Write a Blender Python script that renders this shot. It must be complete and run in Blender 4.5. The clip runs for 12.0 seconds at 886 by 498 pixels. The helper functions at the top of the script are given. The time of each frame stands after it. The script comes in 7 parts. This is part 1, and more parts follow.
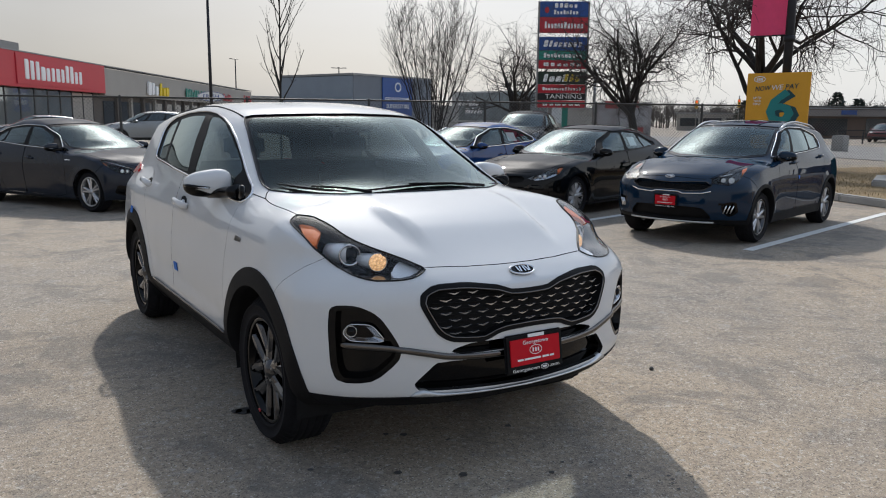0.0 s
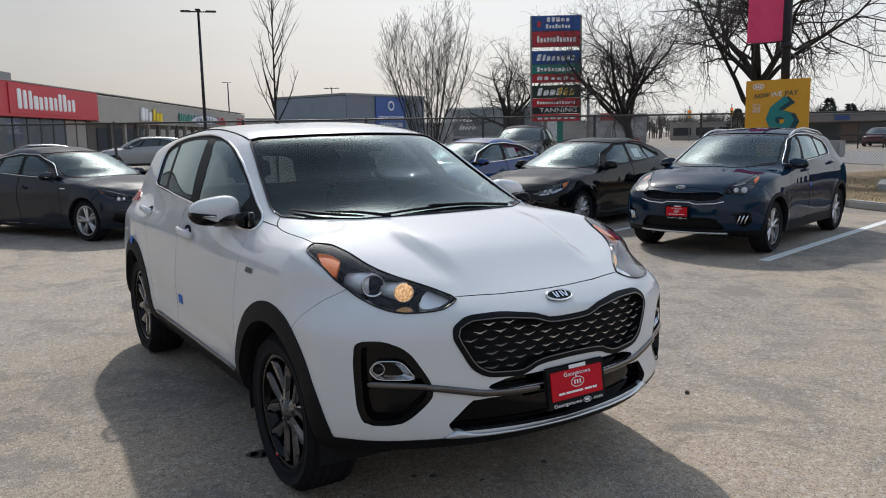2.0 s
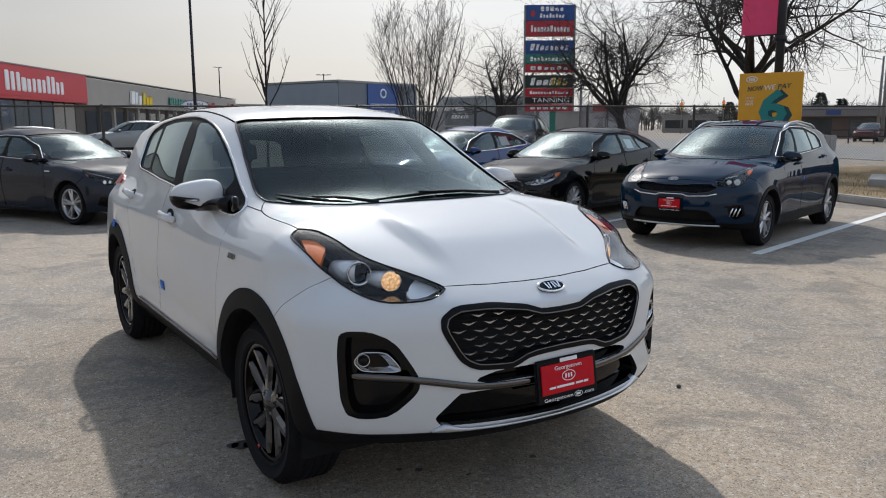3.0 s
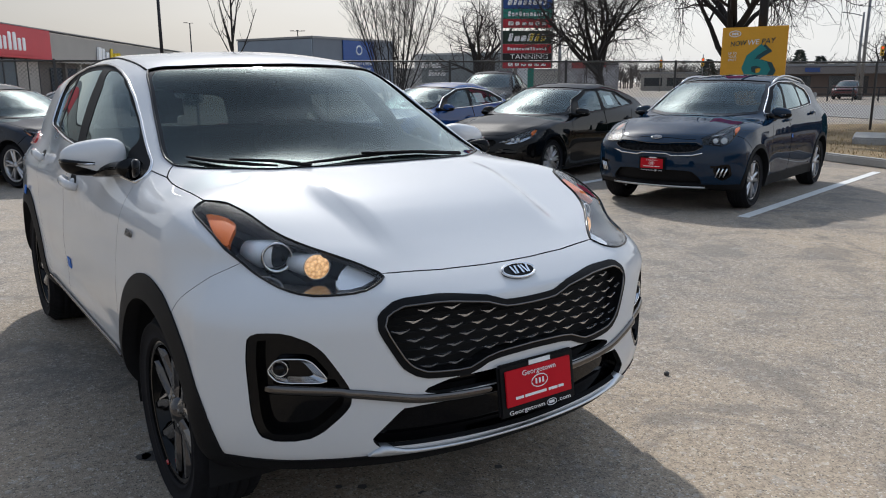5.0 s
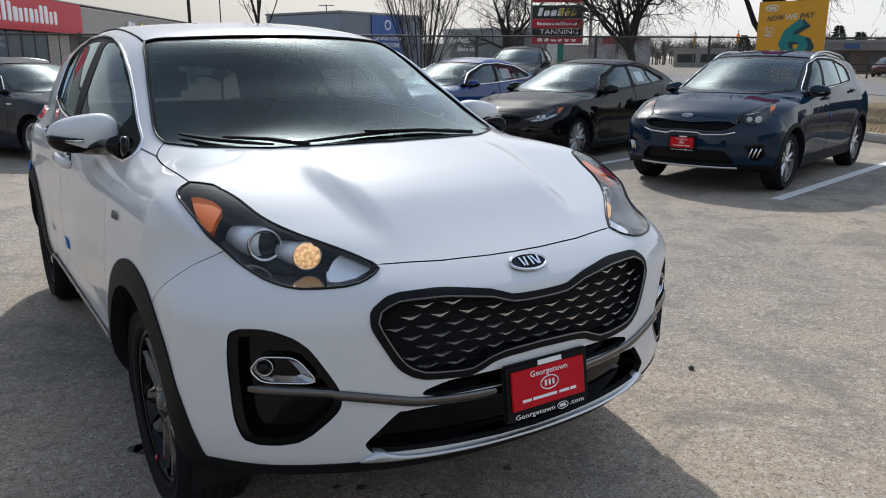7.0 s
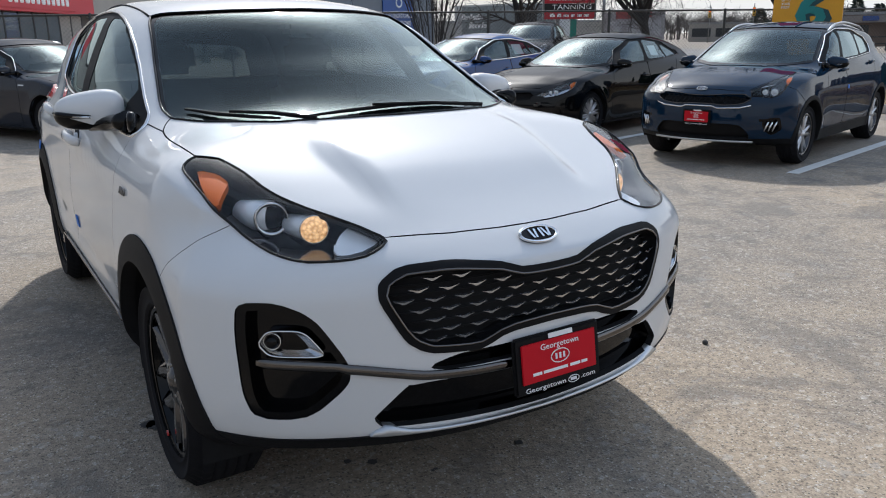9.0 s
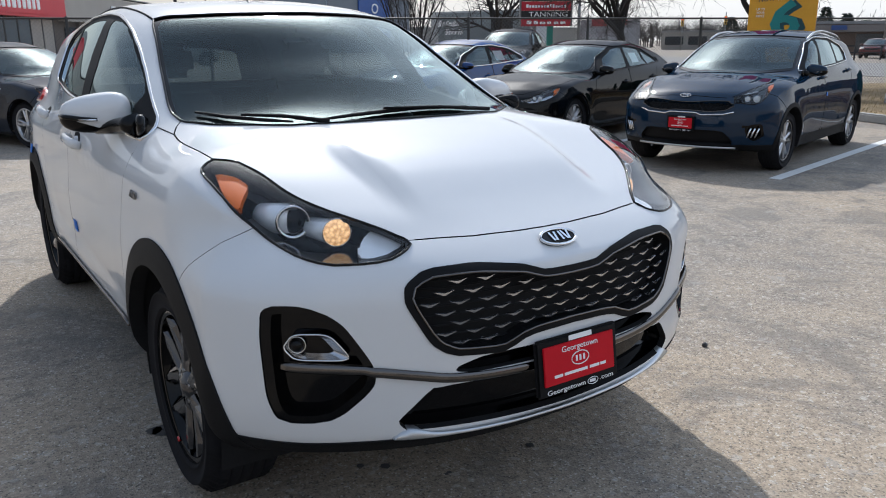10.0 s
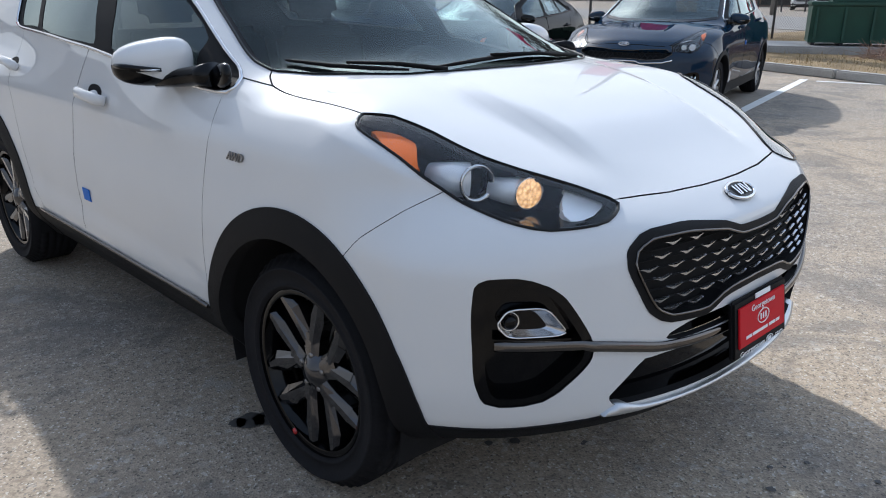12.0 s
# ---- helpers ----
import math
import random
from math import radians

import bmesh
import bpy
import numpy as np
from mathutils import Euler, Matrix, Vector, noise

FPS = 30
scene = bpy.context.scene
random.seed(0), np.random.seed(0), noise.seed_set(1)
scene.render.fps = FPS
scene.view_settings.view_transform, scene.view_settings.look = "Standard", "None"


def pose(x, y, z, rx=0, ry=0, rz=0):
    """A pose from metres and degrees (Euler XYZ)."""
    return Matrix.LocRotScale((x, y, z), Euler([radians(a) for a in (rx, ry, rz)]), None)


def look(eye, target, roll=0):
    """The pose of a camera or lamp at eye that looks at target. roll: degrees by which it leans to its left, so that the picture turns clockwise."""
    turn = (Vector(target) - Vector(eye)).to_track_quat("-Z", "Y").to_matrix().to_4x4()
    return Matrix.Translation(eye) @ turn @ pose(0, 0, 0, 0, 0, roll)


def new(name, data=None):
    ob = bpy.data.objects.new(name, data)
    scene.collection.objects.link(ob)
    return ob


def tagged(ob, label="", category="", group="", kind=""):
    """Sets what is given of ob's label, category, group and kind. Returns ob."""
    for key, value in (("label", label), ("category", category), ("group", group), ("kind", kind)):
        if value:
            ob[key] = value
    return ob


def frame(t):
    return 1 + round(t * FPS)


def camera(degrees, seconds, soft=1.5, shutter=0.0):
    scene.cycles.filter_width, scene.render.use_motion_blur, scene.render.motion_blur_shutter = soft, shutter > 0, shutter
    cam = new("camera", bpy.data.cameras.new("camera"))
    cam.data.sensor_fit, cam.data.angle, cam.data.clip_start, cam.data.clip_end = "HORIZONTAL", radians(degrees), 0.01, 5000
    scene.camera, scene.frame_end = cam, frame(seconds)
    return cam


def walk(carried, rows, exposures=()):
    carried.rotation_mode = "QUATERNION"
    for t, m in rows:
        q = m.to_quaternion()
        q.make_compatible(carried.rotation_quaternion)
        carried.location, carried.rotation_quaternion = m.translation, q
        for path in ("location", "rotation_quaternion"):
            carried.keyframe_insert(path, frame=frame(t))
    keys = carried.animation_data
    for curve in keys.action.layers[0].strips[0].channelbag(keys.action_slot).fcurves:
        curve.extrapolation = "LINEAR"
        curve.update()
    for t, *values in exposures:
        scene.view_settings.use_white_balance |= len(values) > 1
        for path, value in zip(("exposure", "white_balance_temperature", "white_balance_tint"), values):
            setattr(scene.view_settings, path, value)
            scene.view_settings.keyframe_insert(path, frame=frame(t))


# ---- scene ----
cam = camera(59.5, 12.0, 1.05)
PATH = [
    (0, (-2.049, -4.695, 1.509), (-0.988, -3.033, 1.176), 0.6),
    (0.5, (-2.016, -4.577, 1.489), (-0.936, -2.921, 1.19), -0.3),
    (1, (-1.996, -4.453, 1.496), (-0.92, -2.792, 1.209), -1.0),
    (1.5, (-2.005, -4.423, 1.503), (-0.93, -2.762, 1.209), -1.1),
    (2, (-2.023, -4.41, 1.509), (-0.951, -2.747, 1.218), -1.1),
    (2.5, (-2.02, -4.371, 1.504), (-0.942, -2.713, 1.203), -0.7),
    (3, (-1.965, -4.33, 1.49), (-0.875, -2.684, 1.171), -0.2),
    (4.8, (-1.617, -3.931, 1.44), (-0.488, -2.336, 1.015), -0.4),
    (5, (-1.54, -3.902, 1.446), (-0.416, -2.302, 1.024), -0.2),
    (5.5, (-1.403, -3.834, 1.437), (-0.317, -2.211, 1.006), 0.0),
    (6, (-1.368, -3.794, 1.429), (-0.312, -2.16, 0.966), -0.3),
    (6.5, (-1.368, -3.781, 1.434), (-0.315, -2.149, 0.956), -0.3),
    (7, (-1.365, -3.774, 1.436), (-0.307, -2.146, 0.956), 0.0),
    (9, (-1.342, -3.763, 1.412), (-0.321, -2.128, 0.88), -0.7),
    (9.5, (-1.344, -3.777, 1.414), (-0.303, -2.15, 0.895), -1.0),
    (10, (-1.454, -3.7, 1.407), (-0.377, -2.096, 0.889), -0.3),
    (10.5, (-1.668, -3.551, 1.412), (-0.544, -1.978, 0.899), -0.2),
    (11, (-1.778, -3.433, 1.408), (-0.614, -1.893, 0.884), -0.1),
    (11.5, (-1.853, -3.211, 1.386), (-0.633, -1.731, 0.818), -0.5),
    (12, (-1.965, -3.023, 1.374), (-0.653, -1.652, 0.741), 0.2),
]
walk(cam, [(t, look(eye, target, roll)) for t, eye, target, roll in PATH],
     [(0, 0.13, 6180, 10), (5, 0.22, 6120, 10), (9, 0.31, 5980, 10), (12, 0.58, 5860, 10)])

# ---- world, sun, exposure ----
SUN_AZ, SUN_EL = math.atan2(0.5, 1.2), math.atan2(1.0, 1.3)
world = bpy.data.worlds.new("sky")
scene.world = world
world.use_nodes = True
_n, _l = world.node_tree.nodes, world.node_tree.links
_sky = _n.new("ShaderNodeTexSky")
_sky.sky_type, _sky.sun_disc = "NISHITA", False
_sky.sun_elevation, _sky.sun_rotation = SUN_EL, SUN_AZ
_sky.air_density, _sky.dust_density, _sky.ozone_density = 1.0, 4.0, 1.0
_co = _n.new("ShaderNodeTexCoord")
_mp = _n.new("ShaderNodeMapping")
_mp.inputs["Scale"].default_value = (1.0, 1.0, 3.5)
_nz = _n.new("ShaderNodeTexNoise")
_nz.inputs["Scale"].default_value, _nz.inputs["Detail"].default_value = 1.6, 5.0
_sp = _n.new("ShaderNodeSeparateXYZ")
_hi = _n.new("ShaderNodeMapRange")
_hi.inputs["From Min"].default_value, _hi.inputs["From Max"].default_value = 0.05, 0.75
_lo = _n.new("ShaderNodeMix")
_lo.data_type = "RGBA"
_lo.inputs[6].default_value, _lo.inputs[7].default_value = (5.6, 5.5, 5.25, 1), (3.9, 4.8, 6.2, 1)
_va = _n.new("ShaderNodeMapRange")
_va.inputs["From Min"].default_value, _va.inputs["From Max"].default_value = 0.3, 0.7
_va.inputs["To Min"].default_value, _va.inputs["To Max"].default_value = 0.92, 1.12
_ea = _n.new("ShaderNodeMapRange")
_ea.inputs["From Min"].default_value, _ea.inputs["From Max"].default_value = 0.1, 0.95
_ea.inputs["To Min"].default_value, _ea.inputs["To Max"].default_value = 1.0, 2.2
_ba = _n.new("ShaderNodeMapRange")
_ba.inputs["From Min"].default_value, _ba.inputs["From Max"].default_value = 0.1, -0.8
_ba.inputs["To Min"].default_value, _ba.inputs["To Max"].default_value = 1.0, 1.36
_bm = _n.new("ShaderNodeMath")
_bm.operation = "MULTIPLY"
_l.new(_ba.outputs["Result"], _bm.inputs[1])
_ep = _n.new("ShaderNodeMath")
_ep.operation = "MULTIPLY"
_l.new(_ea.outputs["Result"], _ep.inputs[0])
_l.new(_va.outputs["Result"], _ep.inputs[1])
_mu = _n.new("ShaderNodeMix")
_mu.data_type, _mu.blend_type = "RGBA", "MULTIPLY"
_mu.inputs[0].default_value = 1.0
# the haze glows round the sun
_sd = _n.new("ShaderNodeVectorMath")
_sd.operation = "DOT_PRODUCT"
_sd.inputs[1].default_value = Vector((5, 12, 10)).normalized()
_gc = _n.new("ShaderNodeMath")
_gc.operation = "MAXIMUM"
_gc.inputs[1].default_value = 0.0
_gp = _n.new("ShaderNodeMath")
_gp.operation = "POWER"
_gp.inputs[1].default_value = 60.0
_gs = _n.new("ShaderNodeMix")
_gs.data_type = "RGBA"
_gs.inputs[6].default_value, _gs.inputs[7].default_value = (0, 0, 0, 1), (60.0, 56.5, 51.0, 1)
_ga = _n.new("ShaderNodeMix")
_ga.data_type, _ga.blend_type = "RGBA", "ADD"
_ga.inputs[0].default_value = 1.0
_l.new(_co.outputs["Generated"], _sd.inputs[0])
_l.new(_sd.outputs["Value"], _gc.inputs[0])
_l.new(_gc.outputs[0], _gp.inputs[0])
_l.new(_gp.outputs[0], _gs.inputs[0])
_mx = _n.new("ShaderNodeMix")
_mx.data_type = "RGBA"
_mx.inputs[0].default_value = 0.8
_l.new(_co.outputs["Generated"], _mp.inputs["Vector"])
_l.new(_co.outputs["Generated"], _sp.inputs["Vector"])
_l.new(_sp.outputs["Z"], _hi.inputs["Value"])
_l.new(_hi.outputs["Result"], _lo.inputs[0])
_l.new(_mp.outputs["Vector"], _nz.inputs["Vector"])
_l.new(_nz.outputs["Fac"], _va.inputs["Value"])
_l.new(_lo.outputs[2], _mu.inputs[6])
_l.new(_sp.outputs["X"], _ea.inputs["Value"])
_l.new(_sp.outputs["Y"], _ba.inputs["Value"])
_l.new(_ep.outputs[0], _bm.inputs[0])
_l.new(_bm.outputs[0], _mu.inputs[7])
_l.new(_sky.outputs["Color"], _mx.inputs[6])
_l.new(_mu.outputs[2], _mx.inputs[7])
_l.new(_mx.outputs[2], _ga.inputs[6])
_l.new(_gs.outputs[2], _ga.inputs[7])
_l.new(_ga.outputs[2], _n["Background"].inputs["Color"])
_n["Background"].inputs["Strength"].default_value = 0.075

sun = new("sun", bpy.data.lights.new("sun", "SUN"))
sun.data.energy, sun.data.angle, sun.data.color = 3.1, radians(1.2), (1.0, 0.93, 0.83)
sun.matrix_world = look((5, 12, 10), (0, 0, 0))


# ---- materials ----
def material(name, colour, rough=0.5, metal=0.0, **k):
    """A procedural material: base colour with two scales of variation, roughness variation and bump."""
    m = bpy.data.materials.new(name)
    m.use_nodes = True
    nt = m.node_tree
    p = nt.nodes["Principled BSDF"]
    p.inputs["Base Color"].default_value = (*colour, 1)
    p.inputs["Roughness"].default_value, p.inputs["Metallic"].default_value = rough, metal
    for key in ("coat", "coat_rough", "spec", "ior"):
        if key in k:
            p.inputs[{"coat": "Coat Weight", "coat_rough": "Coat Roughness", "spec": "Specular IOR Level", "ior": "IOR"}[key]].default_value = k[key]
    if "glow" in k:
        p.inputs["Emission Color"].default_value = (*k["glow"][:3], 1)
        p.inputs["Emission Strength"].default_value = k["glow"][3]
    vary, scale, bump = k.get("vary", 0.0), k.get("scale", 8.0), k.get("bump", 0.0)
    if vary or bump or k.get("rvary"):
        tc = nt.nodes.new("ShaderNodeTexCoord")
        big, fine = nt.nodes.new("ShaderNodeTexNoise"), nt.nodes.new("ShaderNodeTexNoise")
        big.inputs["Scale"].default_value, big.inputs["Detail"].default_value = scale, 6
        fine.inputs["Scale"].default_value, fine.inputs["Detail"].default_value = scale * k.get("ratio", 14), 4
        src = tc.outputs["Object"]
        for t in (big, fine):
            nt.links.new(src, t.inputs["Vector"])
        add = nt.nodes.new("ShaderNodeMath")
        add.operation = "ADD"
        nt.links.new(big.outputs["Fac"], add.inputs[0])
        nt.links.new(fine.outputs["Fac"], add.inputs[1])
        if vary:
            r = nt.nodes.new("ShaderNodeMapRange")
            r.inputs["From Min"].default_value, r.inputs["From Max"].default_value = 0.6, 1.4
            r.inputs["To Min"].default_value, r.inputs["To Max"].default_value = 1 - vary, 1 + vary
            mix = nt.nodes.new("ShaderNodeMix")
            mix.data_type, mix.blend_type = "RGBA", "MULTIPLY"
            mix.inputs[0].default_value = 1.0
            mix.inputs[6].default_value = (*colour, 1)
            nt.links.new(add.outputs[0], r.inputs["Value"])
            nt.links.new(r.outputs["Result"], mix.inputs[7])
            nt.links.new(mix.outputs[2], p.inputs["Base Color"])
        if k.get("rvary"):
            r2 = nt.nodes.new("ShaderNodeMapRange")
            r2.inputs["From Min"].default_value, r2.inputs["From Max"].default_value = 0.6, 1.4
            r2.inputs["To Min"].default_value = max(0.0, rough - k["rvary"])
            r2.inputs["To Max"].default_value = rough + k["rvary"]
            nt.links.new(add.outputs[0], r2.inputs["Value"])
            nt.links.new(r2.outputs["Result"], p.inputs["Roughness"])
        if bump:
            b = nt.nodes.new("ShaderNodeBump")
            b.inputs["Strength"].default_value, b.inputs["Distance"].default_value = bump, k.get("depth", 0.01)
            nt.links.new(add.outputs[0], b.inputs["Height"])
            nt.links.new(b.outputs["Normal"], p.inputs["Normal"])
    return m


def glass(name, tint, ior=1.5, rough=0.0, gloss=(0.84, 0.98, 1.0)):
    """A pane: see-through with a Fresnel gloss."""
    m = bpy.data.materials.new(name)
    m.use_nodes = True
    nt = m.node_tree
    nt.nodes.remove(nt.nodes["Principled BSDF"])
    fr, tr = nt.nodes.new("ShaderNodeLayerWeight"), nt.nodes.new("ShaderNodeBsdfTransparent")
    gl, mx = nt.nodes.new("ShaderNodeBsdfGlossy"), nt.nodes.new("ShaderNodeMixShader")
    fr.inputs["Blend"].default_value = 0.5
    r0 = ((ior - 1) / (ior + 1)) ** 2 * 2.0
    pw, ml = nt.nodes.new("ShaderNodeMath"), nt.nodes.new("ShaderNodeMath")
    pw.operation, ml.operation = "POWER", "MULTIPLY_ADD"
    pw.inputs[1].default_value = 4.3
    ml.inputs[1].default_value, ml.inputs[2].default_value = 1 - r0, r0
    nt.links.new(fr.outputs["Facing"], pw.inputs[0])
    nt.links.new(pw.outputs[0], ml.inputs[0])
    tr.inputs["Color"].default_value = (*tint, 1)
    gl.inputs["Roughness"].default_value = rough
    gl.inputs["Color"].default_value = (*gloss, 1)
    nt.links.new(ml.outputs[0], mx.inputs["Fac"])
    nt.links.new(tr.outputs["BSDF"], mx.inputs[1])
    nt.links.new(gl.outputs["BSDF"], mx.inputs[2])
    nt.links.new(mx.outputs["Shader"], nt.nodes["Material Output"].inputs["Surface"])
    return m


def paint(name, colour, rough=0.35, metal=0.0, coat=1.0):
    return material(name, colour, rough, metal, coat=coat, coat_rough=0.03, spec=0.0, vary=0.03, scale=3.0, ratio=300, rvary=0.04)


M = dict(
    white=paint("white_pearl_paint", (0.645, 0.65, 0.655), rough=0.36),
    navy=paint("navy_blue_paint", (0.004, 0.018, 0.042), rough=0.4, coat=0.75),
    black_paint=paint("black_paint", (0.003, 0.003, 0.0035), rough=0.4, coat=0.6),
    graphite=paint("graphite_paint", (0.013, 0.017, 0.027), rough=0.45, coat=0.7),
    blue=paint("bright_blue_paint", (0.008, 0.042, 0.165), rough=0.4),
    silver_paint=paint("silver_paint", (0.35, 0.37, 0.38), rough=0.35, metal=0.6),
    maroon=paint("maroon_paint", (0.12, 0.03, 0.03), rough=0.35),
    lining=material("dark_cabin_lining", (0.012, 0.012, 0.013), 0.85, spec=0.2, vary=0.2, scale=20),
    plastic=material("black_grained_plastic", (0.006, 0.006, 0.007), 0.6, spec=0.15, vary=0.2, scale=12, bump=0.25, depth=0.002, ratio=40),
    gloss=material("gloss_black_plastic", (0.0015, 0.0015, 0.002), 0.05, spec=0.25, vary=0.2, scale=6),
    rubber=material("tyre_rubber", (0.014, 0.014, 0.016), 0.8, spec=0.12, vary=0.25, scale=9, bump=0.2, depth=0.003),
    chrome=material("chrome", (0.75, 0.75, 0.76), 0.08, 1.0, vary=0.05, scale=10, rvary=0.03),
    dark_chrome=material("smoked_chrome", (0.135, 0.125, 0.118), 0.06, 1.0, vary=0.08, scale=10),
    reflector=material("lamp_reflector", (0.42, 0.43, 0.45), 0.22, 1.0, vary=0.15, scale=30),
    lamp_silver=material("lamp_silver", (0.84, 0.85, 0.86), 0.28, 0.15, vary=0.08, scale=25),
    satin=material("satin_silver", (0.55, 0.56, 0.57), 0.35, 0.9, vary=0.05, scale=15),
    alloy=material("machined_alloy", (0.5, 0.5, 0.51), 0.3, 0.9, vary=0.08, scale=15),
    dark_alloy=material("dark_alloy", (0.05, 0.05, 0.056), 0.09, 0.9, coat=1.0, coat_rough=0.03, vary=0.1, scale=15),
    steel=material("brake_steel", (0.25, 0.24, 0.23), 0.4, 0.9, vary=0.2, scale=20),
    grille_chrome=material("grille_chrome", (0.52, 0.52, 0.53), 0.18, 0.9, vary=0.1, scale=20),
    fog_reflector=material("dull_reflector", (0.50, 0.51, 0.53), 0.18, 1.0, vary=0.1, scale=30),
    glass=glass("window_glass", (0.74, 0.81, 0.81), 1.5),
    screen_glass=glass("laminated_windscreen", (0.72, 0.83, 0.83), 1.27),
    side_glass=glass("side_window_glass", (0.70, 0.77, 0.76), 1.5),
    dark_glass=glass("privacy_glass", (0.12, 0.135, 0.14), 1.6),
    lens=glass("clear_lamp_lens", (0.95, 0.96, 0.97), 1.3, 0.0, (1, 1, 1)),
    amber=material("amber_reflector", (0.66, 0.125, 0.003), 0.5, spec=0.1, vary=0.12, scale=60),
    tail=material("red_lamp_lens", (0.45, 0.02, 0.02), 0.12, coat=0.6, vary=0.1, scale=40),
    seat=material("black_seat_cloth", (0.022, 0.022, 0.024), 0.85, vary=0.25, scale=30, bump=0.2),
    red=material("red_plate_vinyl", (0.52, 0.008, 0.018), 0.5, spec=0.15, vary=0.06, scale=20),
    white_ink=material("white_print", (0.82, 0.82, 0.82), 0.5, vary=0.04, scale=20),
    blue_tape=material("blue_masking_tape", (0.01, 0.14, 0.55), 0.6, vary=0.1, scale=40),
    paper=material("window_sticker_paper", (0.7, 0.71, 0.7), 0.7, vary=0.08, scale=25),
)


def lit_reflector():
    """A faceted reflector bowl lit by its warm bulb."""
    m = material("lit_halogen_bulb", (0.8, 0.6, 0.4), 0.2, 0.8)
    nt = m.node_tree
    p = nt.nodes["Principled BSDF"]
    tc, v, r = nt.nodes.new("ShaderNodeTexCoord"), nt.nodes.new("ShaderNodeTexVoronoi"), nt.nodes.new("ShaderNodeValToRGB")
    v.inputs["Scale"].default_value = 95
    r.color_ramp.elements[0].position, r.color_ramp.elements[0].color = 0.05, (1.0, 0.62, 0.28, 1)
    r.color_ramp.elements[1].position, r.color_ramp.elements[1].color = 0.75, (0.42, 0.19, 0.06, 1)
    nt.links.new(tc.outputs["Object"], v.inputs["Vector"])
    nt.links.new(v.outputs["Distance"], r.inputs["Fac"])
    nt.links.new(r.outputs["Color"], p.inputs["Emission Color"])
    p.inputs["Emission Strength"].default_value = 0.85
    return m


M["bulb"] = lit_reflector()

# ---- mesh helpers ----
def link(name, bm, mats, parent=None, label="", smooth=True):
    me = bpy.data.meshes.new(name)
    bm.to_mesh(me)
    bm.free()
    for m in mats if isinstance(mats, (list, tuple)) else [mats]:
        me.materials.append(m)
    if smooth:
        me.polygons.foreach_set("use_smooth", [True] * len(me.polygons))
    ob = new(name, me)
    if parent:
        ob.parent = parent
    return tagged(ob, label)


def part(name, bm, mat, parent, label="", smooth=False):
    return link(name, bm, mat, parent, label, smooth)


def thing(name, label, category, group="", kind="", at=None):
    ob = tagged(new(name), label, category, group, kind)
    ob.empty_display_size = 0.1
    if at is not None:
        ob.matrix_basis = at
    return ob


def bm_box(cx, cy, cz, sx, sy, sz, bevel=0.0, m=None, seg=2):
    bm = bmesh.new()
    bmesh.ops.create_cube(bm, size=1.0)
    bmesh.ops.scale(bm, vec=(sx, sy, sz), verts=bm.verts)
    if bevel:
        bmesh.ops.bevel(bm, geom=bm.edges[:], offset=bevel, segments=seg, affect="EDGES")
    bmesh.ops.translate(bm, vec=(cx, cy, cz), verts=bm.verts)
    if m is not None:
        bmesh.ops.transform(bm, matrix=m, verts=bm.verts)
    return bm


def join(*bms):
    out = bms[0]
    for b in bms[1:]:
        me = bpy.data.meshes.new("tmp")
        b.to_mesh(me)
        out.from_mesh(me)
        bpy.data.meshes.remove(me)
        b.free()
    return out


def bm_lathe(profile, n=48, axis="x", close=False, a0=0.0, a1=2 * math.pi):
    """Revolves (radius, along) pairs round the x, y or z axis."""
    bm = bmesh.new()
    full = abs(a1 - a0 - 2 * math.pi) < 1e-6
    rings = []
    for i in range(n if full else n + 1):
        a = a0 + (a1 - a0) * i / n
        ring = []
        for r, s in profile:
            u, v = r * math.cos(a), r * math.sin(a)
            ring.append(bm.verts.new({"x": (s, u, v), "y": (u, s, v), "z": (u, v, s)}[axis]))
        rings.append(ring)
    k = len(profile)
    for i in range(n):
        p, q = rings[i], rings[(i + 1) % len(rings)]
        for j in range(k if close else k - 1):
            j2 = (j + 1) % k
            bm.faces.new((p[j], p[j2], q[j2], q[j]))
    bmesh.ops.remove_doubles(bm, verts=bm.verts, dist=1e-5)
    bmesh.ops.recalc_face_normals(bm, faces=bm.faces)
    return bm


def bm_tube(points, radius, n=8, closed=False, flat=1.0, up=None):
    """A tube through points; radius a number or one per point; flat squashes it along its second axis."""
    bm = bmesh.new()
    pts = [Vector(p) for p in points]
    k = len(pts)
    rings = []
    ref = Vector(up) if up else Vector((0, 0, 1))
    for i, p in enumerate(pts):
        if closed:
            d = pts[(i + 1) % k] - pts[i - 1]
        else:
            d = pts[min(i + 1, k - 1)] - pts[max(i - 1, 0)]
        d.normalize()
        s = d.cross(ref)
        if s.length < 1e-3:
            s = d.cross(Vector((1, 0, 0)))
        s.normalize()
        t = s.cross(d)
        r = radius[i] if isinstance(radius, (list, tuple)) else radius
        rings.append([bm.verts.new(p + r * (math.cos(2 * math.pi * j / n) * s + flat * math.sin(2 * math.pi * j / n) * t)) for j in range(n)])
    for i in range(k if closed else k - 1):
        a, b = rings[i], rings[(i + 1) % k]
        for j in range(n):
            bm.faces.new((a[j], a[(j + 1) % n], b[(j + 1) % n], b[j]))
    if not closed:
        bm.faces.new(rings[0][::-1])
        bm.faces.new(rings[-1])
    bmesh.ops.recalc_face_normals(bm, faces=bm.faces)
    return bm


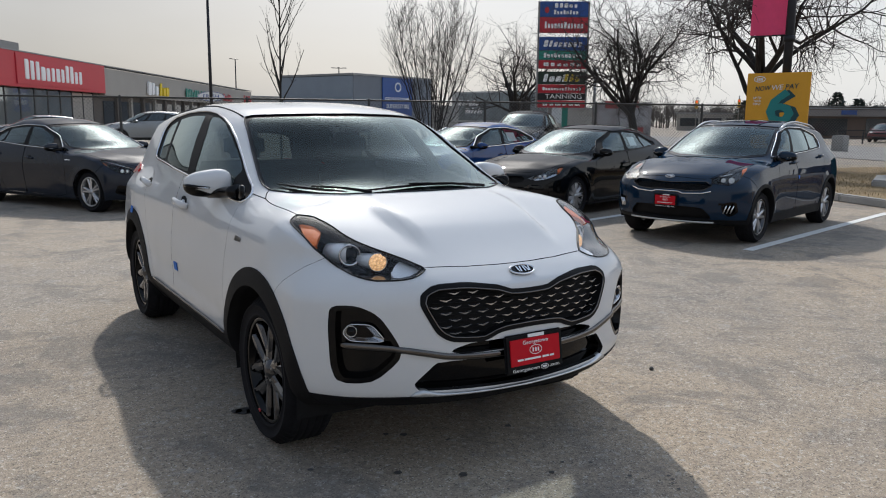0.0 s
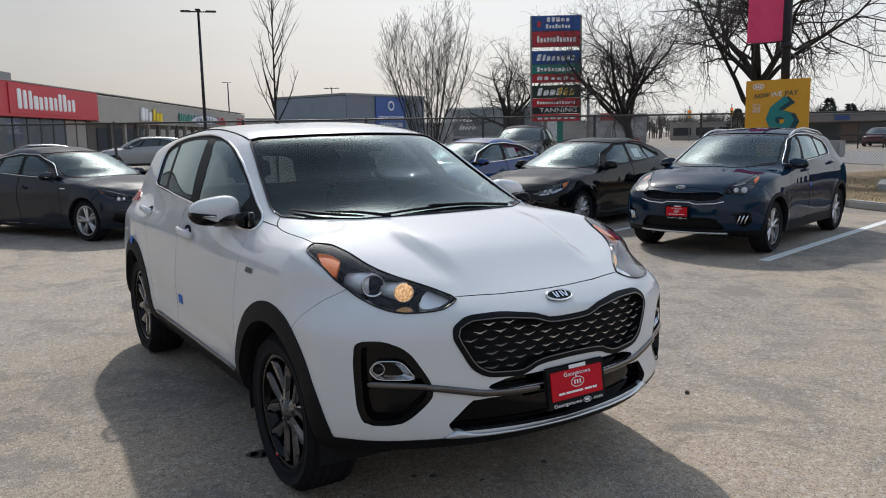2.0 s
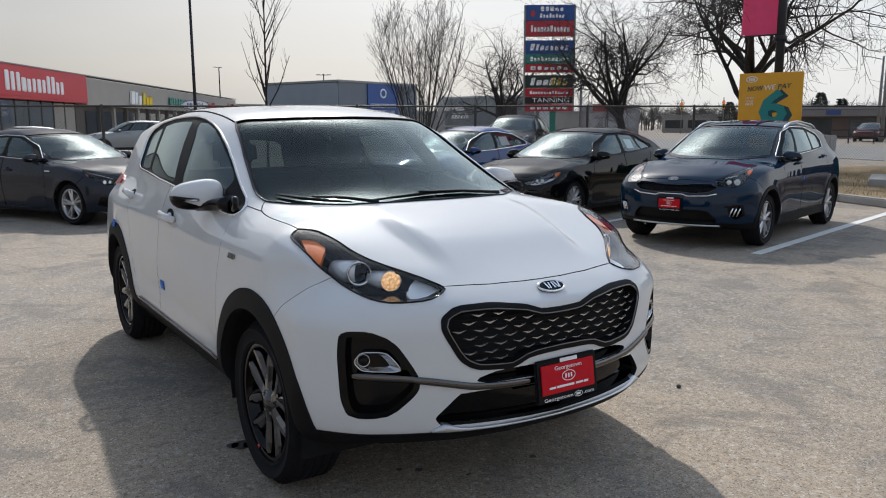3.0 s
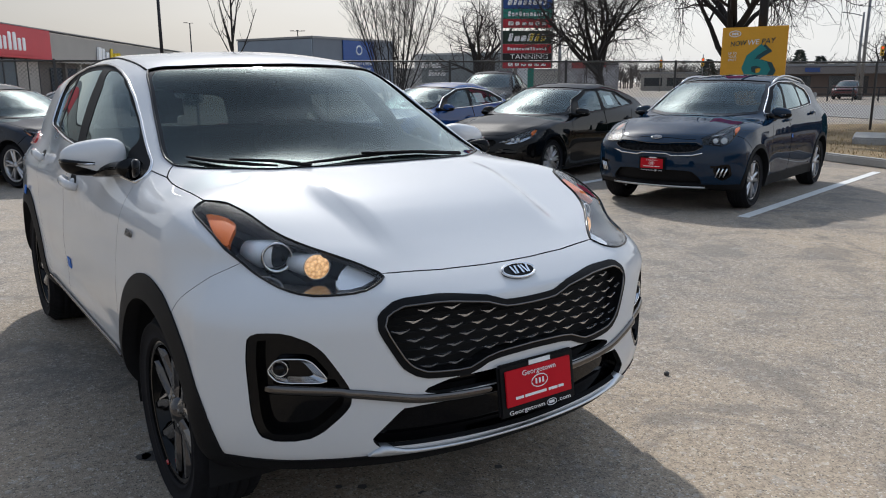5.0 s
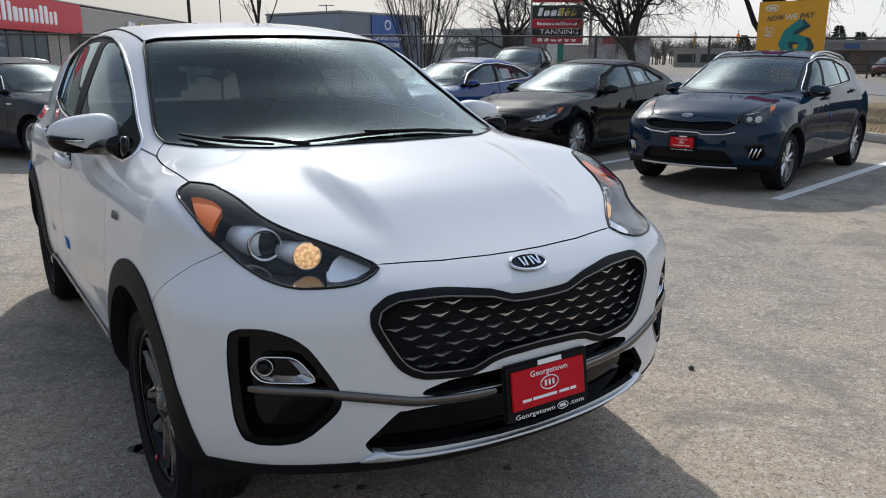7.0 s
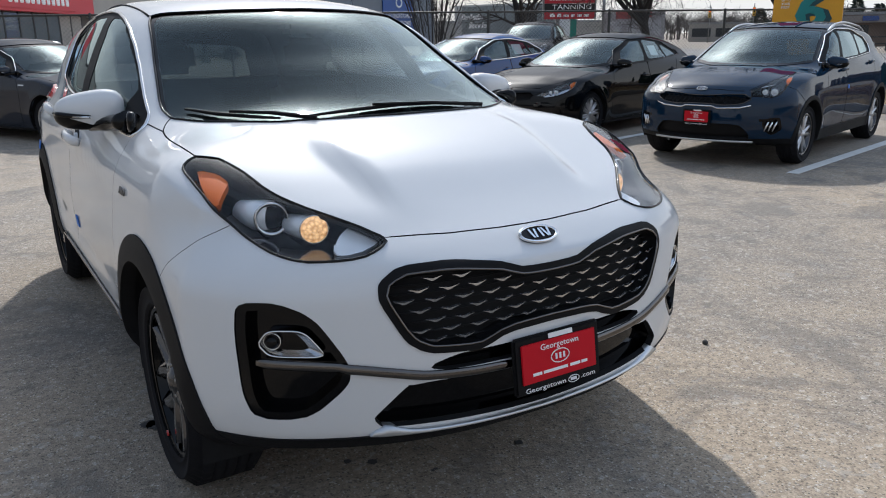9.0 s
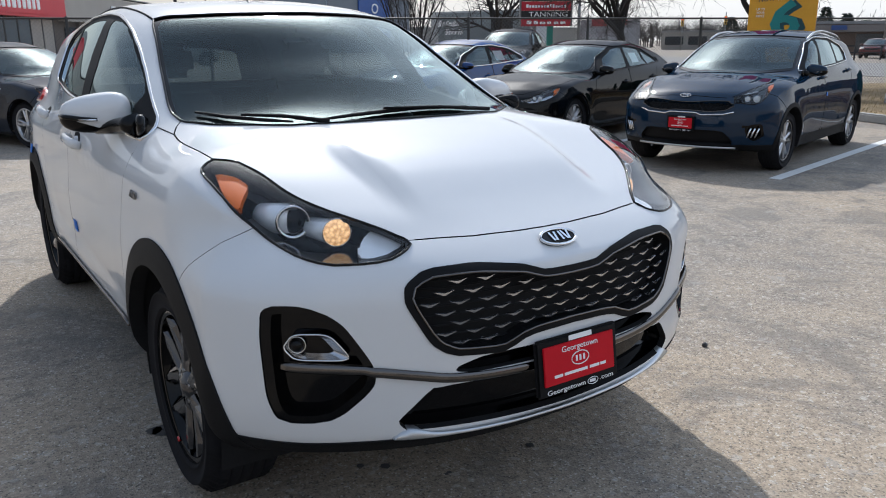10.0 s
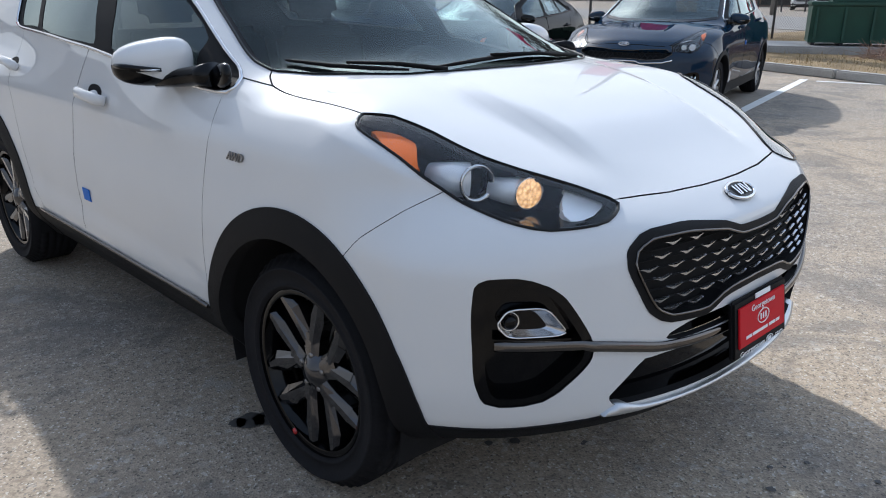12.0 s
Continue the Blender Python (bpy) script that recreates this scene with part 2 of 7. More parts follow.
def bm_prism(outline, depth, place=None):
    """A plate: a flat outline (x, z) in the plane y = 0, thick towards +y."""
    bm = bmesh.new()
    f = bm.faces.new([bm.verts.new((x, 0, z)) for x, z in outline])
    r = bmesh.ops.extrude_face_region(bm, geom=[f])
    bmesh.ops.translate(bm, vec=(0, depth, 0), verts=[v for v in r["geom"] if isinstance(v, bmesh.types.BMVert)])
    bmesh.ops.recalc_face_normals(bm, faces=bm.faces)
    if place is not None:
        bmesh.ops.transform(bm, matrix=place, verts=bm.verts)
    return bm


def bm_text(text, height, depth, place, align="CENTER", shear=0.0, fit=None, bold=0.0):
    """Letters of the built-in font as a mesh, reading along +x in the plane y = 0, seen from -y."""
    cu = bpy.data.curves.new("letters", "FONT")
    cu.body, cu.size, cu.extrude, cu.align_x, cu.align_y, cu.shear = text, height * 1.38, depth / 2, align, "CENTER", shear
    cu.resolution_u, cu.offset = 2, bold
    ob = new("letters", cu)
    me = bpy.data.meshes.new_from_object(ob.evaluated_get(bpy.context.evaluated_depsgraph_get()))
    bm = bmesh.new()
    bm.from_mesh(me)
    bpy.data.objects.remove(ob)
    bpy.data.curves.remove(cu)
    bpy.data.meshes.remove(me)
    if fit:
        xs = [v.co.x for v in bm.verts]
        bmesh.ops.scale(bm, vec=(fit / max(1e-6, max(xs) - min(xs)), 1, 1), verts=bm.verts)
    bmesh.ops.transform(bm, matrix=place @ pose(0, 0, 0, 90), verts=bm.verts)
    return bm


def ellipse(cx, cz, rx, rz, n=28):
    return [(cx + rx * math.cos(2 * math.pi * i / n), cz + rz * math.sin(2 * math.pi * i / n)) for i in range(n)]


def rounded(points, corner=0.35, n=4):
    """A closed outline with its corners rounded (a share of the shorter side)."""
    out, k = [], len(points)
    for i in range(k):
        a, b, c = (Vector((*points[j % k], 0)) for j in (i - 1, i, i + 1))
        p, q = b.lerp(a, corner), b.lerp(c, corner)
        for s in range(n + 1):
            u = s / n
            v = (1 - u) ** 2 * p + 2 * u * (1 - u) * b + u * u * q
            out.append((v.x, v.y))
    return out


def lerp_table(points, x):
    """Smooth monotone interpolation through (x, value) pairs, for arrays."""
    px, py = np.array([p[0] for p in points], float), np.array([p[1] for p in points], float)
    h, d = np.diff(px), np.diff(py) / np.diff(px)
    s = np.zeros_like(py)
    s[1:-1] = np.where(d[:-1] * d[1:] > 0, 2 * d[:-1] * d[1:] / (d[:-1] + d[1:] + 1e-12), 0)
    s[0], s[-1] = d[0], d[-1]
    x = np.clip(x, px[0], px[-1])
    i = np.clip(np.searchsorted(px, x) - 1, 0, len(h) - 1)
    t = (x - px[i]) / h[i]
    return ((2 * t**3 - 3 * t**2 + 1) * py[i] + (t**3 - 2 * t**2 + t) * h[i] * s[i]
            + (3 * t**2 - 2 * t**3) * py[i + 1] + (t**3 - t**2) * h[i] * s[i + 1])


def smooth(a, b, x):
    t = np.clip((x - a) / (b - a), 0, 1)
    return t * t * (3 - 2 * t)


def sdf(outline, u, v):
    """Signed distance in the plane to a closed outline, negative inside."""
    P = np.array(outline, float)
    Q = np.roll(P, -1, axis=0)
    best, inside = np.full(len(u), 1e9), np.zeros(len(u), bool)
    for (ax, ay), (bx, by) in zip(P, Q):
        ex, ey = bx - ax, by - ay
        t = np.clip(((u - ax) * ex + (v - ay) * ey) / (ex * ex + ey * ey + 1e-12), 0, 1)
        best = np.minimum(best, np.hypot(u - ax - t * ex, v - ay - t * ey))
        if abs(ey) > 1e-12:
            cond = (ay > v) != (by > v)
            inside ^= cond & (u < ex * (v - ay) / ey + ax)
    return np.where(inside, -best, best)


# ---- car bodies ----
class Skin:
    """A polygon skin that can be cut along curves: points, normals, faces."""

    def __init__(self, co, no, faces):
        self.co, self.no, self.faces = [tuple(c) for c in co], [tuple(n) for n in no], faces

    def arrays(self):
        return np.array(self.co)

    def cut(self, value):
        """Splits the faces where the values at the points change sign."""
        val = np.where(np.abs(value) < 4e-4, 0.0, value).tolist()
        made, out = {}, []
        co, no = self.co, self.no

        def middle(i, j):
            key = (i, j) if i < j else (j, i)
            if key not in made:
                a, b = val[i], val[j]
                t = a / (a - b)
                co.append(tuple(co[i][k] + t * (co[j][k] - co[i][k]) for k in range(3)))
                n = [no[i][k] + t * (no[j][k] - no[i][k]) for k in range(3)]
                s = math.sqrt(sum(q * q for q in n)) or 1.0
                no.append(tuple(q / s for q in n))
                val.append(0.0)
                made[key] = len(co) - 1
            return made[key]

        for f in self.faces:
            vs = [val[i] for i in f]
            if min(vs) >= 0 or max(vs) <= 0:
                out.append(f)
                continue
            pos, neg = [], []
            for k, i in enumerate(f):
                j = f[(k + 1) % len(f)]
                if val[i] >= 0:
                    pos.append(i)
                if val[i] <= 0:
                    neg.append(i)
                if val[i] * val[j] < 0:
                    m = middle(i, j)
                    pos.append(m)
                    neg.append(m)
            for g in (pos, neg):
                if len(g) > 2:
                    out.append(g)
        self.faces = out

    def centres(self):
        c = self.arrays()
        return np.array([c[f].mean(axis=0) for f in self.faces])

    def mesh(self, name, pick, mats, parent, offset=0.0, thick=0.0, label="", lining=None, rim=True, shift=None):
        """The picked faces as one part: an outer skin moved by offset along its normals, a rim and an inner skin."""
        faces = [self.faces[i] for i in pick]
        if not faces:
            return None
        used = sorted({i for f in faces for i in f})
        where = {i: k for k, i in enumerate(used)}
        c, n = self.arrays()[used], np.array(self.no)[used]
        verts, norms = (c + offset * n).tolist(), n.tolist()
        if shift:
            verts = [(x + shift[0] * (1 if x > 0 else -1), y + shift[1], z + shift[2]) for x, y, z in c.tolist()]
        polys, slot = [[where[i] for i in f] for f in faces], [0] * len(faces)
        if thick:
            count = {}
            for f in polys:
                for k in range(len(f)):
                    e = (f[k], f[(k + 1) % len(f)])
                    count[e] = count.get(e, 0) + 1
            edge = [e for e in count if (e[1], e[0]) not in count]
            base = len(verts)
            verts += (c + (offset - thick) * n).tolist()
            norms += (-n).tolist()
            if lining is not None:
                for f in list(polys):
                    polys.append([base + i for i in reversed(f)])
                    slot.append(1)
            if rim:
                for a, b in edge:
                    k = len(verts)
                    pa, pb, qa, qb = Vector(verts[a]), Vector(verts[b]), Vector(verts[base + a]), Vector(verts[base + b])
                    nn = (qa - pa).cross(pb - pa)
                    if nn.length < 1e-12:
                        continue
                    nn.normalize()
                    verts += [tuple(pa), tuple(qa), tuple(qb), tuple(pb)]
                    norms += [tuple(nn)] * 4
                    polys.append([k, k + 1, k + 2, k + 3])
                    slot.append(0 if lining is None else 1)
        me = bpy.data.meshes.new(name)
        me.from_pydata(verts, [], polys)
        mats = mats if isinstance(mats, (list, tuple)) else [mats]
        for m in mats:
            me.materials.append(m)
        if lining is not None:
            me.materials.append(lining)
            me.polygons.foreach_set("material_index", slot)
        me.polygons.foreach_set("use_smooth", [True] * len(me.polygons))
        me.normals_split_custom_set_from_vertices(norms)
        ob = new(name, me)
        ob.parent = parent
        return tagged(ob, label)

    def pieces(self, pick):
        """The picked faces in connected groups."""
        root = {}

        def find(i):
            while root[i] != i:
                root[i] = root[root[i]]
                i = root[i]
            return i

        for k in pick:
            f = self.faces[k]
            for i in f:
                root.setdefault(i, i)
            r = find(f[0])
            for i in f[1:]:
                root[find(i)] = r
        groups = {}
        for k in pick:
            groups.setdefault(find(self.faces[k][0]), []).append(k)
        return [g for g in groups.values() if len(g) > 5]

    def meshes(self, name, pick, *a, **k):
        return [self.mesh(name, g, *a, **k) for g in self.pieces(pick)]

    def border(self, pick, step=0.03):
        """The outlines of the picked faces as loops of points and normals."""
        edge = {}
        for i in pick:
            f = self.faces[i]
            for k in range(len(f)):
                edge[(f[k], f[(k + 1) % len(f)])] = 1
        nxt = {a: b for a, b in edge if (b, a) not in edge}
        loops = []
        while nxt:
            a = next(iter(nxt))
            loop = []
            while a in nxt:
                loop.append(a)
                a = nxt.pop(a)
            pts, last = [], None
            for i in loop:
                p = Vector(self.co[i])
                if last is None or (p - last).length > step:
                    pts.append((p, Vector(self.no[i])))
                    last = p
            if len(pts) > 5:
                loops.append(pts)
        return loops


def shell(s, fine=1.0):
    """The smooth closed skin of a car from its tables: nose, tail, top line, widths."""
    ra, rb, rc = s.get("round", (0.2, 0.09, 0.13))

    def lines(r, edge, mid, both=True):
        e = [r * i / edge for i in range(edge)]
        m = [i / mid for i in range(mid + 1)]
        if both:
            return [-1 + q for q in e] + [-(1 - r) + 2 * (1 - r) * q for q in m] + [1 - q for q in reversed(e)]
        return [-1 + (2 - r) * q for q in m] + [1 - q for q in reversed(e)]

    ga, gb, gc = s.get("grid", (26, 150, 30))
    A, B = lines(ra, 7, int(ga * fine)), lines(rb, 8, int(gb * fine))
    C = lines(rc, 7, int(gc * fine), False)
    na, nb, nc = len(A) - 1, len(B) - 1, len(C) - 1
    index, keys, faces = {}, [], []

    def vid(*k):
        if k not in index:
            index[k] = len(keys)
            keys.append(k)
        return index[k]

    for j in range(nb):
        for k in range(nc):
            faces.append([vid(0, j, k), vid(0, j, k + 1), vid(0, j + 1, k + 1), vid(0, j + 1, k)])
            faces.append([vid(na, j, k), vid(na, j + 1, k), vid(na, j + 1, k + 1), vid(na, j, k + 1)])
        for i in range(na):
            faces.append([vid(i, j, nc), vid(i + 1, j, nc), vid(i + 1, j + 1, nc), vid(i, j + 1, nc)])
    for i in range(na):
        for k in range(nc):
            faces.append([vid(i, 0, k), vid(i + 1, 0, k), vid(i + 1, 0, k + 1), vid(i, 0, k + 1)])
            faces.append([vid(i, nb, k), vid(i, nb, k + 1), vid(i + 1, nb, k + 1), vid(i + 1, nb, k)])
    p = np.array([(A[i], B[j], C[k]) for i, j, k in keys])
    r = np.array([ra, rb, rc])
    low = np.array([-(1 - ra), -(1 - rb), -9.0])
    core = np.minimum(np.maximum(p, low), 1 - r)
    d = (p - core) / r
    ln = np.linalg.norm(d, axis=1, keepdims=True)
    big = np.abs(d).max(axis=1, keepdims=True)
    p = core + r * d * np.where(ln > 1e-9, big / np.maximum(ln, 1e-9), 1.0)
    a, b, c = p[:, 0], p[:, 1], p[:, 2]
    yf, yr = s["ends"]
    yb = yf + (yr - yf) * (b + 1) / 2
    aa = np.abs(a)
    plan_f = s["nose_plan"][0] * aa ** s["nose_plan"][1]
    plan_r = s["tail_plan"][0] * aa ** s["tail_plan"][1]
    wf = np.clip(1 - (yb - yf) / 1.2, 0, 1) ** 1.5
    wr = np.clip(1 - (yr - yb) / 1.0, 0, 1) ** 1.5
    wz = np.clip(1 - (yb - yf) / 0.55, 0, 1) ** 1.3
    wzr = np.clip(1 - (yr - yb) / 0.5, 0, 1) ** 1.3
    z = np.full(len(a), 0.6)
    for _ in range(6):
        y = yb + plan_f * wf - plan_r * wr + (lerp_table(s["nose"], z) - yf) * wz + (lerp_table(s["tail"], z) - yr) * wzr
        k0, y0, y1 = s["screen"]
        ye = y - plan_f * wf * s.get('wrap', 0.95) - k0 * aa**2 * smooth(y0, y1, y) * (1 - smooth(0.2, 1.0, y))
        top = lerp_table(s["top"], ye) - (s["crown"] + (s.get('hood_crown', s['crown']) - s["crown"]) * (1 - smooth(-1.3, -0.5, y))) * aa ** s.get('crown_power', 2.2)
        for h, x0, x1, ya, yz in s.get("ridges", ()):
            xr = x0 + (x1 - x0) * np.clip((y - ya) / (yz - ya), 0, 1)
            x = aa * lerp_table(s["width"], np.minimum(top, 1.1))
            top = top + h * (1 - smooth(xr - 0.032, xr + 0.036, x)) * smooth(ya, ya + 0.25, y) * (1 - smooth(yz - s.get('fade', 0.1), yz, y))
        bot = s["bottom"] + s.get("lift", 0.05) * np.clip((yf + 0.5 - yb) / 0.5, 0, 1)
        z = bot + (c + 1) / 2 * (top - bot)
    w = lerp_table(s["width"], z) * lerp_table(s["plan"], y)
    tap = s.get("taper", (0.1, 0.1))
    hi = smooth(0.95, 1.17, z)
    w = w * (1 - tap[0] * smooth(0.1, 1.0, -y) * hi * (1 - smooth(1.35, 1.8, -y))) * (1 - tap[1] * smooth(0.2, 1.4, y) * hi)
    tuck = s.get("tuck", (0.16, 0.77, 0.93))
    w = w * (1 - tuck[0] * smooth(tuck[1], tuck[2], z) * smooth(-s["ends"][0] - s.get('tuck_y', (0.77, 0.39))[0], -s["ends"][0] - s.get('tuck_y', (0.77, 0.39))[1], -y))
    for yw in s["axles"]:
        rr = np.hypot(y - yw, z - s["wheel"][0])
        w = w + 0.012 * np.exp(-((rr - s["arch"]) / 0.07) ** 2) * (z > 0.2)
    for h, z0, y0, y1, wid in s.get("creases", ()):
        zc = z0[0] + (z0[1] - z0[0]) * np.clip((y - y0) / (y1 - y0), 0, 1)
        w = w + h * np.exp(-np.abs(z - zc) / wid) * smooth(y0, y0 + 0.3, y) * (1 - smooth(y1 - 0.3, y1, y))
    co = np.stack([a * w, y, z], axis=1)
    f = np.array(faces)
    e1, e2 = co[f[:, 2]] - co[f[:, 0]], co[f[:, 3]] - co[f[:, 1]]
    fn = np.cross(e1, e2)
    no = np.zeros_like(co)
    for k in range(4):
        np.add.at(no, f[:, k], fn)
    no /= np.maximum(np.linalg.norm(no, axis=1, keepdims=True), 1e-12)
    return Skin(co, no, [list(q) for q in f.tolist()])


class Probe:
    """Meets rays with a skin, to set things on it."""

    def __init__(self, skin):
        from mathutils import bvhtree
        self.tree = bvhtree.BVHTree.FromPolygons([Vector(c) for c in skin.co], skin.faces)

    def ray(self, o, d):
        p, n, _, _ = self.tree.ray_cast(Vector(o), Vector(d).normalized())
        if p is None:
            return None
        if n.dot(Vector(d)) > 0:
            n = -n
        return p, n

    def front(self, x, z):
        return self.ray((x, -6, z), (0, 1, 0))

    def side(self, y, z, sign=-1):
        return self.ray((4 * sign, y, z), (-sign, 0, 0))

    def above(self, x, y):
        return self.ray((x, y, 4), (0, 0, -1))


def seat_on(hit, up=(0, 0, 1), lift=0.0):
    """The pose that lays a plate's -y side along the outward normal at a hit."""
    p, n = hit
    yv = -n.normalized()
    zv = (Vector(up) - Vector(up).dot(yv) * yv).normalized()
    xv = yv.cross(zv)
    m = Matrix((xv, yv, zv)).transposed().to_4x4()
    m.translation = p + n * lift
    return m


def bm_rim(r, width, spokes, twin, spread, hub=0.055, depth=0.05, lip=0.02):
    """Spokes of an alloy wheel in the plane x = 0 that faces -x, as one mesh."""
    bm = bmesh.new()

    def slab(pts, x0, x1):
        lo = [bm.verts.new((x1 + 0.022, y, z)) for y, z in pts]
        hi = [bm.verts.new((x0 if i in (0, 1) else x0, y, z)) for i, (y, z) in enumerate(pts)]
        k = len(pts)
        bm.faces.new(hi[::-1])
        for i in range(k):
            j = (i + 1) % k
            bm.faces.new((hi[i], hi[j], lo[j], lo[i]))

    def bar(a0, a1, r0, r1, w0, w1, x0, x1):
        p0 = Vector((math.cos(a0) * r0, math.sin(a0) * r0))
        p1 = Vector((math.cos(a1) * r1, math.sin(a1) * r1))
        d = (p1 - p0).normalized()
        n = Vector((-d.y, d.x))
        v = []
        for p, w, x in ((p0, w0, x0), (p1, w1, x1)):
            for sgn, dx in ((1, 0.012), (0.35, 0.0), (-0.35, 0.0), (-1, 0.012)):
                q = p + n * w * sgn
                v.append(bm.verts.new((x + dx, q.x, q.y)))
            for sgn in (-1, 1):
                q = p + n * w * sgn
                v.append(bm.verts.new((x + 0.045, q.x, q.y)))
        for i in range(6):
            j = (i + 1) % 6
            bm.faces.new((v[i], v[j], v[6 + j], v[6 + i]))

    for i in range(spokes):
        a = 2 * math.pi * i / spokes + math.pi / 2 - 0.17
        if twin == "Y":
            bar(a, a, hub * 0.5, r * 0.50, 0.026, 0.046, -0.004, 0.006)
            for sg in (-1, 1):
                bar(a + sg * 0.10, a + sg * (spread + 0.03), r * 0.36, r * 0.80, 0.022, 0.034, 0.004, -0.004)
                bar(a + sg * (spread + 0.02), a + sg * (spread + 0.10), r * 0.76, r * 0.99, 0.034, 0.018, -0.003, -0.008)
        elif twin:
            for sg in (-1, 1):
                bar(a + sg * 0.16, a + sg * spread, hub * 0.8, r * 0.985, 0.021, width, -0.004, -depth * 0.1)
            bar(a, a, hub * 0.5, r * 0.55, 0.03, 0.018, -0.002, 0.012)
        else:
            bar(a, a + spread, hub * 0.8, r * 0.985, 0.026, width, -0.004, 0.0)
    bmesh.ops.recalc_face_normals(bm, faces=bm.faces)
    return bm


def wheel(name, parent, at, r, rim_r, width, mats, spokes=5, twin=True, spread=0.3, bar_w=0.022, face=-1, red_dot=False, s_nuts=True):
    """A wheel with tyre, rim, hub cap and brake disc, facing -x (face=-1) or +x."""
    spoke_mat, barrel_mat = mats
    w = thing(name, "", "", at=Matrix.Translation(at) @ Matrix.Diagonal((-face, 1, 1, 1)))
    w.parent = parent
    half = width / 2
    tyre = [(rim_r, -half + 0.012), (rim_r + 0.010, -half), (rim_r + 0.014, -half - 0.005), (rim_r + 0.020, -half - 0.005), (rim_r + 0.023, -half - 0.001), (rim_r + 0.040, -half - 0.006), (r * 0.88, -half - 0.010), (r * 0.885, -half - 0.0125), (r * 0.90, -half - 0.0125), (r * 0.905, -half - 0.009), (r - 0.03, -half + 0.001),
            (r - 0.008, -half + 0.020)]
    for i in range(5):
        x0 = -half + 0.024 + (width - 0.048) * i / 5
        x1 = -half + 0.024 + (width - 0.048) * (i + 1) / 5
        tyre += [(r - 0.010, x0), (r, x0 + 0.004), (r, x1 - 0.004), (r - 0.010, x1)]
    tyre += [(r - 0.008, half - 0.020), (r - 0.03, half), (r * 0.88, half + 0.008), (rim_r, half - 0.01)]
    tbm = bm_lathe(tyre, 144)
    for v in tbm.verts:
        rr = math.hypot(v.co.y, v.co.z)
        if rr > r - 0.012 and abs(v.co.x) > half * 0.62 and int(round(math.atan2(v.co.z, v.co.y) / (2 * math.pi) * 144)) % 3 == 0:
            v.co.y, v.co.z = v.co.y * (1 - 0.009 / rr), v.co.z * (1 - 0.009 / rr)
    part("tyre", tbm, M["rubber"], w, "", True)
    barrel = [(rim_r - 0.012, -half + 0.010), (rim_r + 0.004, -half + 0.002), (rim_r + 0.006, -half + 0.010), (rim_r - 0.012, -half + 0.03),
              (rim_r - 0.03, half - 0.03), (rim_r, half - 0.01)]
    part("barrel", bm_lathe(barrel, 60), barrel_mat, w, "", True)
    sp = bm_rim(rim_r - 0.01, bar_w, spokes, twin, spread)
    bmesh.ops.translate(sp, vec=(-half + 0.022, 0, 0), verts=sp.verts)
    part("spokes", sp, spoke_mat, w)
    cap = bm_lathe([(0.0, -half + 0.006), (0.026, -half + 0.008), (0.031, -half + 0.014), (0.05, -half + 0.02), (0.062, -half + 0.045), (0.07, half - 0.1)], 24)
    part("hub_cap", cap, spoke_mat, w, "", True)
    for i in range(5):
        a = 2 * math.pi * i / 5 + 0.3
        b = bm_lathe([(0.0, -0.012), (0.007, -0.012), (0.009, -0.004), (0.009, 0.02)], 8)
        bmesh.ops.translate(b, vec=(-half + 0.03, 0.052 * math.cos(a), 0.052 * math.sin(a)), verts=b.verts)
        if s_nuts:
            part("wheel_nut", b, M["steel"], w, "", True)
        else:
            b.free()
    disc = bm_lathe([(0.06, 0.0), (0.15, 0.0), (0.155, 0.012), (0.15, 0.024), (0.06, 0.024)], 40)
    part("brake_disc", disc, M["steel"], w, "", True)
    if red_dot:
        d = bm_lathe([(0.0, -0.004), (0.009, -0.003), (0.010, 0.002)], 14)
        bmesh.ops.translate(d, vec=(-half + 0.004, 0.083, -0.222), verts=d.verts)
        part("paint_mark", d, M["tail"], w, "small red paint mark", True)
    return w


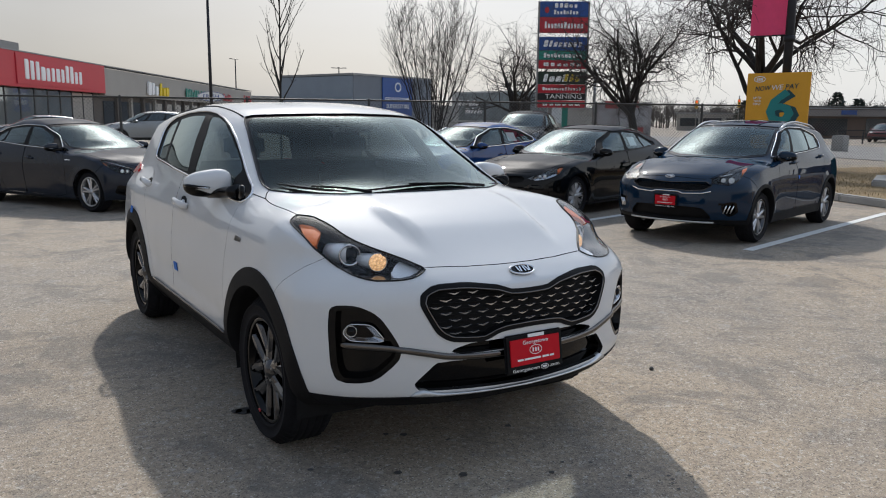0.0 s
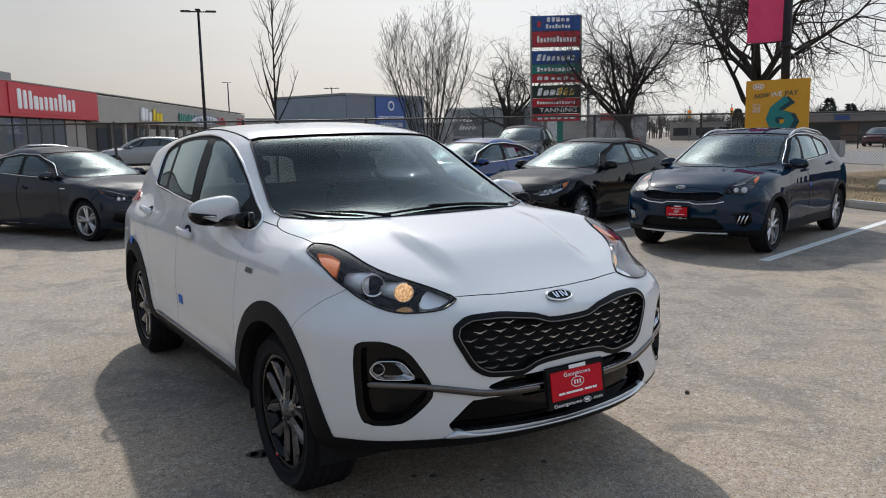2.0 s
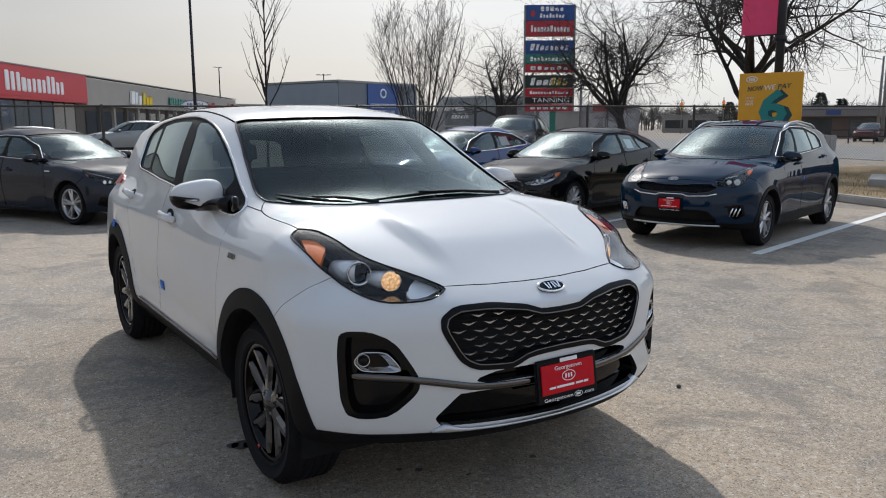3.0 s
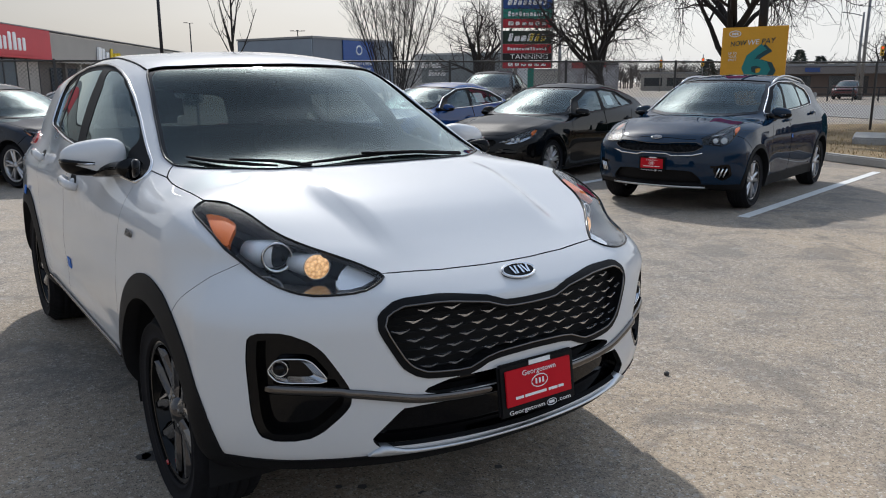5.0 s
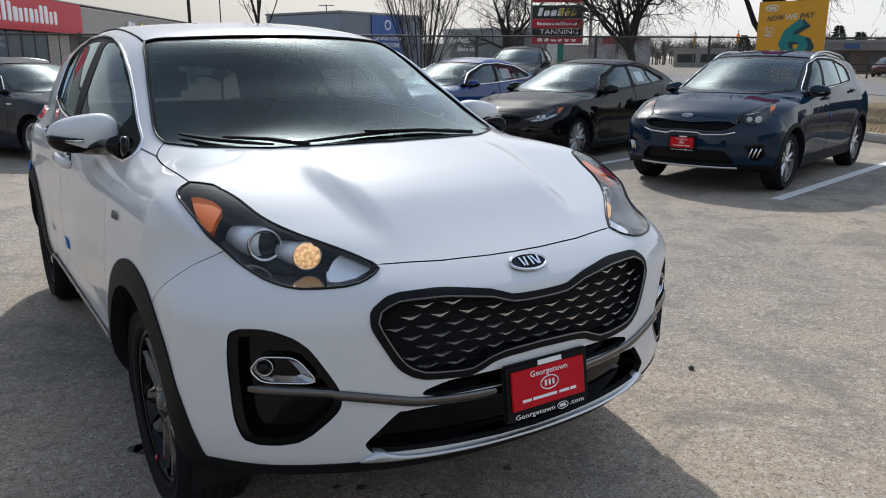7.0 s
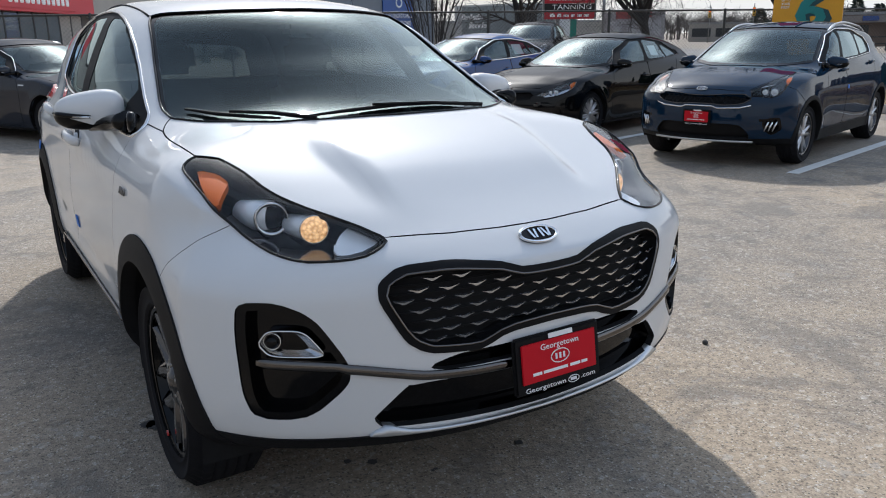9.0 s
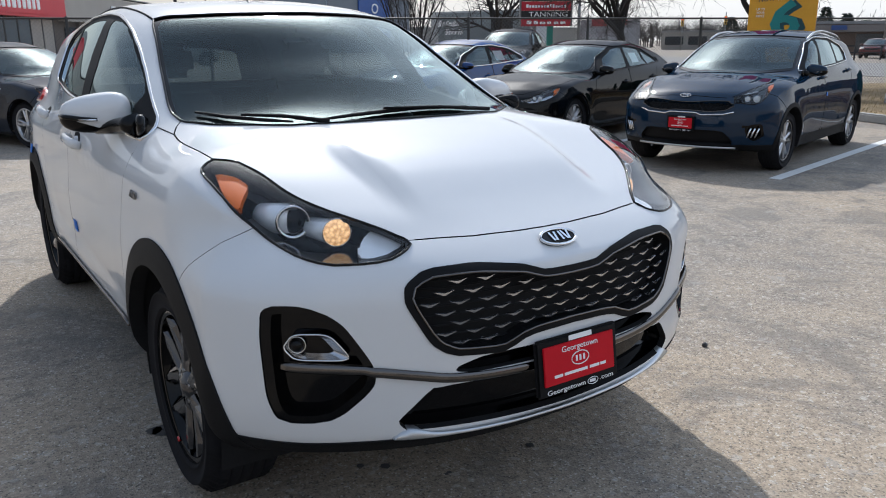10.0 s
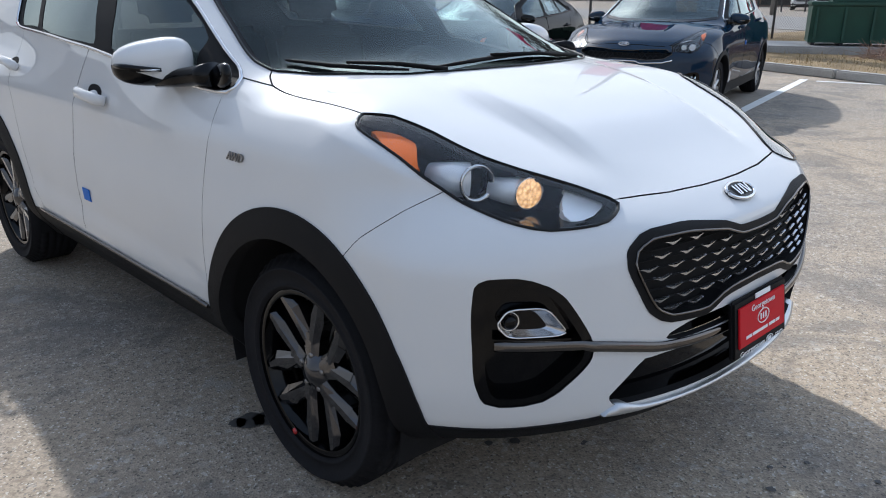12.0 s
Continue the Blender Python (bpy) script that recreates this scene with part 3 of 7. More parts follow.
def plate(parent, hit, w=0.31, h=0.165, tilt=None, words=True, name="dealer_plate"):
    """A red dealer plate in a black frame, with its print."""
    m = seat_on(hit, lift=0.03)
    if tilt is not None:
        m = Matrix.Translation(m.translation) @ pose(0, 0, 0, tilt, 0, 0)
    p = thing(name, "", "", at=m)
    p.parent = parent
    tagged(p, "red plate insert with white print in a black frame")
    part("plate_frame", bm_box(0, 0.008, 0, w, 0.018, h, 0.007), M["plastic"], p)
    part("plate_insert", bm_box(0, -0.004, 0.006, w * 0.86, 0.006, h * 0.68, 0.002), M["red"], p, "red vinyl insert")
    if words:
        ink = M["white_ink"]
        part("lettering", bm_text("Georgetown", h * 0.105, 0.001, pose(0, -0.0085, h * 0.27), fit=w * 0.44), ink, p)
        oval = [bm_tube([(x, -0.008, z) for x, z in ellipse(0, h * 0.06, w * 0.105, h * 0.115, 24)], 0.0016, 5, True)]
        for k in (-1, 0, 1):
            oval.append(bm_box(k * w * 0.045, -0.008, h * 0.06, w * 0.022, 0.001, h * 0.1))
        part("emblem", join(*oval), ink, p)
        lines = [bm_box(x * w, -0.0078, -h * 0.16, wd * w, 0.001, h * 0.05) for x, wd in ((-0.27, 0.1), (-0.06, 0.28), (0.17, 0.12), (0.28, 0.07))]
        part("small_print", join(*lines), ink, p)
        part("frame_lettering", bm_text("Georgetown", h * 0.085, 0.001, pose(-w * 0.17, -0.003, -h * 0.425), fit=w * 0.46), ink, p)
        part("frame_lettering", bm_text(".com", h * 0.085, 0.001, pose(w * 0.33, -0.003, -h * 0.425), fit=w * 0.17), ink, p)
        o2 = [bm_tube([(x, -0.003, z) for x, z in ellipse(w * 0.155, -h * 0.43, w * 0.065, h * 0.06, 20)], 0.0012, 5, True)]
        o2.append(bm_box(w * 0.155, -0.002, -h * 0.43, w * 0.07, 0.002, h * 0.05))
        part("frame_emblem", join(*o2), ink, p)
        part("frame_sticker", bm_box(w * 0.03, -0.002, h * 0.43, w * 0.28, 0.002, h * 0.085), M["white_ink"], p)
    return p


def oval_badge(parent, hit, w=0.125, h=0.062):
    """A chrome oval emblem with a dark field and three strokes."""
    b = thing("emblem", "", "", at=seat_on(hit, lift=0.004))
    b.parent = parent
    tagged(b, "oval chrome emblem with a black field")
    part("emblem_ring", bm_tube([(x, -0.004, z) for x, z in ellipse(0, 0, w / 2, h / 2, 36)], 0.0045, 8, True), M["chrome"], b, "", True)
    part("emblem_field", bm_prism(ellipse(0, 0, w / 2, h / 2, 36), 0.008, Matrix.Translation((0, -0.004, 0))), M["gloss"], b)
    s = []
    for x, sh in ((-0.2, -0.1), (-0.09, 0.25), (0.06, 0.0), (0.17, -0.3), (0.27, 0.3)):
        bar = bm_box(0, 0, 0, w * 0.055, 0.004, h * 0.55)
        for v in bar.verts:
            v.co.x += v.co.z * sh * 0.8
        bmesh.ops.translate(bar, vec=(x * w, -0.0065, 0), verts=bar.verts)
        s.append(bar)
    part("emblem_strokes", join(*s), M["chrome"], b)
    return b


def bm_blob(sx, sy, sz, n=16, power=2.6):
    """A rounded pebble-like form (superellipsoid)."""
    bm = bmesh.new()
    bmesh.ops.create_uvsphere(bm, u_segments=n * 2, v_segments=n, radius=1.0)
    for v in bm.verts:
        c = v.co
        k = (abs(c.x) ** power + abs(c.y) ** power + abs(c.z) ** power) ** (-1 / power)
        v.co = Vector((c.x * k * sx, c.y * k * sy, c.z * k * sz))
    return bm


def mirror(parent, s, sign, body_mat):
    """A door mirror: painted cap, black lower shell, indicator, arm and glass."""
    x0, y0, z0 = s["mirror"]
    size = s.get("mirror_size", 1.0)
    m = thing("door_mirror", "", "", at=Matrix.Translation((sign * x0, y0, z0)) @ Matrix.Diagonal((-sign, 1, 1, 1)) @ pose(0, 0, 0, 0, 0, -8) @ Matrix.Scale(size, 4))
    m.parent = parent
    # outward is -x here; the cap tapers towards its outer end
    cap = bm_blob(0.122, 0.075, 0.083, 16, 2.9)
    for v in cap.verts:
        t = (v.co.x + 0.122) / 0.244
        v.co.z *= 0.72 + 0.28 * t
        v.co.z += 0.012 * (t - 0.5)
        v.co.y *= 0.8 + 0.2 * t
        if v.co.y > 0.045:
            v.co.y = 0.045 + (v.co.y - 0.045) * 0.15
    low = cap.copy()
    bmesh.ops.bisect_plane(cap, geom=cap.verts[:] + cap.edges[:] + cap.faces[:], plane_co=(0, 0, -0.046), plane_no=(0.36, 0.0, 1), clear_inner=True)
    bmesh.ops.bisect_plane(low, geom=low.verts[:] + low.edges[:] + low.faces[:], plane_co=(0, 0, -0.046), plane_no=(0.36, 0.0, 1), clear_outer=True)
    bmesh.ops.scale(low, vec=(1.012, 1.012, 1.0), verts=low.verts)
    part("mirror_cap", cap, body_mat, m, "", True)
    part("mirror_shell", low, M["gloss"], m, "gloss black lower shell", True)
    pts = [(-0.1225 + 0.004, -0.02, -0.004), (-0.105, -0.052, -0.006), (-0.06, -0.072, -0.012), (0.0, -0.078, -0.017)]
    part("indicator", bm_tube(pts, [0.008, 0.010, 0.009, 0.006], 8), M["gloss"], m, "slim indicator strip", True)
    part("indicator_trim", bm_tube([(x, y - 0.005, z - 0.002) for x, y, z in pts[1:]], 0.0035, 6), M["chrome"], m, "", True)
    arm = bm_tube([(0.0, -0.015, -0.052), (0.06, -0.06, -0.046), (0.10, -0.14, -0.034), (0.12, -0.20, -0.028)], [0.030, 0.036, 0.040, 0.048], 14, flat=0.8)
    part("mirror_arm", arm, M["gloss"], m, "gloss black arm", True)
    foot = bm_blob(0.020, 0.110, 0.040, 12, 3.0)
    bmesh.ops.transform(foot, matrix=pose(0.135, -0.205, -0.040, -14, 0, -6), verts=foot.verts)
    part("mirror_foot", foot, M["gloss"], m, "gloss black foot", True)
    gl = bm_prism(rounded([(-0.10, -0.05), (0.10, -0.055), (0.105, 0.055), (-0.085, 0.045)], 0.3), 0.004, Matrix.Translation((0, 0.05, 0)))
    part("mirror_glass", gl, M["chrome"], m, "mirror glass")
    return m


def handle(parent, hit, sign, mat, size=1.0):
    """A pull handle with a dark disc as its scoop's shade, and a lock cover."""
    p, n = hit
    h = thing("door_handle", "", "", at=seat_on(hit, lift=0.0) @ Matrix.Diagonal((-sign * 1.0, 1, 1, 1)) @ Matrix.Scale(size, 4))
    h.parent = parent
    # no hollow here: a flat dark disc stands for the shade behind the grip
    part("scoop_shade", bm_prism(ellipse(0.0, 0.016, 0.052, 0.022), 0.01, Matrix.Translation((0, -0.001, 0))), M["lining"], h, "shadowed scoop")
    pts = [(-0.098, -0.006, 0.004), (-0.085, -0.026, 0.006), (-0.04, -0.038, 0.005), (0.03, -0.037, 0.001), (0.075, -0.030, -0.003), (0.10, -0.008, -0.006)]
    part("handle_grip", bm_tube(pts, [0.013, 0.017, 0.017, 0.017, 0.018, 0.014], 10, flat=0.62, up=(0, 1, 0)), mat, h, "", True)
    part("lock_cover", bm_blob(0.026, 0.014, 0.02, 8), mat, h, "", True)
    return h


def seats(parent, s):
    """Cabin: floor tub, dashboard, wheel and seats."""
    yc, zs, xs = s["cabin"]
    part("dashboard", bm_box(0, yc - 0.36, zs + 0.40, 1.40, 0.42, 0.22, 0.07, seg=3), M["lining"], parent, "dark dashboard", True)
    part("cabin_floor", bm_box(0, 0.25, 0.33, 1.45, 2.6, 0.06), M["lining"], parent)
    ring = bm_tube([(0.185 * math.cos(2 * math.pi * i / 32), 0, 0.185 * math.sin(2 * math.pi * i / 32)) for i in range(32)], 0.016, 8, True, up=(0, 1, 0))
    spoke = bm_box(0, 0.01, 0, 0.34, 0.03, 0.06, 0.01)
    post = bm_tube([(0, 0.0, 0), (0, -0.25, -0.06)], 0.04, 10)
    sw = join(ring, spoke, post)
    bmesh.ops.transform(sw, matrix=pose(xs, yc + 0.05, zs + 0.38, -22, 0, 0), verts=sw.verts)
    part("steering_wheel", sw, M["seat"], parent, "black steering wheel", True)
    for x in (-xs, xs):
        b = bm_box(0, 0, 0.31, 0.50, 0.15, 0.62, 0.06, seg=3)
        bmesh.ops.transform(b, matrix=pose(x, yc + 0.75, zs + 0.02, -14, 0, 0), verts=b.verts)
        c = bm_box(x, yc + 0.45, zs, 0.5, 0.52, 0.16, 0.06, seg=3)
        h = bm_box(0, 0, 0, 0.27, 0.10, 0.17, 0.04, seg=3)
        bmesh.ops.transform(h, matrix=pose(x, yc + 0.93, zs + 0.74, -10, 0, 0), verts=h.verts)
        part("front_seat", join(b, c, h), M["seat"], parent, "black cloth front seat", True)
    b = bm_box(0, 0, 0.30, 1.3, 0.16, 0.58, 0.06, seg=3)
    bmesh.ops.transform(b, matrix=pose(0, yc + 1.72, zs + 0.02, -18, 0, 0), verts=b.verts)
    part("rear_bench", join(b, bm_box(0, yc + 1.4, zs, 1.3, 0.5, 0.16, 0.06, seg=3)), M["seat"], parent, "", True)


def lamp_axes(s):
    """The slanted plane along a headlamp: origin and direction in plan."""
    (x0, y0), (x1, y1) = s["lamp_line"]
    d = math.hypot(x1 - x0, y1 - y0)
    return x0, y0, (x1 - x0) / d, (y1 - y0) / d


def build_car(s, name, label, m, group=""):
    """A car with its panels, glass, lamps, grille, wheels and cabin. Returns the thing, the probe and the skin's picks."""
    car = thing(name, label, "car", group, at=m)
    body = s["paint"]
    fine = s.get("fine", 1.0)
    sk = shell(s, fine)
    probe = Probe(sk)
    BIG = 9.0
    zw = s["wheel"][0]
    x0, y0, ux, uy = lamp_axes(s)

    def fields(c):
        ax, y, z = np.abs(c[:, 0]), c[:, 1], c[:, 2]
        d = {}
        side = ax > 0.42
        front = y < s["ends"][0] + 0.75
        for i, yw in enumerate(s["axles"]):
            rr = np.hypot((y - yw) * s.get("arch_squash", 1.0), z - zw)
            d["hole%d" % i] = np.where(side, rr - s["arch"], BIG)
            d["clad%d" % i] = np.where(side, rr - s["arch"] - s["clad"], BIG)
        d["sill"] = z - (s["sill"] + s.get("sill_front", 0.0) * (y < s["axles"][0]))
        win = np.where(ax > 0.3, 1.0, 0.0)
        d["window"] = np.where(win > 0, sdf(s["window"], y, z), BIG)
        for i, g in enumerate(s["panes"]):
            d["pane%d" % i] = np.where(win > 0, sdf(g, y, z), BIG)
        sc = (y > s["screen_y"][0]) & (y < s["screen_y"][1])
        d["screen"] = np.where(sc, sdf(s["screen_glass"], ax, z), BIG)
        if "screen_base" in s:
            d["screen"] = np.maximum(d["screen"], lerp_table(s["screen_base"], ax) - y)
        if "rear_glass" in s:
            d["rearglass"] = np.where(y > s["rear_y"], sdf(s["rear_glass"], ax, z), BIG)
        lam = (y < s["ends"][0] + 1.0) & (ax > 0.25)
        d["lamp"] = np.where(lam, sdf(s["lamp"], (ax - x0) * ux + (y - y0) * uy, z), BIG)
        for k in ("grille", "fog", "slot", "intake"):
            if k in s:
                d[k] = np.where(front, sdf(s[k], ax, z), BIG)
        d["hood"] = np.where((y < s["screen_y"][0] + 0.6) & (z > s["hood_low"]), sdf(s["hood"], ax, y), BIG)
        d["bumper"] = np.where(y < s["axles"][0] + 0.1, sdf(s["bumper"], y, z), BIG)
        d["lamp"] = np.maximum(d["lamp"], np.where(lam, -sdf(s["hood"], ax, y) + 0.004, -BIG))
        d["rimband"] = d["grille"] + s.get("grille_rim", 0.02)
        d["fogband"] = d["fog"] + s.get("flange", 0.02)
        d["frit"] = d["screen"] + s.get("frit", 0.03)
        for k in ("door_front", "door_rear"):
            d[k] = np.where(ax > 0.5, sdf(s[k], y, z), BIG)
        for k, (plane, outline) in s.get("extras", {}).items():
            if plane == "lamp":
                d[k] = np.where(lam, sdf(outline, (ax - x0) * ux + (y - y0) * uy, z), BIG)
            elif plane == "front":
                d[k] = np.where(front, sdf(outline, ax, z), BIG)
            else:
                d[k] = np.where(ax > 0.5, sdf(outline, y, z), BIG)
        return d

    order = list(fields(sk.arrays()[:4]).keys())
    seams = ("hood", "bumper", "door_front", "door_rear")
    gap = s.get("gap", 0.003)
    for k in order:
        sk.cut(fields(sk.arrays())[k])
        if k in seams and fine > 0.5:
            sk.cut(np.abs(fields(sk.arrays())[k]) - (s.get("hood_gap", gap) if k == "hood" else gap))
    cen = sk.centres()
    d = fields(cen)
    free = np.ones(len(cen), bool)
    free &= ~((d["hole0"] < 0) | (d["hole1"] < 0))
    picks = {}

    def take(key, cond):
        hit = free & cond
        free[hit] = False
        picks[key] = np.nonzero(hit)[0]
        return picks[key]

    for i in range(len(s["panes"])):
        take("pane%d" % i, d["pane%d" % i] < 0)
    take("pillar", d["window"] < 0)
    for k in s.get("extras", {}):
        picks[k] = np.nonzero(free & (d[k] < 0))[0]
        if s["extras"][k][0] == "side":
            free[picks[k]] = False
    take("frit", (d["screen"] < 0) & (d["frit"] > 0))
    take("screen", d["screen"] < 0)
    if "rear_glass" in s:
        take("rearglass", d["rearglass"] < 0)
    take("lamp", d["lamp"] < 0)
    take("rimband", (d["grille"] < 0) & (d["rimband"] > 0))
    take("fogband", (d["fog"] < 0) & (d["fogband"] > 0))
    for k in ("grille", "fog", "slot", "intake"):
        if k in s:
            take(k, d[k] < 0)
    up = cen[:, 2] > s["hood_low"]
    if fine > 0.5:
        near = np.zeros(len(cen), bool)
        for k in seams:
            other = (d["lamp"] > 0.004) if k == "bumper" else True
            if k == "bumper":
                other = other & (d["hood"] > 0)
            if k == "hood":
                other = d["screen"] > 0
            near |= (np.abs(d[k]) < (s.get("hood_gap", gap) if k == "hood" else gap)) & other & (d["window"] > 0.004)
        near &= ~((d["clad0"] < 0) | (d["clad1"] < 0) | (d["sill"] < 0))
        free &= ~near
    take("clad", ((d["clad0"] < 0) | (d["clad1"] < 0)) & (s["clad"] > 0.005))
    take("sill", d["sill"] < 0)
    take("hood", d["hood"] < 0)
    take("bumper", d["bumper"] < 0)
    left = cen[:, 0] < 0
    for k in ("door_front", "door_rear"):
        take(k + "_a", (d[k] < 0) & left)
        take(k + "_b", (d[k] < 0) & ~left)
    take("shell", free.copy())
    line = M["lining"]
    sk.meshes("body_shell", picks["shell"], body, car, 0, 0.018, lining=line)
    sk.meshes("hood", picks["hood"], body, car, 0, 0.02, lining=line)
    sk.meshes("front_bumper", picks["bumper"], body, car, 0, 0.02, lining=line)
    for k in ("door_front", "door_rear"):
        for e in "ab":
            sk.meshes(k, picks[k + "_" + e], body, car, 0, 0.02, lining=line)
    clad_mat = s.get("clad_mat", M["plastic"])
    sk.meshes("arch_cladding", picks["clad"], clad_mat, car, 0.006, 0.05, "black plastic wheel-arch cladding", lining=line)
    sk.meshes("lower_cladding", picks["sill"], clad_mat, car, 0.004, 0.04, "black lower cladding", lining=line)
    sk.meshes("window_surround", picks["pillar"], M["plastic"], car, -0.004, 0.02, "black pillar trim", lining=line)
    for i in range(len(s["panes"])):
        sk.meshes("side_window", picks["pane%d" % i], s["pane_mats"][i], car, -0.006)
    sk.meshes("windscreen", picks["screen"], s.get("screen_mat", M["glass"]), car, -0.003)
    sk.mesh("windscreen_border", picks["frit"], M["gloss"], car, -0.003, 0.006, "black windscreen border", lining=line)
    if "rear_glass" in s and len(picks["rearglass"]):
        sk.meshes("rear_window", picks["rearglass"], M["dark_glass"], car, -0.003)
    for loop in sk.border(np.concatenate([picks["screen"], picks["frit"]]), 0.02):
        part("screen_seal", bm_tube([p + n * 0.001 for p, n in loop], 0.005, 6, True), M["gloss"], car, "", True)
    trim = s.get("window_trim", M["chrome"])
    allwin = np.concatenate([picks["pane%d" % i] for i in range(len(s["panes"]))] + [picks["pillar"]])
    for loop in sk.border(allwin, 0.03):
        if "trim_top" in s:
            low = [q.z < s["trim_top"] + 0.03 * q.y for q, _ in loop]
            k = max(range(len(loop)), key=lambda i: (not low[i - 1]) and low[i])
            run = []
            for i in range(len(loop)):
                j = (k + i) % len(loop)
                if not low[j]:
                    break
                run.append(loop[j][0] + loop[j][1] * 0.002)
            if len(run) > 3:
                part("window_trim", bm_tube(run, s["trim_r"], 6), trim, car, "bright window trim", True)
            continue
        part("window_trim", bm_tube([p + n * 0.002 for p, n in loop], s.get("trim_r", 0.007), 6, True), trim, car, "bright window trim", True)
    # lamps: a deep bowl behind a clear lens
    lamps = picks["lamp"]
    sk.meshes("lamp_housing", lamps, s.get("bowl", M["gloss"]), car, -0.105, -0.103, "dark lamp housing", shift=s.get("lamp_depth", (-0.02, 0.10, -0.015)))
    for o in sk.meshes("headlamp_lens", lamps, M["lens"], car, 0.001, 0.0, label="clear headlamp lens"):
        o.visible_shadow = False
    for loop in sk.border(lamps, 0.02):
        part("lamp_seal", bm_tube([p + n * 0.001 for p, n in loop], 0.004, 6, True), M["gloss"], car, "", True)
    sk.mesh("grille_rim", picks["rimband"], s.get("rim_band_mat", M["gloss"]), car, 0.003, 0.05, "gloss black grille surround")
    for loop in sk.border(picks["grille"], 0.015):
        part("grille_frame", bm_tube([p + n * 0.004 for p, n in loop], s.get("frame_r", 0.006), 6, True), s.get("frame_mat", M["dark_chrome"]), car, "smoked chrome grille frame", True)
    for k in ("grille", "fog", "slot", "intake"):
        if k in s:
            deep = {"grille": 0.05, "fog": 0.04, "slot": 0.04, "intake": 0.045}[k]
            mat = {"grille": M["lining"], "fog": M["gloss"], "slot": M["gloss"], "intake": s.get("intake_mat", M["gloss"])}[k]
            nm = {"grille": "grille_recess", "fog": "fog_lamp_recess", "slot": "bumper_slot", "intake": "lower_intake"}[k]
            sk.meshes(nm, picks[k], mat, car, -deep, -(deep - 0.021))
            if k == "fog":
                sk.meshes("fog_surround", picks["fogband"], M["gloss"], car, -0.004, 0.035, "gloss black fog lamp surround")
    # wheels and wells
    r, rim_r, wd, track = s["wheel"]
    for yw in s["axles"]:
        for sign in (-1, 1):
            wheel("wheel", car, (sign * (track - wd / 2), yw, r), r, rim_r, wd, s["rim_mats"], *s["rim"], face=sign,
                  red_dot=s.get("red_dot", False) and sign < 0 and yw < 0, s_nuts=s.get("nuts", False))
            well = bm_lathe([(s["arch"] + 0.01, -0.16), (s["arch"] + 0.03, 0.22), (0.02, 0.22)], 28, a0=-0.25, a1=math.pi + 0.25)
            if sign > 0:
                bmesh.ops.scale(well, vec=(-1, 1, 1), verts=well.verts)
            bmesh.ops.translate(well, vec=(sign * (track - 0.16), yw, zw), verts=well.verts)
            part("wheel_well", well, M["lining"], car, "", True)
    ys, ye = s["ends"]
    part("underbody", bm_box(0, 0.1, s["bottom"] + 0.05, 1.2, (ye - ys) * 0.86, 0.06, 0.02), M["lining"], car)
    mirror(car, s, -1, s.get("mirror_mat", body))
    mirror(car, s, 1, s.get("mirror_mat", body))
    for yh, zh in s["handles"]:
        for sign in (-1, 1):
            hit = probe.side(yh, zh, sign)
            if hit:
                handle(car, hit, sign, s.get("handle_mat", body), s.get("handle_size", 1.0))
    seats(car, s)
    return car, probe, sk, picks


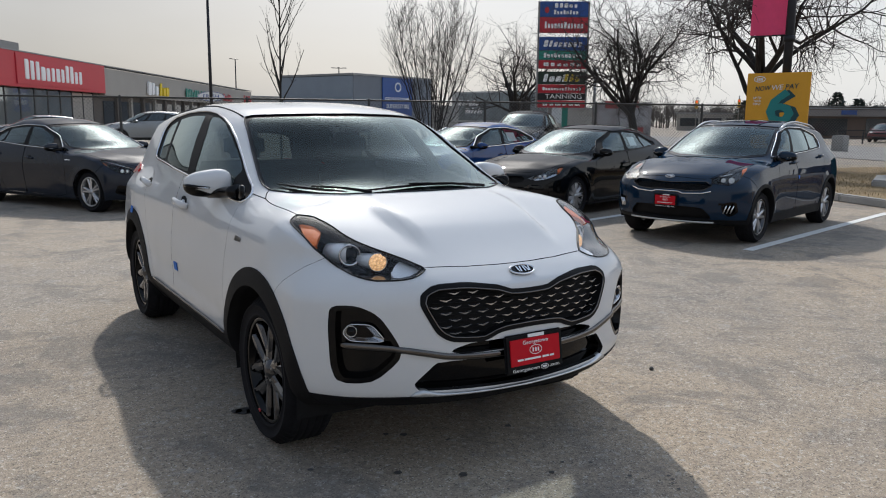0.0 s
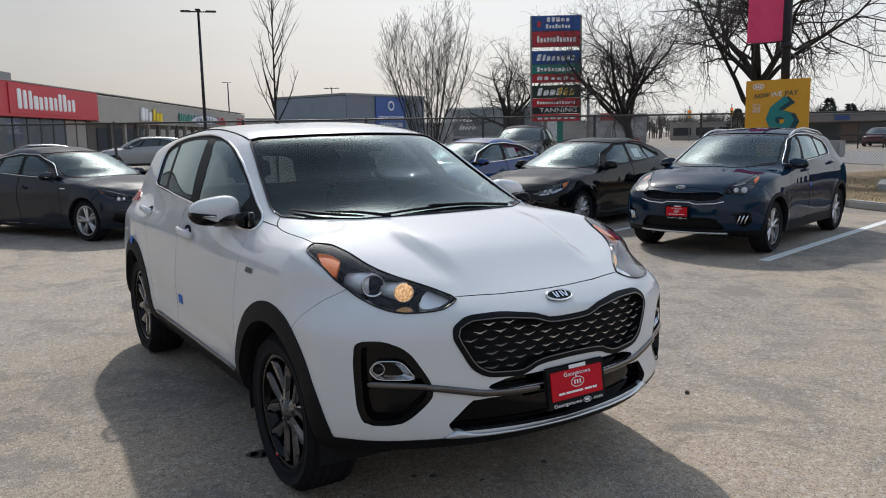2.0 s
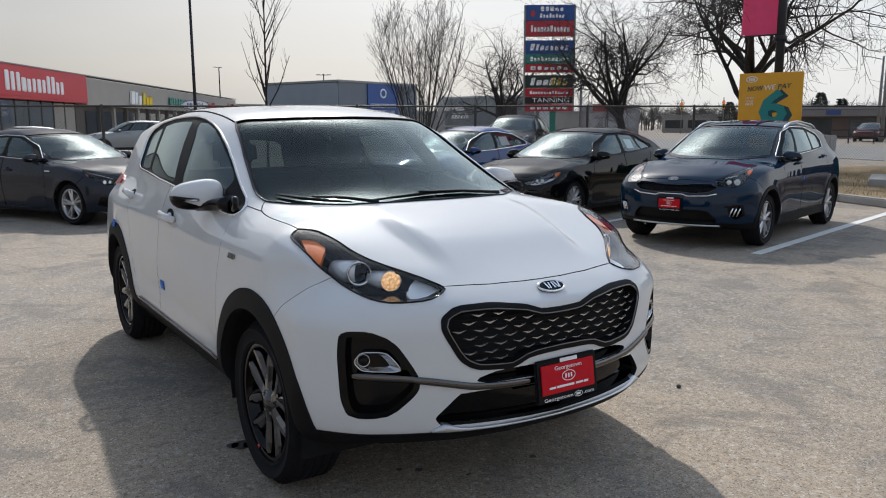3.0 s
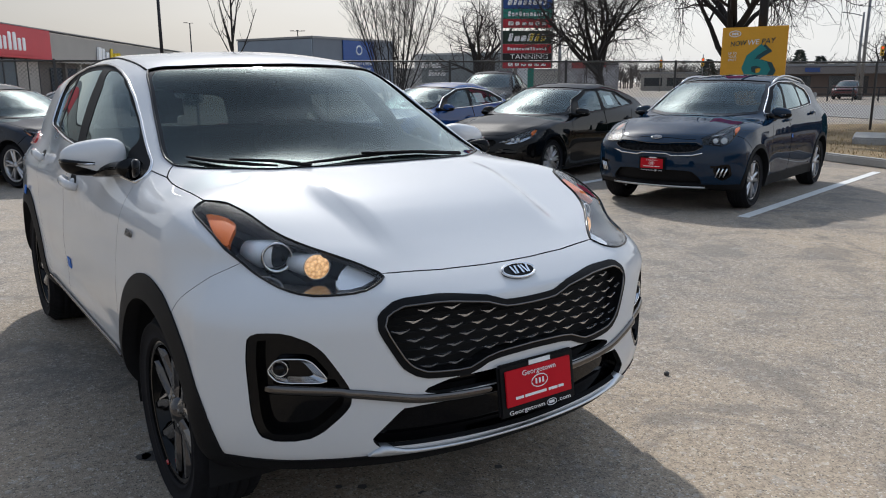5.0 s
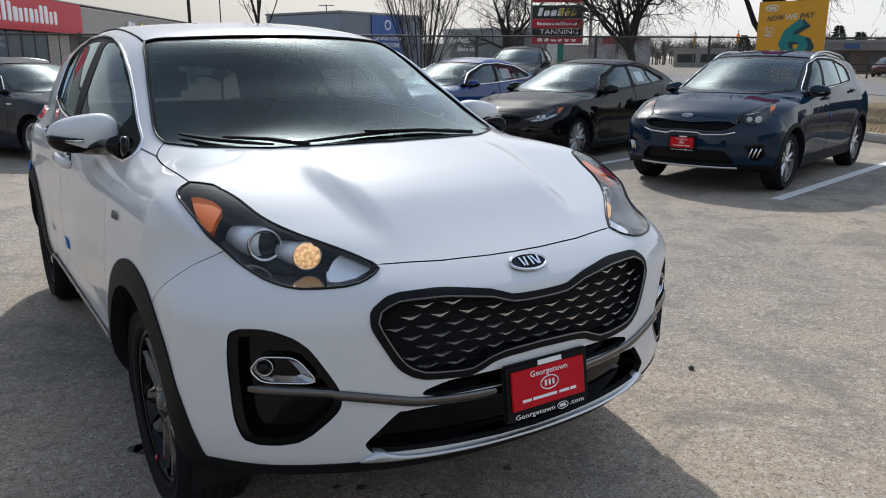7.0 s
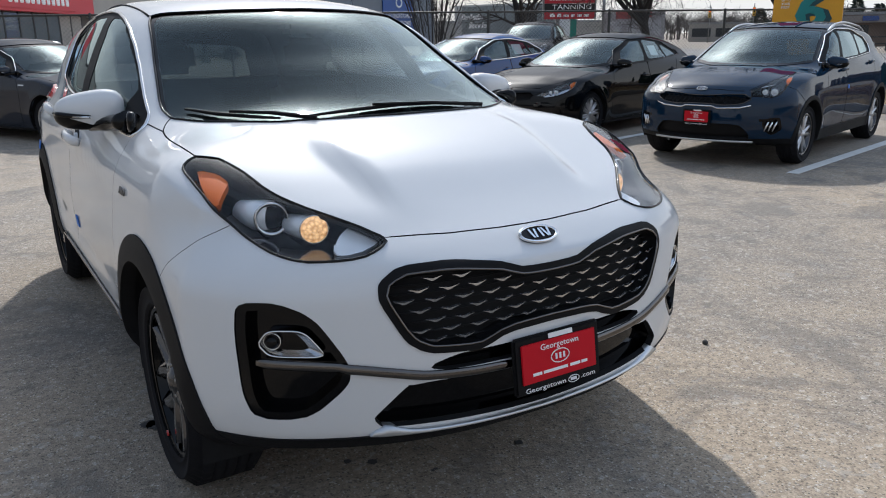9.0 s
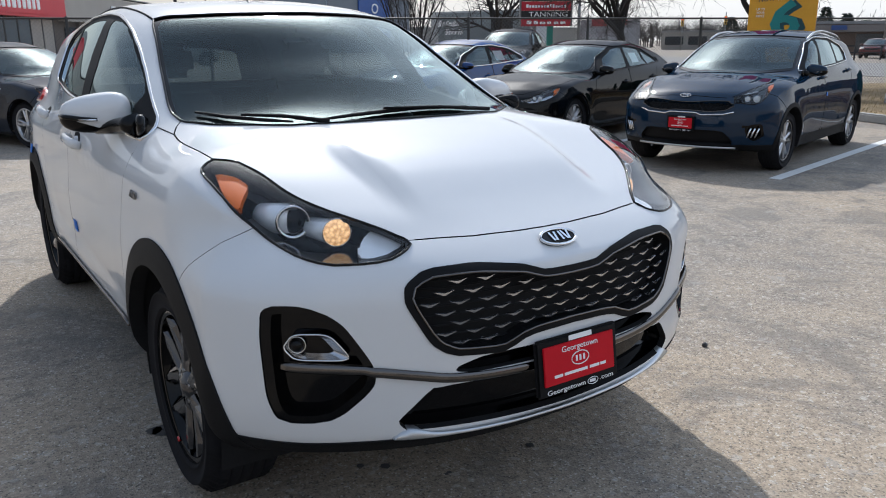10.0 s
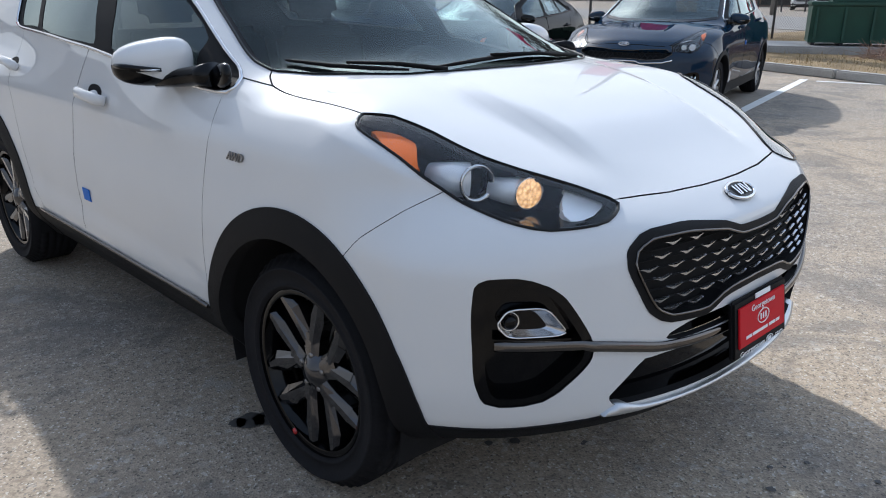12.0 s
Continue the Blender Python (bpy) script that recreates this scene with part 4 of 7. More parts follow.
# ---- ground, kerb, lot ----
E1, E2 = Vector((0.963, 0.27, 0)), Vector((-0.27, 0.963, 0))
def asphalt_material():
    """Worn asphalt: tan dust and grey patches, aggregate speckle, pale salt stains, fine cracks."""
    m = bpy.data.materials.new("worn_asphalt")
    m.use_nodes = True
    nt = m.node_tree
    N, L = nt.nodes.new, nt.links.new
    p = nt.nodes["Principled BSDF"]
    tc = N("ShaderNodeTexCoord").outputs["Object"]

    def tex(scale, detail=5, rough=0.55, dist=0.0):
        t = N("ShaderNodeTexNoise")
        t.inputs["Scale"].default_value, t.inputs["Detail"].default_value = scale, detail
        t.inputs["Roughness"].default_value, t.inputs["Distortion"].default_value = rough, dist
        L(tc, t.inputs["Vector"])
        return t.outputs["Fac"]

    def span(src, a, b, lo, hi):
        r = N("ShaderNodeMapRange")
        for k, v in (("From Min", a), ("From Max", b), ("To Min", lo), ("To Max", hi)):
            r.inputs[k].default_value = v
        L(src, r.inputs["Value"])
        return r.outputs["Result"]

    def mix(fac, c1, c2, mode="MIX"):
        x = N("ShaderNodeMix")
        x.data_type, x.blend_type = "RGBA", mode
        if isinstance(fac, float):
            x.inputs[0].default_value = fac
        else:
            L(fac, x.inputs[0])
        for i, c in ((6, c1), (7, c2)):
            if isinstance(c, tuple):
                x.inputs[i].default_value = (*c, 1)
            else:
                L(c, x.inputs[i])
        return x.outputs[2]

    big = tex(0.28, 6, 0.6, 0.6)
    col = mix(span(big, 0.38, 0.64, 0, 1), (0.262, 0.228, 0.190), (0.355, 0.290, 0.218))
    col = mix(span(tex(0.9, 8, 0.68, 0.5), 0.50, 0.66, 0, 0.50), col, (0.165, 0.156, 0.148))
    col = mix(span(tex(3.1, 8, 0.68, 0.8), 0.60, 0.72, 0, 0.30), col, (0.38, 0.36, 0.33))
    vor = N("ShaderNodeTexVoronoi")
    vor.inputs["Scale"].default_value = 150
    L(tc, vor.inputs["Vector"])
    sep = N("ShaderNodeSeparateColor")
    L(vor.outputs["Color"], sep.inputs["Color"])
    col = mix(1.0, col, span(sep.outputs["Red"], 0, 1, 0.80, 1.20), "MULTIPLY")
    col = mix(span(sep.outputs["Green"], 0.93, 0.96, 0, 0.7), col, (0.55, 0.52, 0.47))
    col = mix(span(sep.outputs["Blue"], 0.90, 0.95, 0, 0.6), col, (0.06, 0.058, 0.056))
    coarse = N("ShaderNodeTexVoronoi")
    coarse.inputs["Scale"].default_value = 48
    L(tc, coarse.inputs["Vector"])
    csep = N("ShaderNodeSeparateColor")
    L(coarse.outputs["Color"], csep.inputs["Color"])
    col = mix(span(csep.outputs["Red"], 0.93, 0.98, 0, 0.45), col, (0.48, 0.45, 0.41))
    col = mix(1.0, col, span(tex(30, 5, 0.6), 0.3, 0.7, 0.80, 1.20), "MULTIPLY")
    ck = N("ShaderNodeTexVoronoi")
    ck.feature = "DISTANCE_TO_EDGE"
    ck.inputs["Scale"].default_value = 0.42
    wob = N("ShaderNodeVectorMath")
    wob.operation = "ADD"
    nz = N("ShaderNodeTexNoise")
    nz.inputs["Scale"].default_value, nz.inputs["Detail"].default_value = 1.6, 7
    L(tc, nz.inputs["Vector"])
    L(tc, wob.inputs[0])
    L(nz.outputs["Color"], wob.inputs[1])
    L(wob.outputs["Vector"], ck.inputs["Vector"])
    crack = span(ck.outputs["Distance"], 0.0, 0.006, 1, 0)
    gate = N("ShaderNodeMath")
    gate.operation = "MULTIPLY"
    L(crack, gate.inputs[0])
    L(span(tex(0.5), 0.52, 0.6, 0, 0.6), gate.inputs[1])
    col = mix(gate.outputs[0], col, (0.07, 0.065, 0.06))
    col = mix(span(tex(1.3, 9, 0.72, 0.7), 0.51, 0.60, 0, 0.50), col, (0.125, 0.120, 0.115))
    col = mix(span(tex(9, 8, 0.7, 0.5), 0.58, 0.64, 0, 0.4), col, (0.09, 0.087, 0.084))
    col = mix(span(tex(4.2, 9, 0.68, 0.4), 0.615, 0.635, 0, 0.40), col, (0.34, 0.33, 0.31))
    L(col, p.inputs["Base Color"])
    L(span(big, 0.3, 0.7, 0.78, 0.95), p.inputs["Roughness"])
    p.inputs["Specular IOR Level"].default_value = 0.3
    h = N("ShaderNodeMath")
    h.operation = "ADD"
    L(vor.outputs["Distance"], h.inputs[0])
    L(tex(9, 6), h.inputs[1])
    bu = N("ShaderNodeBump")
    bu.inputs["Strength"].default_value, bu.inputs["Distance"].default_value = 0.4, 0.007
    L(h.outputs[0], bu.inputs["Height"])
    L(bu.outputs["Normal"], p.inputs["Normal"])
    return m


asphalt = asphalt_material()
grass_mat = material("dry_grass_soil", (0.24, 0.17, 0.085), 0.95, vary=0.35, scale=1.2, ratio=30, bump=0.8, depth=0.04)
kerb_mat = material("kerb_concrete", (0.36, 0.35, 0.33), 0.85, vary=0.2, scale=2.5, bump=0.3)
line_mat = material("white_line_paint", (0.68, 0.68, 0.66), 0.7, vary=0.12, scale=5, bump=0.2)
road_mat = material("grey_road", (0.20, 0.195, 0.19), 0.85, vary=0.15, scale=0.4, ratio=40)


def sheet(name, pts, z, mat, label, category, kind="structure", thick=0.0):
    bm = bmesh.new()
    f = bm.faces.new([bm.verts.new((x, y, z)) for x, y in pts])
    f.normal_update()
    if f.normal.z < 0:
        f.normal_flip()
    if thick:
        r = bmesh.ops.extrude_face_region(bm, geom=[f])
        bmesh.ops.translate(bm, vec=(0, 0, -thick), verts=[v for v in r["geom"] if isinstance(v, bmesh.types.BMVert)])
        bmesh.ops.recalc_face_normals(bm, faces=bm.faces)
    return tagged(link(name, bm, mat, smooth=False), label, category, kind=kind)


sheet("ground", [(-900, -900), (900, -900), (900, 900), (-900, 900)], 0.0, asphalt, "worn grey-brown asphalt parking lot with fine gravel", "ground")


def along(o, a, b):
    p = Vector(o) + E1 * a + E2 * b
    return (p.x, p.y)


def stripe(o, d, length, width, name="parking_line"):
    d = Vector((*d, 0)).normalized()
    n = Vector((-d.y, d.x, 0))
    o = Vector((*o, 0))
    q = [o - n * width / 2, o + d * length - n * width / 2, o + d * length + n * width / 2, o + n * width / 2]
    sheet(name, [(p.x, p.y) for p in q], 0.006, line_mat, "worn white painted parking line on asphalt", "parking line", thick=0.004)


stripe((5.87, 1.0), (0.974, 0.226), 5.6, 0.12)
stripe((5.75, 3.9), (0.974, 0.226), 5.6, 0.12)
stripe((5.3, 6.8), (0.974, 0.226), 5.6, 0.12)
stripe((11.2, 2.02), (0.286, -0.958), 4.0, 0.12)

# oil drips, a wet patch and loose grit
oil_mat = material("oil_stain", (0.05, 0.048, 0.047), 0.6, vary=0.3, scale=30)
grit_mat = material("grit_stone", (0.38, 0.36, 0.33), 0.9, vary=0.3, scale=40)


def spots():
    rnd = random.Random(9)
    bm = bmesh.new()
    places = [(-0.85, -0.93, 0.052), (-0.81, -0.95, 0.045), (-0.89, -0.91, 0.030), (-0.83, -1.74, 0.014), (-0.52, -1.96, 0.018), (-0.29, -2.12, 0.02), (-0.30, -1.62, 0.018), (-0.37, -1.57, 0.014), (0.20, -1.79, 0.016), (0.05, -2.3, 0.014)]
    places += [(rnd.uniform(-0.9, 0.6), rnd.uniform(-2.7, -1.7), rnd.uniform(0.005, 0.011)) for _ in range(22)]
    for x, y, r in places:
        k = 18
        vs = [bm.verts.new((x + r * rnd.uniform(0.8, 1.12) * math.cos(6.283 * i / k), y + r * rnd.uniform(0.8, 1.12) * math.sin(6.283 * i / k), 0.004)) for i in range(k)]
        bm.faces.new(vs)
    tagged(link("oil_spots", bm, oil_mat, smooth=False), "small dark oil drips and a wet patch on asphalt", "stain", kind="stuff")
    bm = bmesh.new()
    for _ in range(420):
        x, y, r = rnd.uniform(-4, 6), rnd.uniform(-4.4, 8), rnd.uniform(0.002, 0.0055)
        b = bmesh.ops.create_icosphere(bm, subdivisions=1, radius=r)["verts"]
        for v in b:
            v.co = Vector((v.co.x * rnd.uniform(0.7, 1.3), v.co.y * rnd.uniform(0.7, 1.3), v.co.z * 0.7)) + Vector((x, y, r * 0.4))
    tagged(link("loose_grit", bm, grit_mat), "loose grit and small stones scattered over the asphalt", "gravel", kind="stuff")
    bm = bmesh.new()
    bmesh.ops.create_icosphere(bm, subdivisions=2, radius=0.014)
    tagged(link("pebble", bm, oil_mat), "small dark pebble lying on the asphalt", "stone").location = (1.49, -1.54, 0.008)


spots()


# ---- the white crossover ----
HERO = dict(
    paint=M["white"], screen_mat=M["screen_glass"], lamp_depth=(-0.05, 0.15, 0.0), grid=(42, 150, 44), rim_band_mat=M["plastic"], frit=0.012, ends=(-2.19, 2.22), bottom=0.24, lift=0.10, frame_r=0.0036, round=(0.2, 0.085, 0.12),
    nose=[(0.2, -2.02), (0.30, -2.10), (0.40, -2.175), (0.50, -2.185), (0.60, -2.19), (0.75, -2.185), (0.82, -2.172), (0.87, -2.14), (0.92, -2.08), (1.1, -2.04)],
    tail=[(0.2, 2.08), (0.4, 2.2), (0.7, 2.22), (0.9, 2.19), (1.0, 2.13), (1.2, 2.04), (1.45, 1.93), (1.7, 1.88)],
    top=[(-2.25, 0.83), (-2.15, 0.862), (-2.05, 0.905), (-1.9, 0.958), (-1.7, 1.027), (-1.5, 1.088), (-1.34, 1.134), (-1.25, 1.160), (-0.9, 1.325),
         (-0.5, 1.522), (-0.25, 1.575), (0.1, 1.602), (0.5, 1.606), (1.0, 1.59), (1.5, 1.545), (1.85, 1.48), (2.0, 1.42), (2.2, 1.30)],
    crown=0.03, hood_crown=0.0, wrap=0.35, tuck=(0.11, 0.77, 0.95), screen=(0.36, -1.5, -1.05),
    width=[(0.2, 0.77), (0.28, 0.83), (0.36, 0.893), (0.41, 0.912), (0.5, 0.922), (0.7, 0.922), (0.85, 0.911), (1.0, 0.892), (1.1, 0.871), (1.2, 0.840), (1.35, 0.765), (1.5, 0.672), (1.62, 0.60)],
    plan=[(-2.3, 0.94), (-1.8, 0.985), (-1.3, 1.0), (1.3, 1.0), (1.8, 0.965), (2.3, 0.9)],
    nose_plan=(0.33, 2.6), tail_plan=(0.25, 2.6), taper=(0.10, 0.10),
    ridges=[(0.032, 0.385, 0.45, -2.0, -1.2)], fade=0.5,
    creases=[(-0.012, (0.5, 0.56), -0.95, 0.95, 0.10), (0.006, (0.93, 0.98), -0.9, 2.0, 0.03)],
    axles=(-1.338, 1.335), wheel=(0.345, 0.243, 0.225, 0.888), arch=0.402, clad=0.083, nuts=True, arch_squash=1.0,
    sill=0.405, sill_front=-0.02,
    window=rounded([(-0.91, 1.081), (-0.72, 1.086), (-0.02, 1.162), (0.55, 1.190), (1.225, 1.202), (1.267, 1.295), (1.325, 1.385), (1.295, 1.450), (1.14, 1.497), (0.83, 1.523), (0.48, 1.535),
                    (0.28, 1.535), (0.083, 1.520), (-0.096, 1.491), (-0.242, 1.452), (-0.387, 1.390), (-0.53, 1.314), (-0.657, 1.247), (-0.767, 1.188), (-0.86, 1.146), (-0.92, 1.112)], 0.25),
    panes=[rounded([(-0.668, 1.106), (-0.125, 1.165), (-0.065, 1.295), (0.03, 1.420), (0.142, 1.508), (0.02, 1.503), (-0.144, 1.473), (-0.30, 1.418), (-0.464, 1.338), (-0.605, 1.265), (-0.668, 1.225)], 0.1),
           rounded([(0.024, 1.180), (0.76, 1.206), (0.997, 1.484), (0.76, 1.504), (0.51, 1.513), (0.268, 1.513)], 0.06),
           rounded([(0.83, 1.208), (1.16, 1.215), (1.245, 1.350), (1.275, 1.430), (1.056, 1.476)], 0.1)],
    pane_mats=[M["side_glass"], M["dark_glass"], M["dark_glass"]],
    screen_base=[(0, -1.33), (0.2, -1.318), (0.4, -1.275), (0.62, -1.09), (0.70, -0.96)],
    screen_glass=[(-0.1, 1.05), (0.45, 1.06), (0.68, 1.10), (0.705, 1.165), (0.70, 1.19), (0.595, 1.47), (0.57, 1.502), (0.52, 1.513), (0.3, 1.522), (-0.1, 1.528)],
    screen_y=(-1.36, 0.2), trim_r=0.0075, gap=0.0010, hood_gap=0.0026,
    rear_glass=rounded([(-0.1, 1.10), (0.58, 1.12), (0.5, 1.36), (-0.1, 1.40)], 0.15), rear_y=1.75,
    lamp_line=((0.447, -2.024), (0.75, -1.466)),
    lamp=rounded([(-0.012, 0.888), (-0.004, 0.872), (0.03, 0.864), (0.131, 0.860), (0.226, 0.879), (0.335, 0.911), (0.42, 0.958), (0.483, 0.994), (0.56, 1.028), (0.632, 1.054), (0.645, 1.08), (0.60, 1.105), (0.483, 1.085), (0.30, 1.05), (0.142, 0.99), (0.02, 0.925)], 0.3),
    grille=rounded([(-0.1, 0.803), (0.10, 0.806), (0.15, 0.828), (0.30, 0.848), (0.44, 0.846), (0.497, 0.812), (0.503, 0.765), (0.44, 0.648), (0.385, 0.612), (0.23, 0.600), (0.155, 0.634), (-0.1, 0.64)], 0.25),
    fog=rounded([(0.810, 0.768), (0.73, 0.773), (0.652, 0.735), (0.575, 0.60), (0.578, 0.545), (0.672, 0.450), (0.79, 0.448), (0.812, 0.52), (0.818, 0.68)], 0.33, 6),
    slot=rounded([(-0.1, 0.553), (0.34, 0.558), (0.395, 0.574), (0.30, 0.602), (-0.1, 0.604)], 0.2),
    intake=rounded([(-0.1, 0.522), (0.36, 0.532), (0.44, 0.528), (0.525, 0.440), (0.50, 0.410), (-0.1, 0.386)], 0.12),
    hood=[(-0.1, -2.064), (0.1, -2.06), (0.25, -2.046), (0.425, -2.008), (0.461, -1.954), (0.513, -1.895), (0.57, -1.83), (0.612, -1.768), (0.640, -1.705), (0.664, -1.605), (0.700, -1.515), (0.758, -1.462), (0.7605, -1.40), (0.759, -1.297), (0.752, -1.10), (0.747, -1.035), (0.725, -0.985), (0.70, -0.955), (0.60, -1.0), (0.40, -1.1), (-0.1, -1.2)],
    hood_low=0.8,
    bumper=[(-1.55, 0.1), (-1.57, 0.755), (-1.62, 0.815), (-1.76, 0.93), (-1.86, 1.0), (-1.86, 1.4), (-2.7, 1.4), (-2.7, 0.1)],
    door_front=rounded([(-0.86, 0.41), (-0.85, 0.6), (-0.88, 0.82), (-0.91, 0.98), (-0.88, 1.08), (-0.80, 1.14), (0.04, 1.2), (0.18, 0.95), (0.22, 0.6), (0.21, 0.41)], 0.1),
    door_rear=rounded([(0.216, 0.41), (0.226, 0.6), (0.186, 0.95), (0.046, 1.2), (1.1, 1.22), (1.02, 1.0), (0.88, 0.72), (0.80, 0.5), (0.70, 0.41)], 0.12),
    mirror=(0.905, -0.60, 1.158), handles=[(-0.035, 0.997), (1.03, 1.036)], handle_size=1.22,
    rim_mats=(M["dark_alloy"], M["gloss"]), rim=(5, "Y", 0.30, 0.030), red_dot=True,
    cabin=(-0.55, 0.58, 0.38),
    extras={"amber": ("lamp", rounded([(0.60, 1.062), (0.545, 1.056), (0.478, 1.036), (0.440, 0.978), (0.51, 1.012)], 0.2)),
            "clear": ("lamp", rounded([(0.112, 0.950), (0.080, 0.944), (0.012, 0.906), (0.03, 0.888), (0.07, 0.884), (0.105, 0.896), (0.115, 0.925)], 0.2)),
            "tail": ("side", rounded([(1.60, 1.086), (1.74, 1.062), (2.3, 1.03), (2.3, 1.13), (1.72, 1.135)], 0.15))},
)
hero, hero_at, hero_skin, hero_picks = build_car(HERO, "white_crossover", "pearl white compact crossover with black cladding, parked on asphalt", Matrix.Identity(4))


def on_lamp(s, probe, along_s, z, sign, inset):
    """A place under the headlamp's lens, inset from it, and the outward direction there."""
    x0, y0, ux, uy = lamp_axes(s)
    out = Vector((uy, -ux, 0))
    p = Vector((x0 + ux * along_s, y0 + uy * along_s, z)) + out
    o = Vector((p.x * sign, p.y, p.z))
    d = Vector((-out.x * sign, -out.y, 0))
    hit = probe.ray(o, d)
    return hit[0] - hit[1] * inset, -d


def lathe_at(profile, place, direction, n=32):
    b = bm_lathe(profile, n, "z")
    q = Vector(direction).normalized().to_track_quat("Z", "Y").to_matrix().to_4x4()
    bmesh.ops.transform(b, matrix=Matrix.Translation(place) @ q, verts=b.verts)
    return b


def hero_front():
    s, pr, sk, pk, car = HERO, hero_at, hero_skin, hero_picks, hero
    sk.meshes("amber_reflector", pk["amber"], M["amber"], car, -0.02, 0.02, "amber side reflector")
    sk.meshes("turn_lamp", pk["clear"], M["lamp_silver"], car, -0.028, 0.02, "ribbed clear turn lamp")
    sk.meshes("tail_lamp", pk["tail"], M["tail"], car, 0.014, 0.03, "red tail lamp")
    for sign in (-1, 1):
        x0, y0, ux, uy = lamp_axes(s)
        run = Vector((ux * sign, uy, 0))
        p, out = on_lamp(s, pr, 0.316, 0.983, sign, 0.056)
        back = p + Vector((0, 0.03, 0.004)) + run * 0.095
        fwd = (out * 0.45 + Vector((0, -1, 0.0))).normalized()
        part("projector_body", bm_tube([back, back.lerp(p, 0.5), p - fwd * 0.03], [0.034, 0.043, 0.044], 24), M["lamp_silver"], car, "silver projector barrel", True)
        part("projector_ring", lathe_at([(0.036, -0.02), (0.044, 0.0), (0.048, 0.012), (0.044, 0.016), (0.037, 0.008), (0.034, -0.01)], p, fwd), M["chrome"], car, "", True)
        part("projector_lens", lathe_at([(0.0, 0.014), (0.015, 0.011), (0.026, 0.003), (0.0325, -0.006)], p, fwd), M["gloss"], car, "dark projector lens", True)
        q, out = on_lamp(s, pr, 0.191, 0.950, sign, 0.046)
        qb = q + Vector((0, 0.03, 0.0)) + run * 0.07
        fwd = (out * 0.35 + Vector((0, -1, 0.0))).normalized()
        part("beam_body", bm_tube([qb, qb.lerp(q, 0.6), q - fwd * 0.03], [0.029, 0.034, 0.036], 24), M["lamp_silver"], car, "silver lamp barrel", True)
        part("lit_lamp", lathe_at([(0.0, 0.006), (0.014, 0.006), (0.026, 0.005), (0.037, 0.003)], q, fwd, 24), M["bulb"], car, "lit warm halogen lamp", True)
        part("beam_ring", lathe_at([(0.036, -0.006), (0.040, 0.002), (0.041, 0.006), (0.038, 0.005)], q, fwd, 28), M["chrome"], car, "", True)
        c = seat_on(pr.front(0.708 * sign, 0.657), lift=-0.02) @ Matrix.Diagonal((-sign, 1, 1, 1))
        shape = rounded([(-0.085, 0.0), (-0.058, 0.036), (0.035, 0.034), (0.088, -0.030), (0.062, -0.038), (-0.055, -0.034)], 0.3)
        bowl, rings = bmesh.new(), []
        for k in range(6):
            u = k / 5 * 0.86
            rings.append([bowl.verts.new((x + (-0.046 - x) * u, 0.038 * (1 - (1 - u) ** 2), z + (0.003 - z) * u)) for x, z in shape])
        for a, b in zip(rings, rings[1:]):
            for k in range(len(shape)):
                bowl.faces.new((a[k], a[(k + 1) % len(shape)], b[(k + 1) % len(shape)], b[k]))
        bowl.faces.new(rings[-1])
        bmesh.ops.recalc_face_normals(bowl, faces=bowl.faces)
        bmesh.ops.transform(bowl, matrix=c, verts=bowl.verts)
        part("fog_lamp", bowl, M["fog_reflector"], car, "silver fog lamp reflector bowl", True)
        part("fog_lamp_ring", bm_tube([c @ Vector((x, -0.002, z)) for x, z in shape], 0.0026, 6, True), M["chrome"], car, "", True)
        part("fog_bulb_shroud", lathe_at([(0.0, 0.012), (0.010, 0.011), (0.016, 0.006), (0.019, -0.004), (0.020, -0.03)], c @ Vector((-0.050, 0.006, 0.003)), c.to_3x3() @ Vector((0, -1, 0)), 24), M["gloss"], car, "", True)
        part("fog_bulb_ring", lathe_at([(0.0195, -0.006), (0.023, -0.002), (0.0225, -0.010)], c @ Vector((-0.050, 0.006, 0.003)), c.to_3x3() @ Vector((0, -1, 0)), 24), M["chrome"], car, "", True)
        for k in range(4):
            a, _ = on_lamp(s, pr, 0.05, 0.900 + 0.009 * k, sign, 0.03)
            b, _ = on_lamp(s, pr, 0.108, 0.908 + 0.010 * k, sign, 0.03)
            part("lamp_rib", bm_tube([a, b], 0.002, 5), M["chrome"], car, "", True)
    # grille pieces
    wing = [(-0.028, 0.0045), (-0.012, 0.0025), (0.0, 0.0005), (0.012, 0.0028), (0.028, 0.0070), (0.013, -0.0010), (0.004, -0.0060), (-0.004, -0.0060), (-0.012, -0.0015)]
    wing_me = None
    for r in range(9):
        z = 0.618 + 0.0275 * r
        for c in range(-8, 9):
            x = (c + 0.5 * (r % 2)) * 0.080
            if sdf(s["grille"], np.array([abs(x)]), np.array([z]))[0] > -0.034 or abs(x) > 0.47:
                continue
            hit = pr.front(x, z)
            m = seat_on(hit, lift=-0.004) @ pose(0, 0, 0, 18, 0, 0)
            if wing_me is None:
                ob = part("grille_bar", bm_prism(wing, 0.006), M["grille_chrome"], car, "small winged chrome grille bar")
                wing_me = ob.data
                ob.matrix_basis = m
            else:
                ob = new("grille_bar", wing_me)
                ob.parent = car
                ob.matrix_basis = m
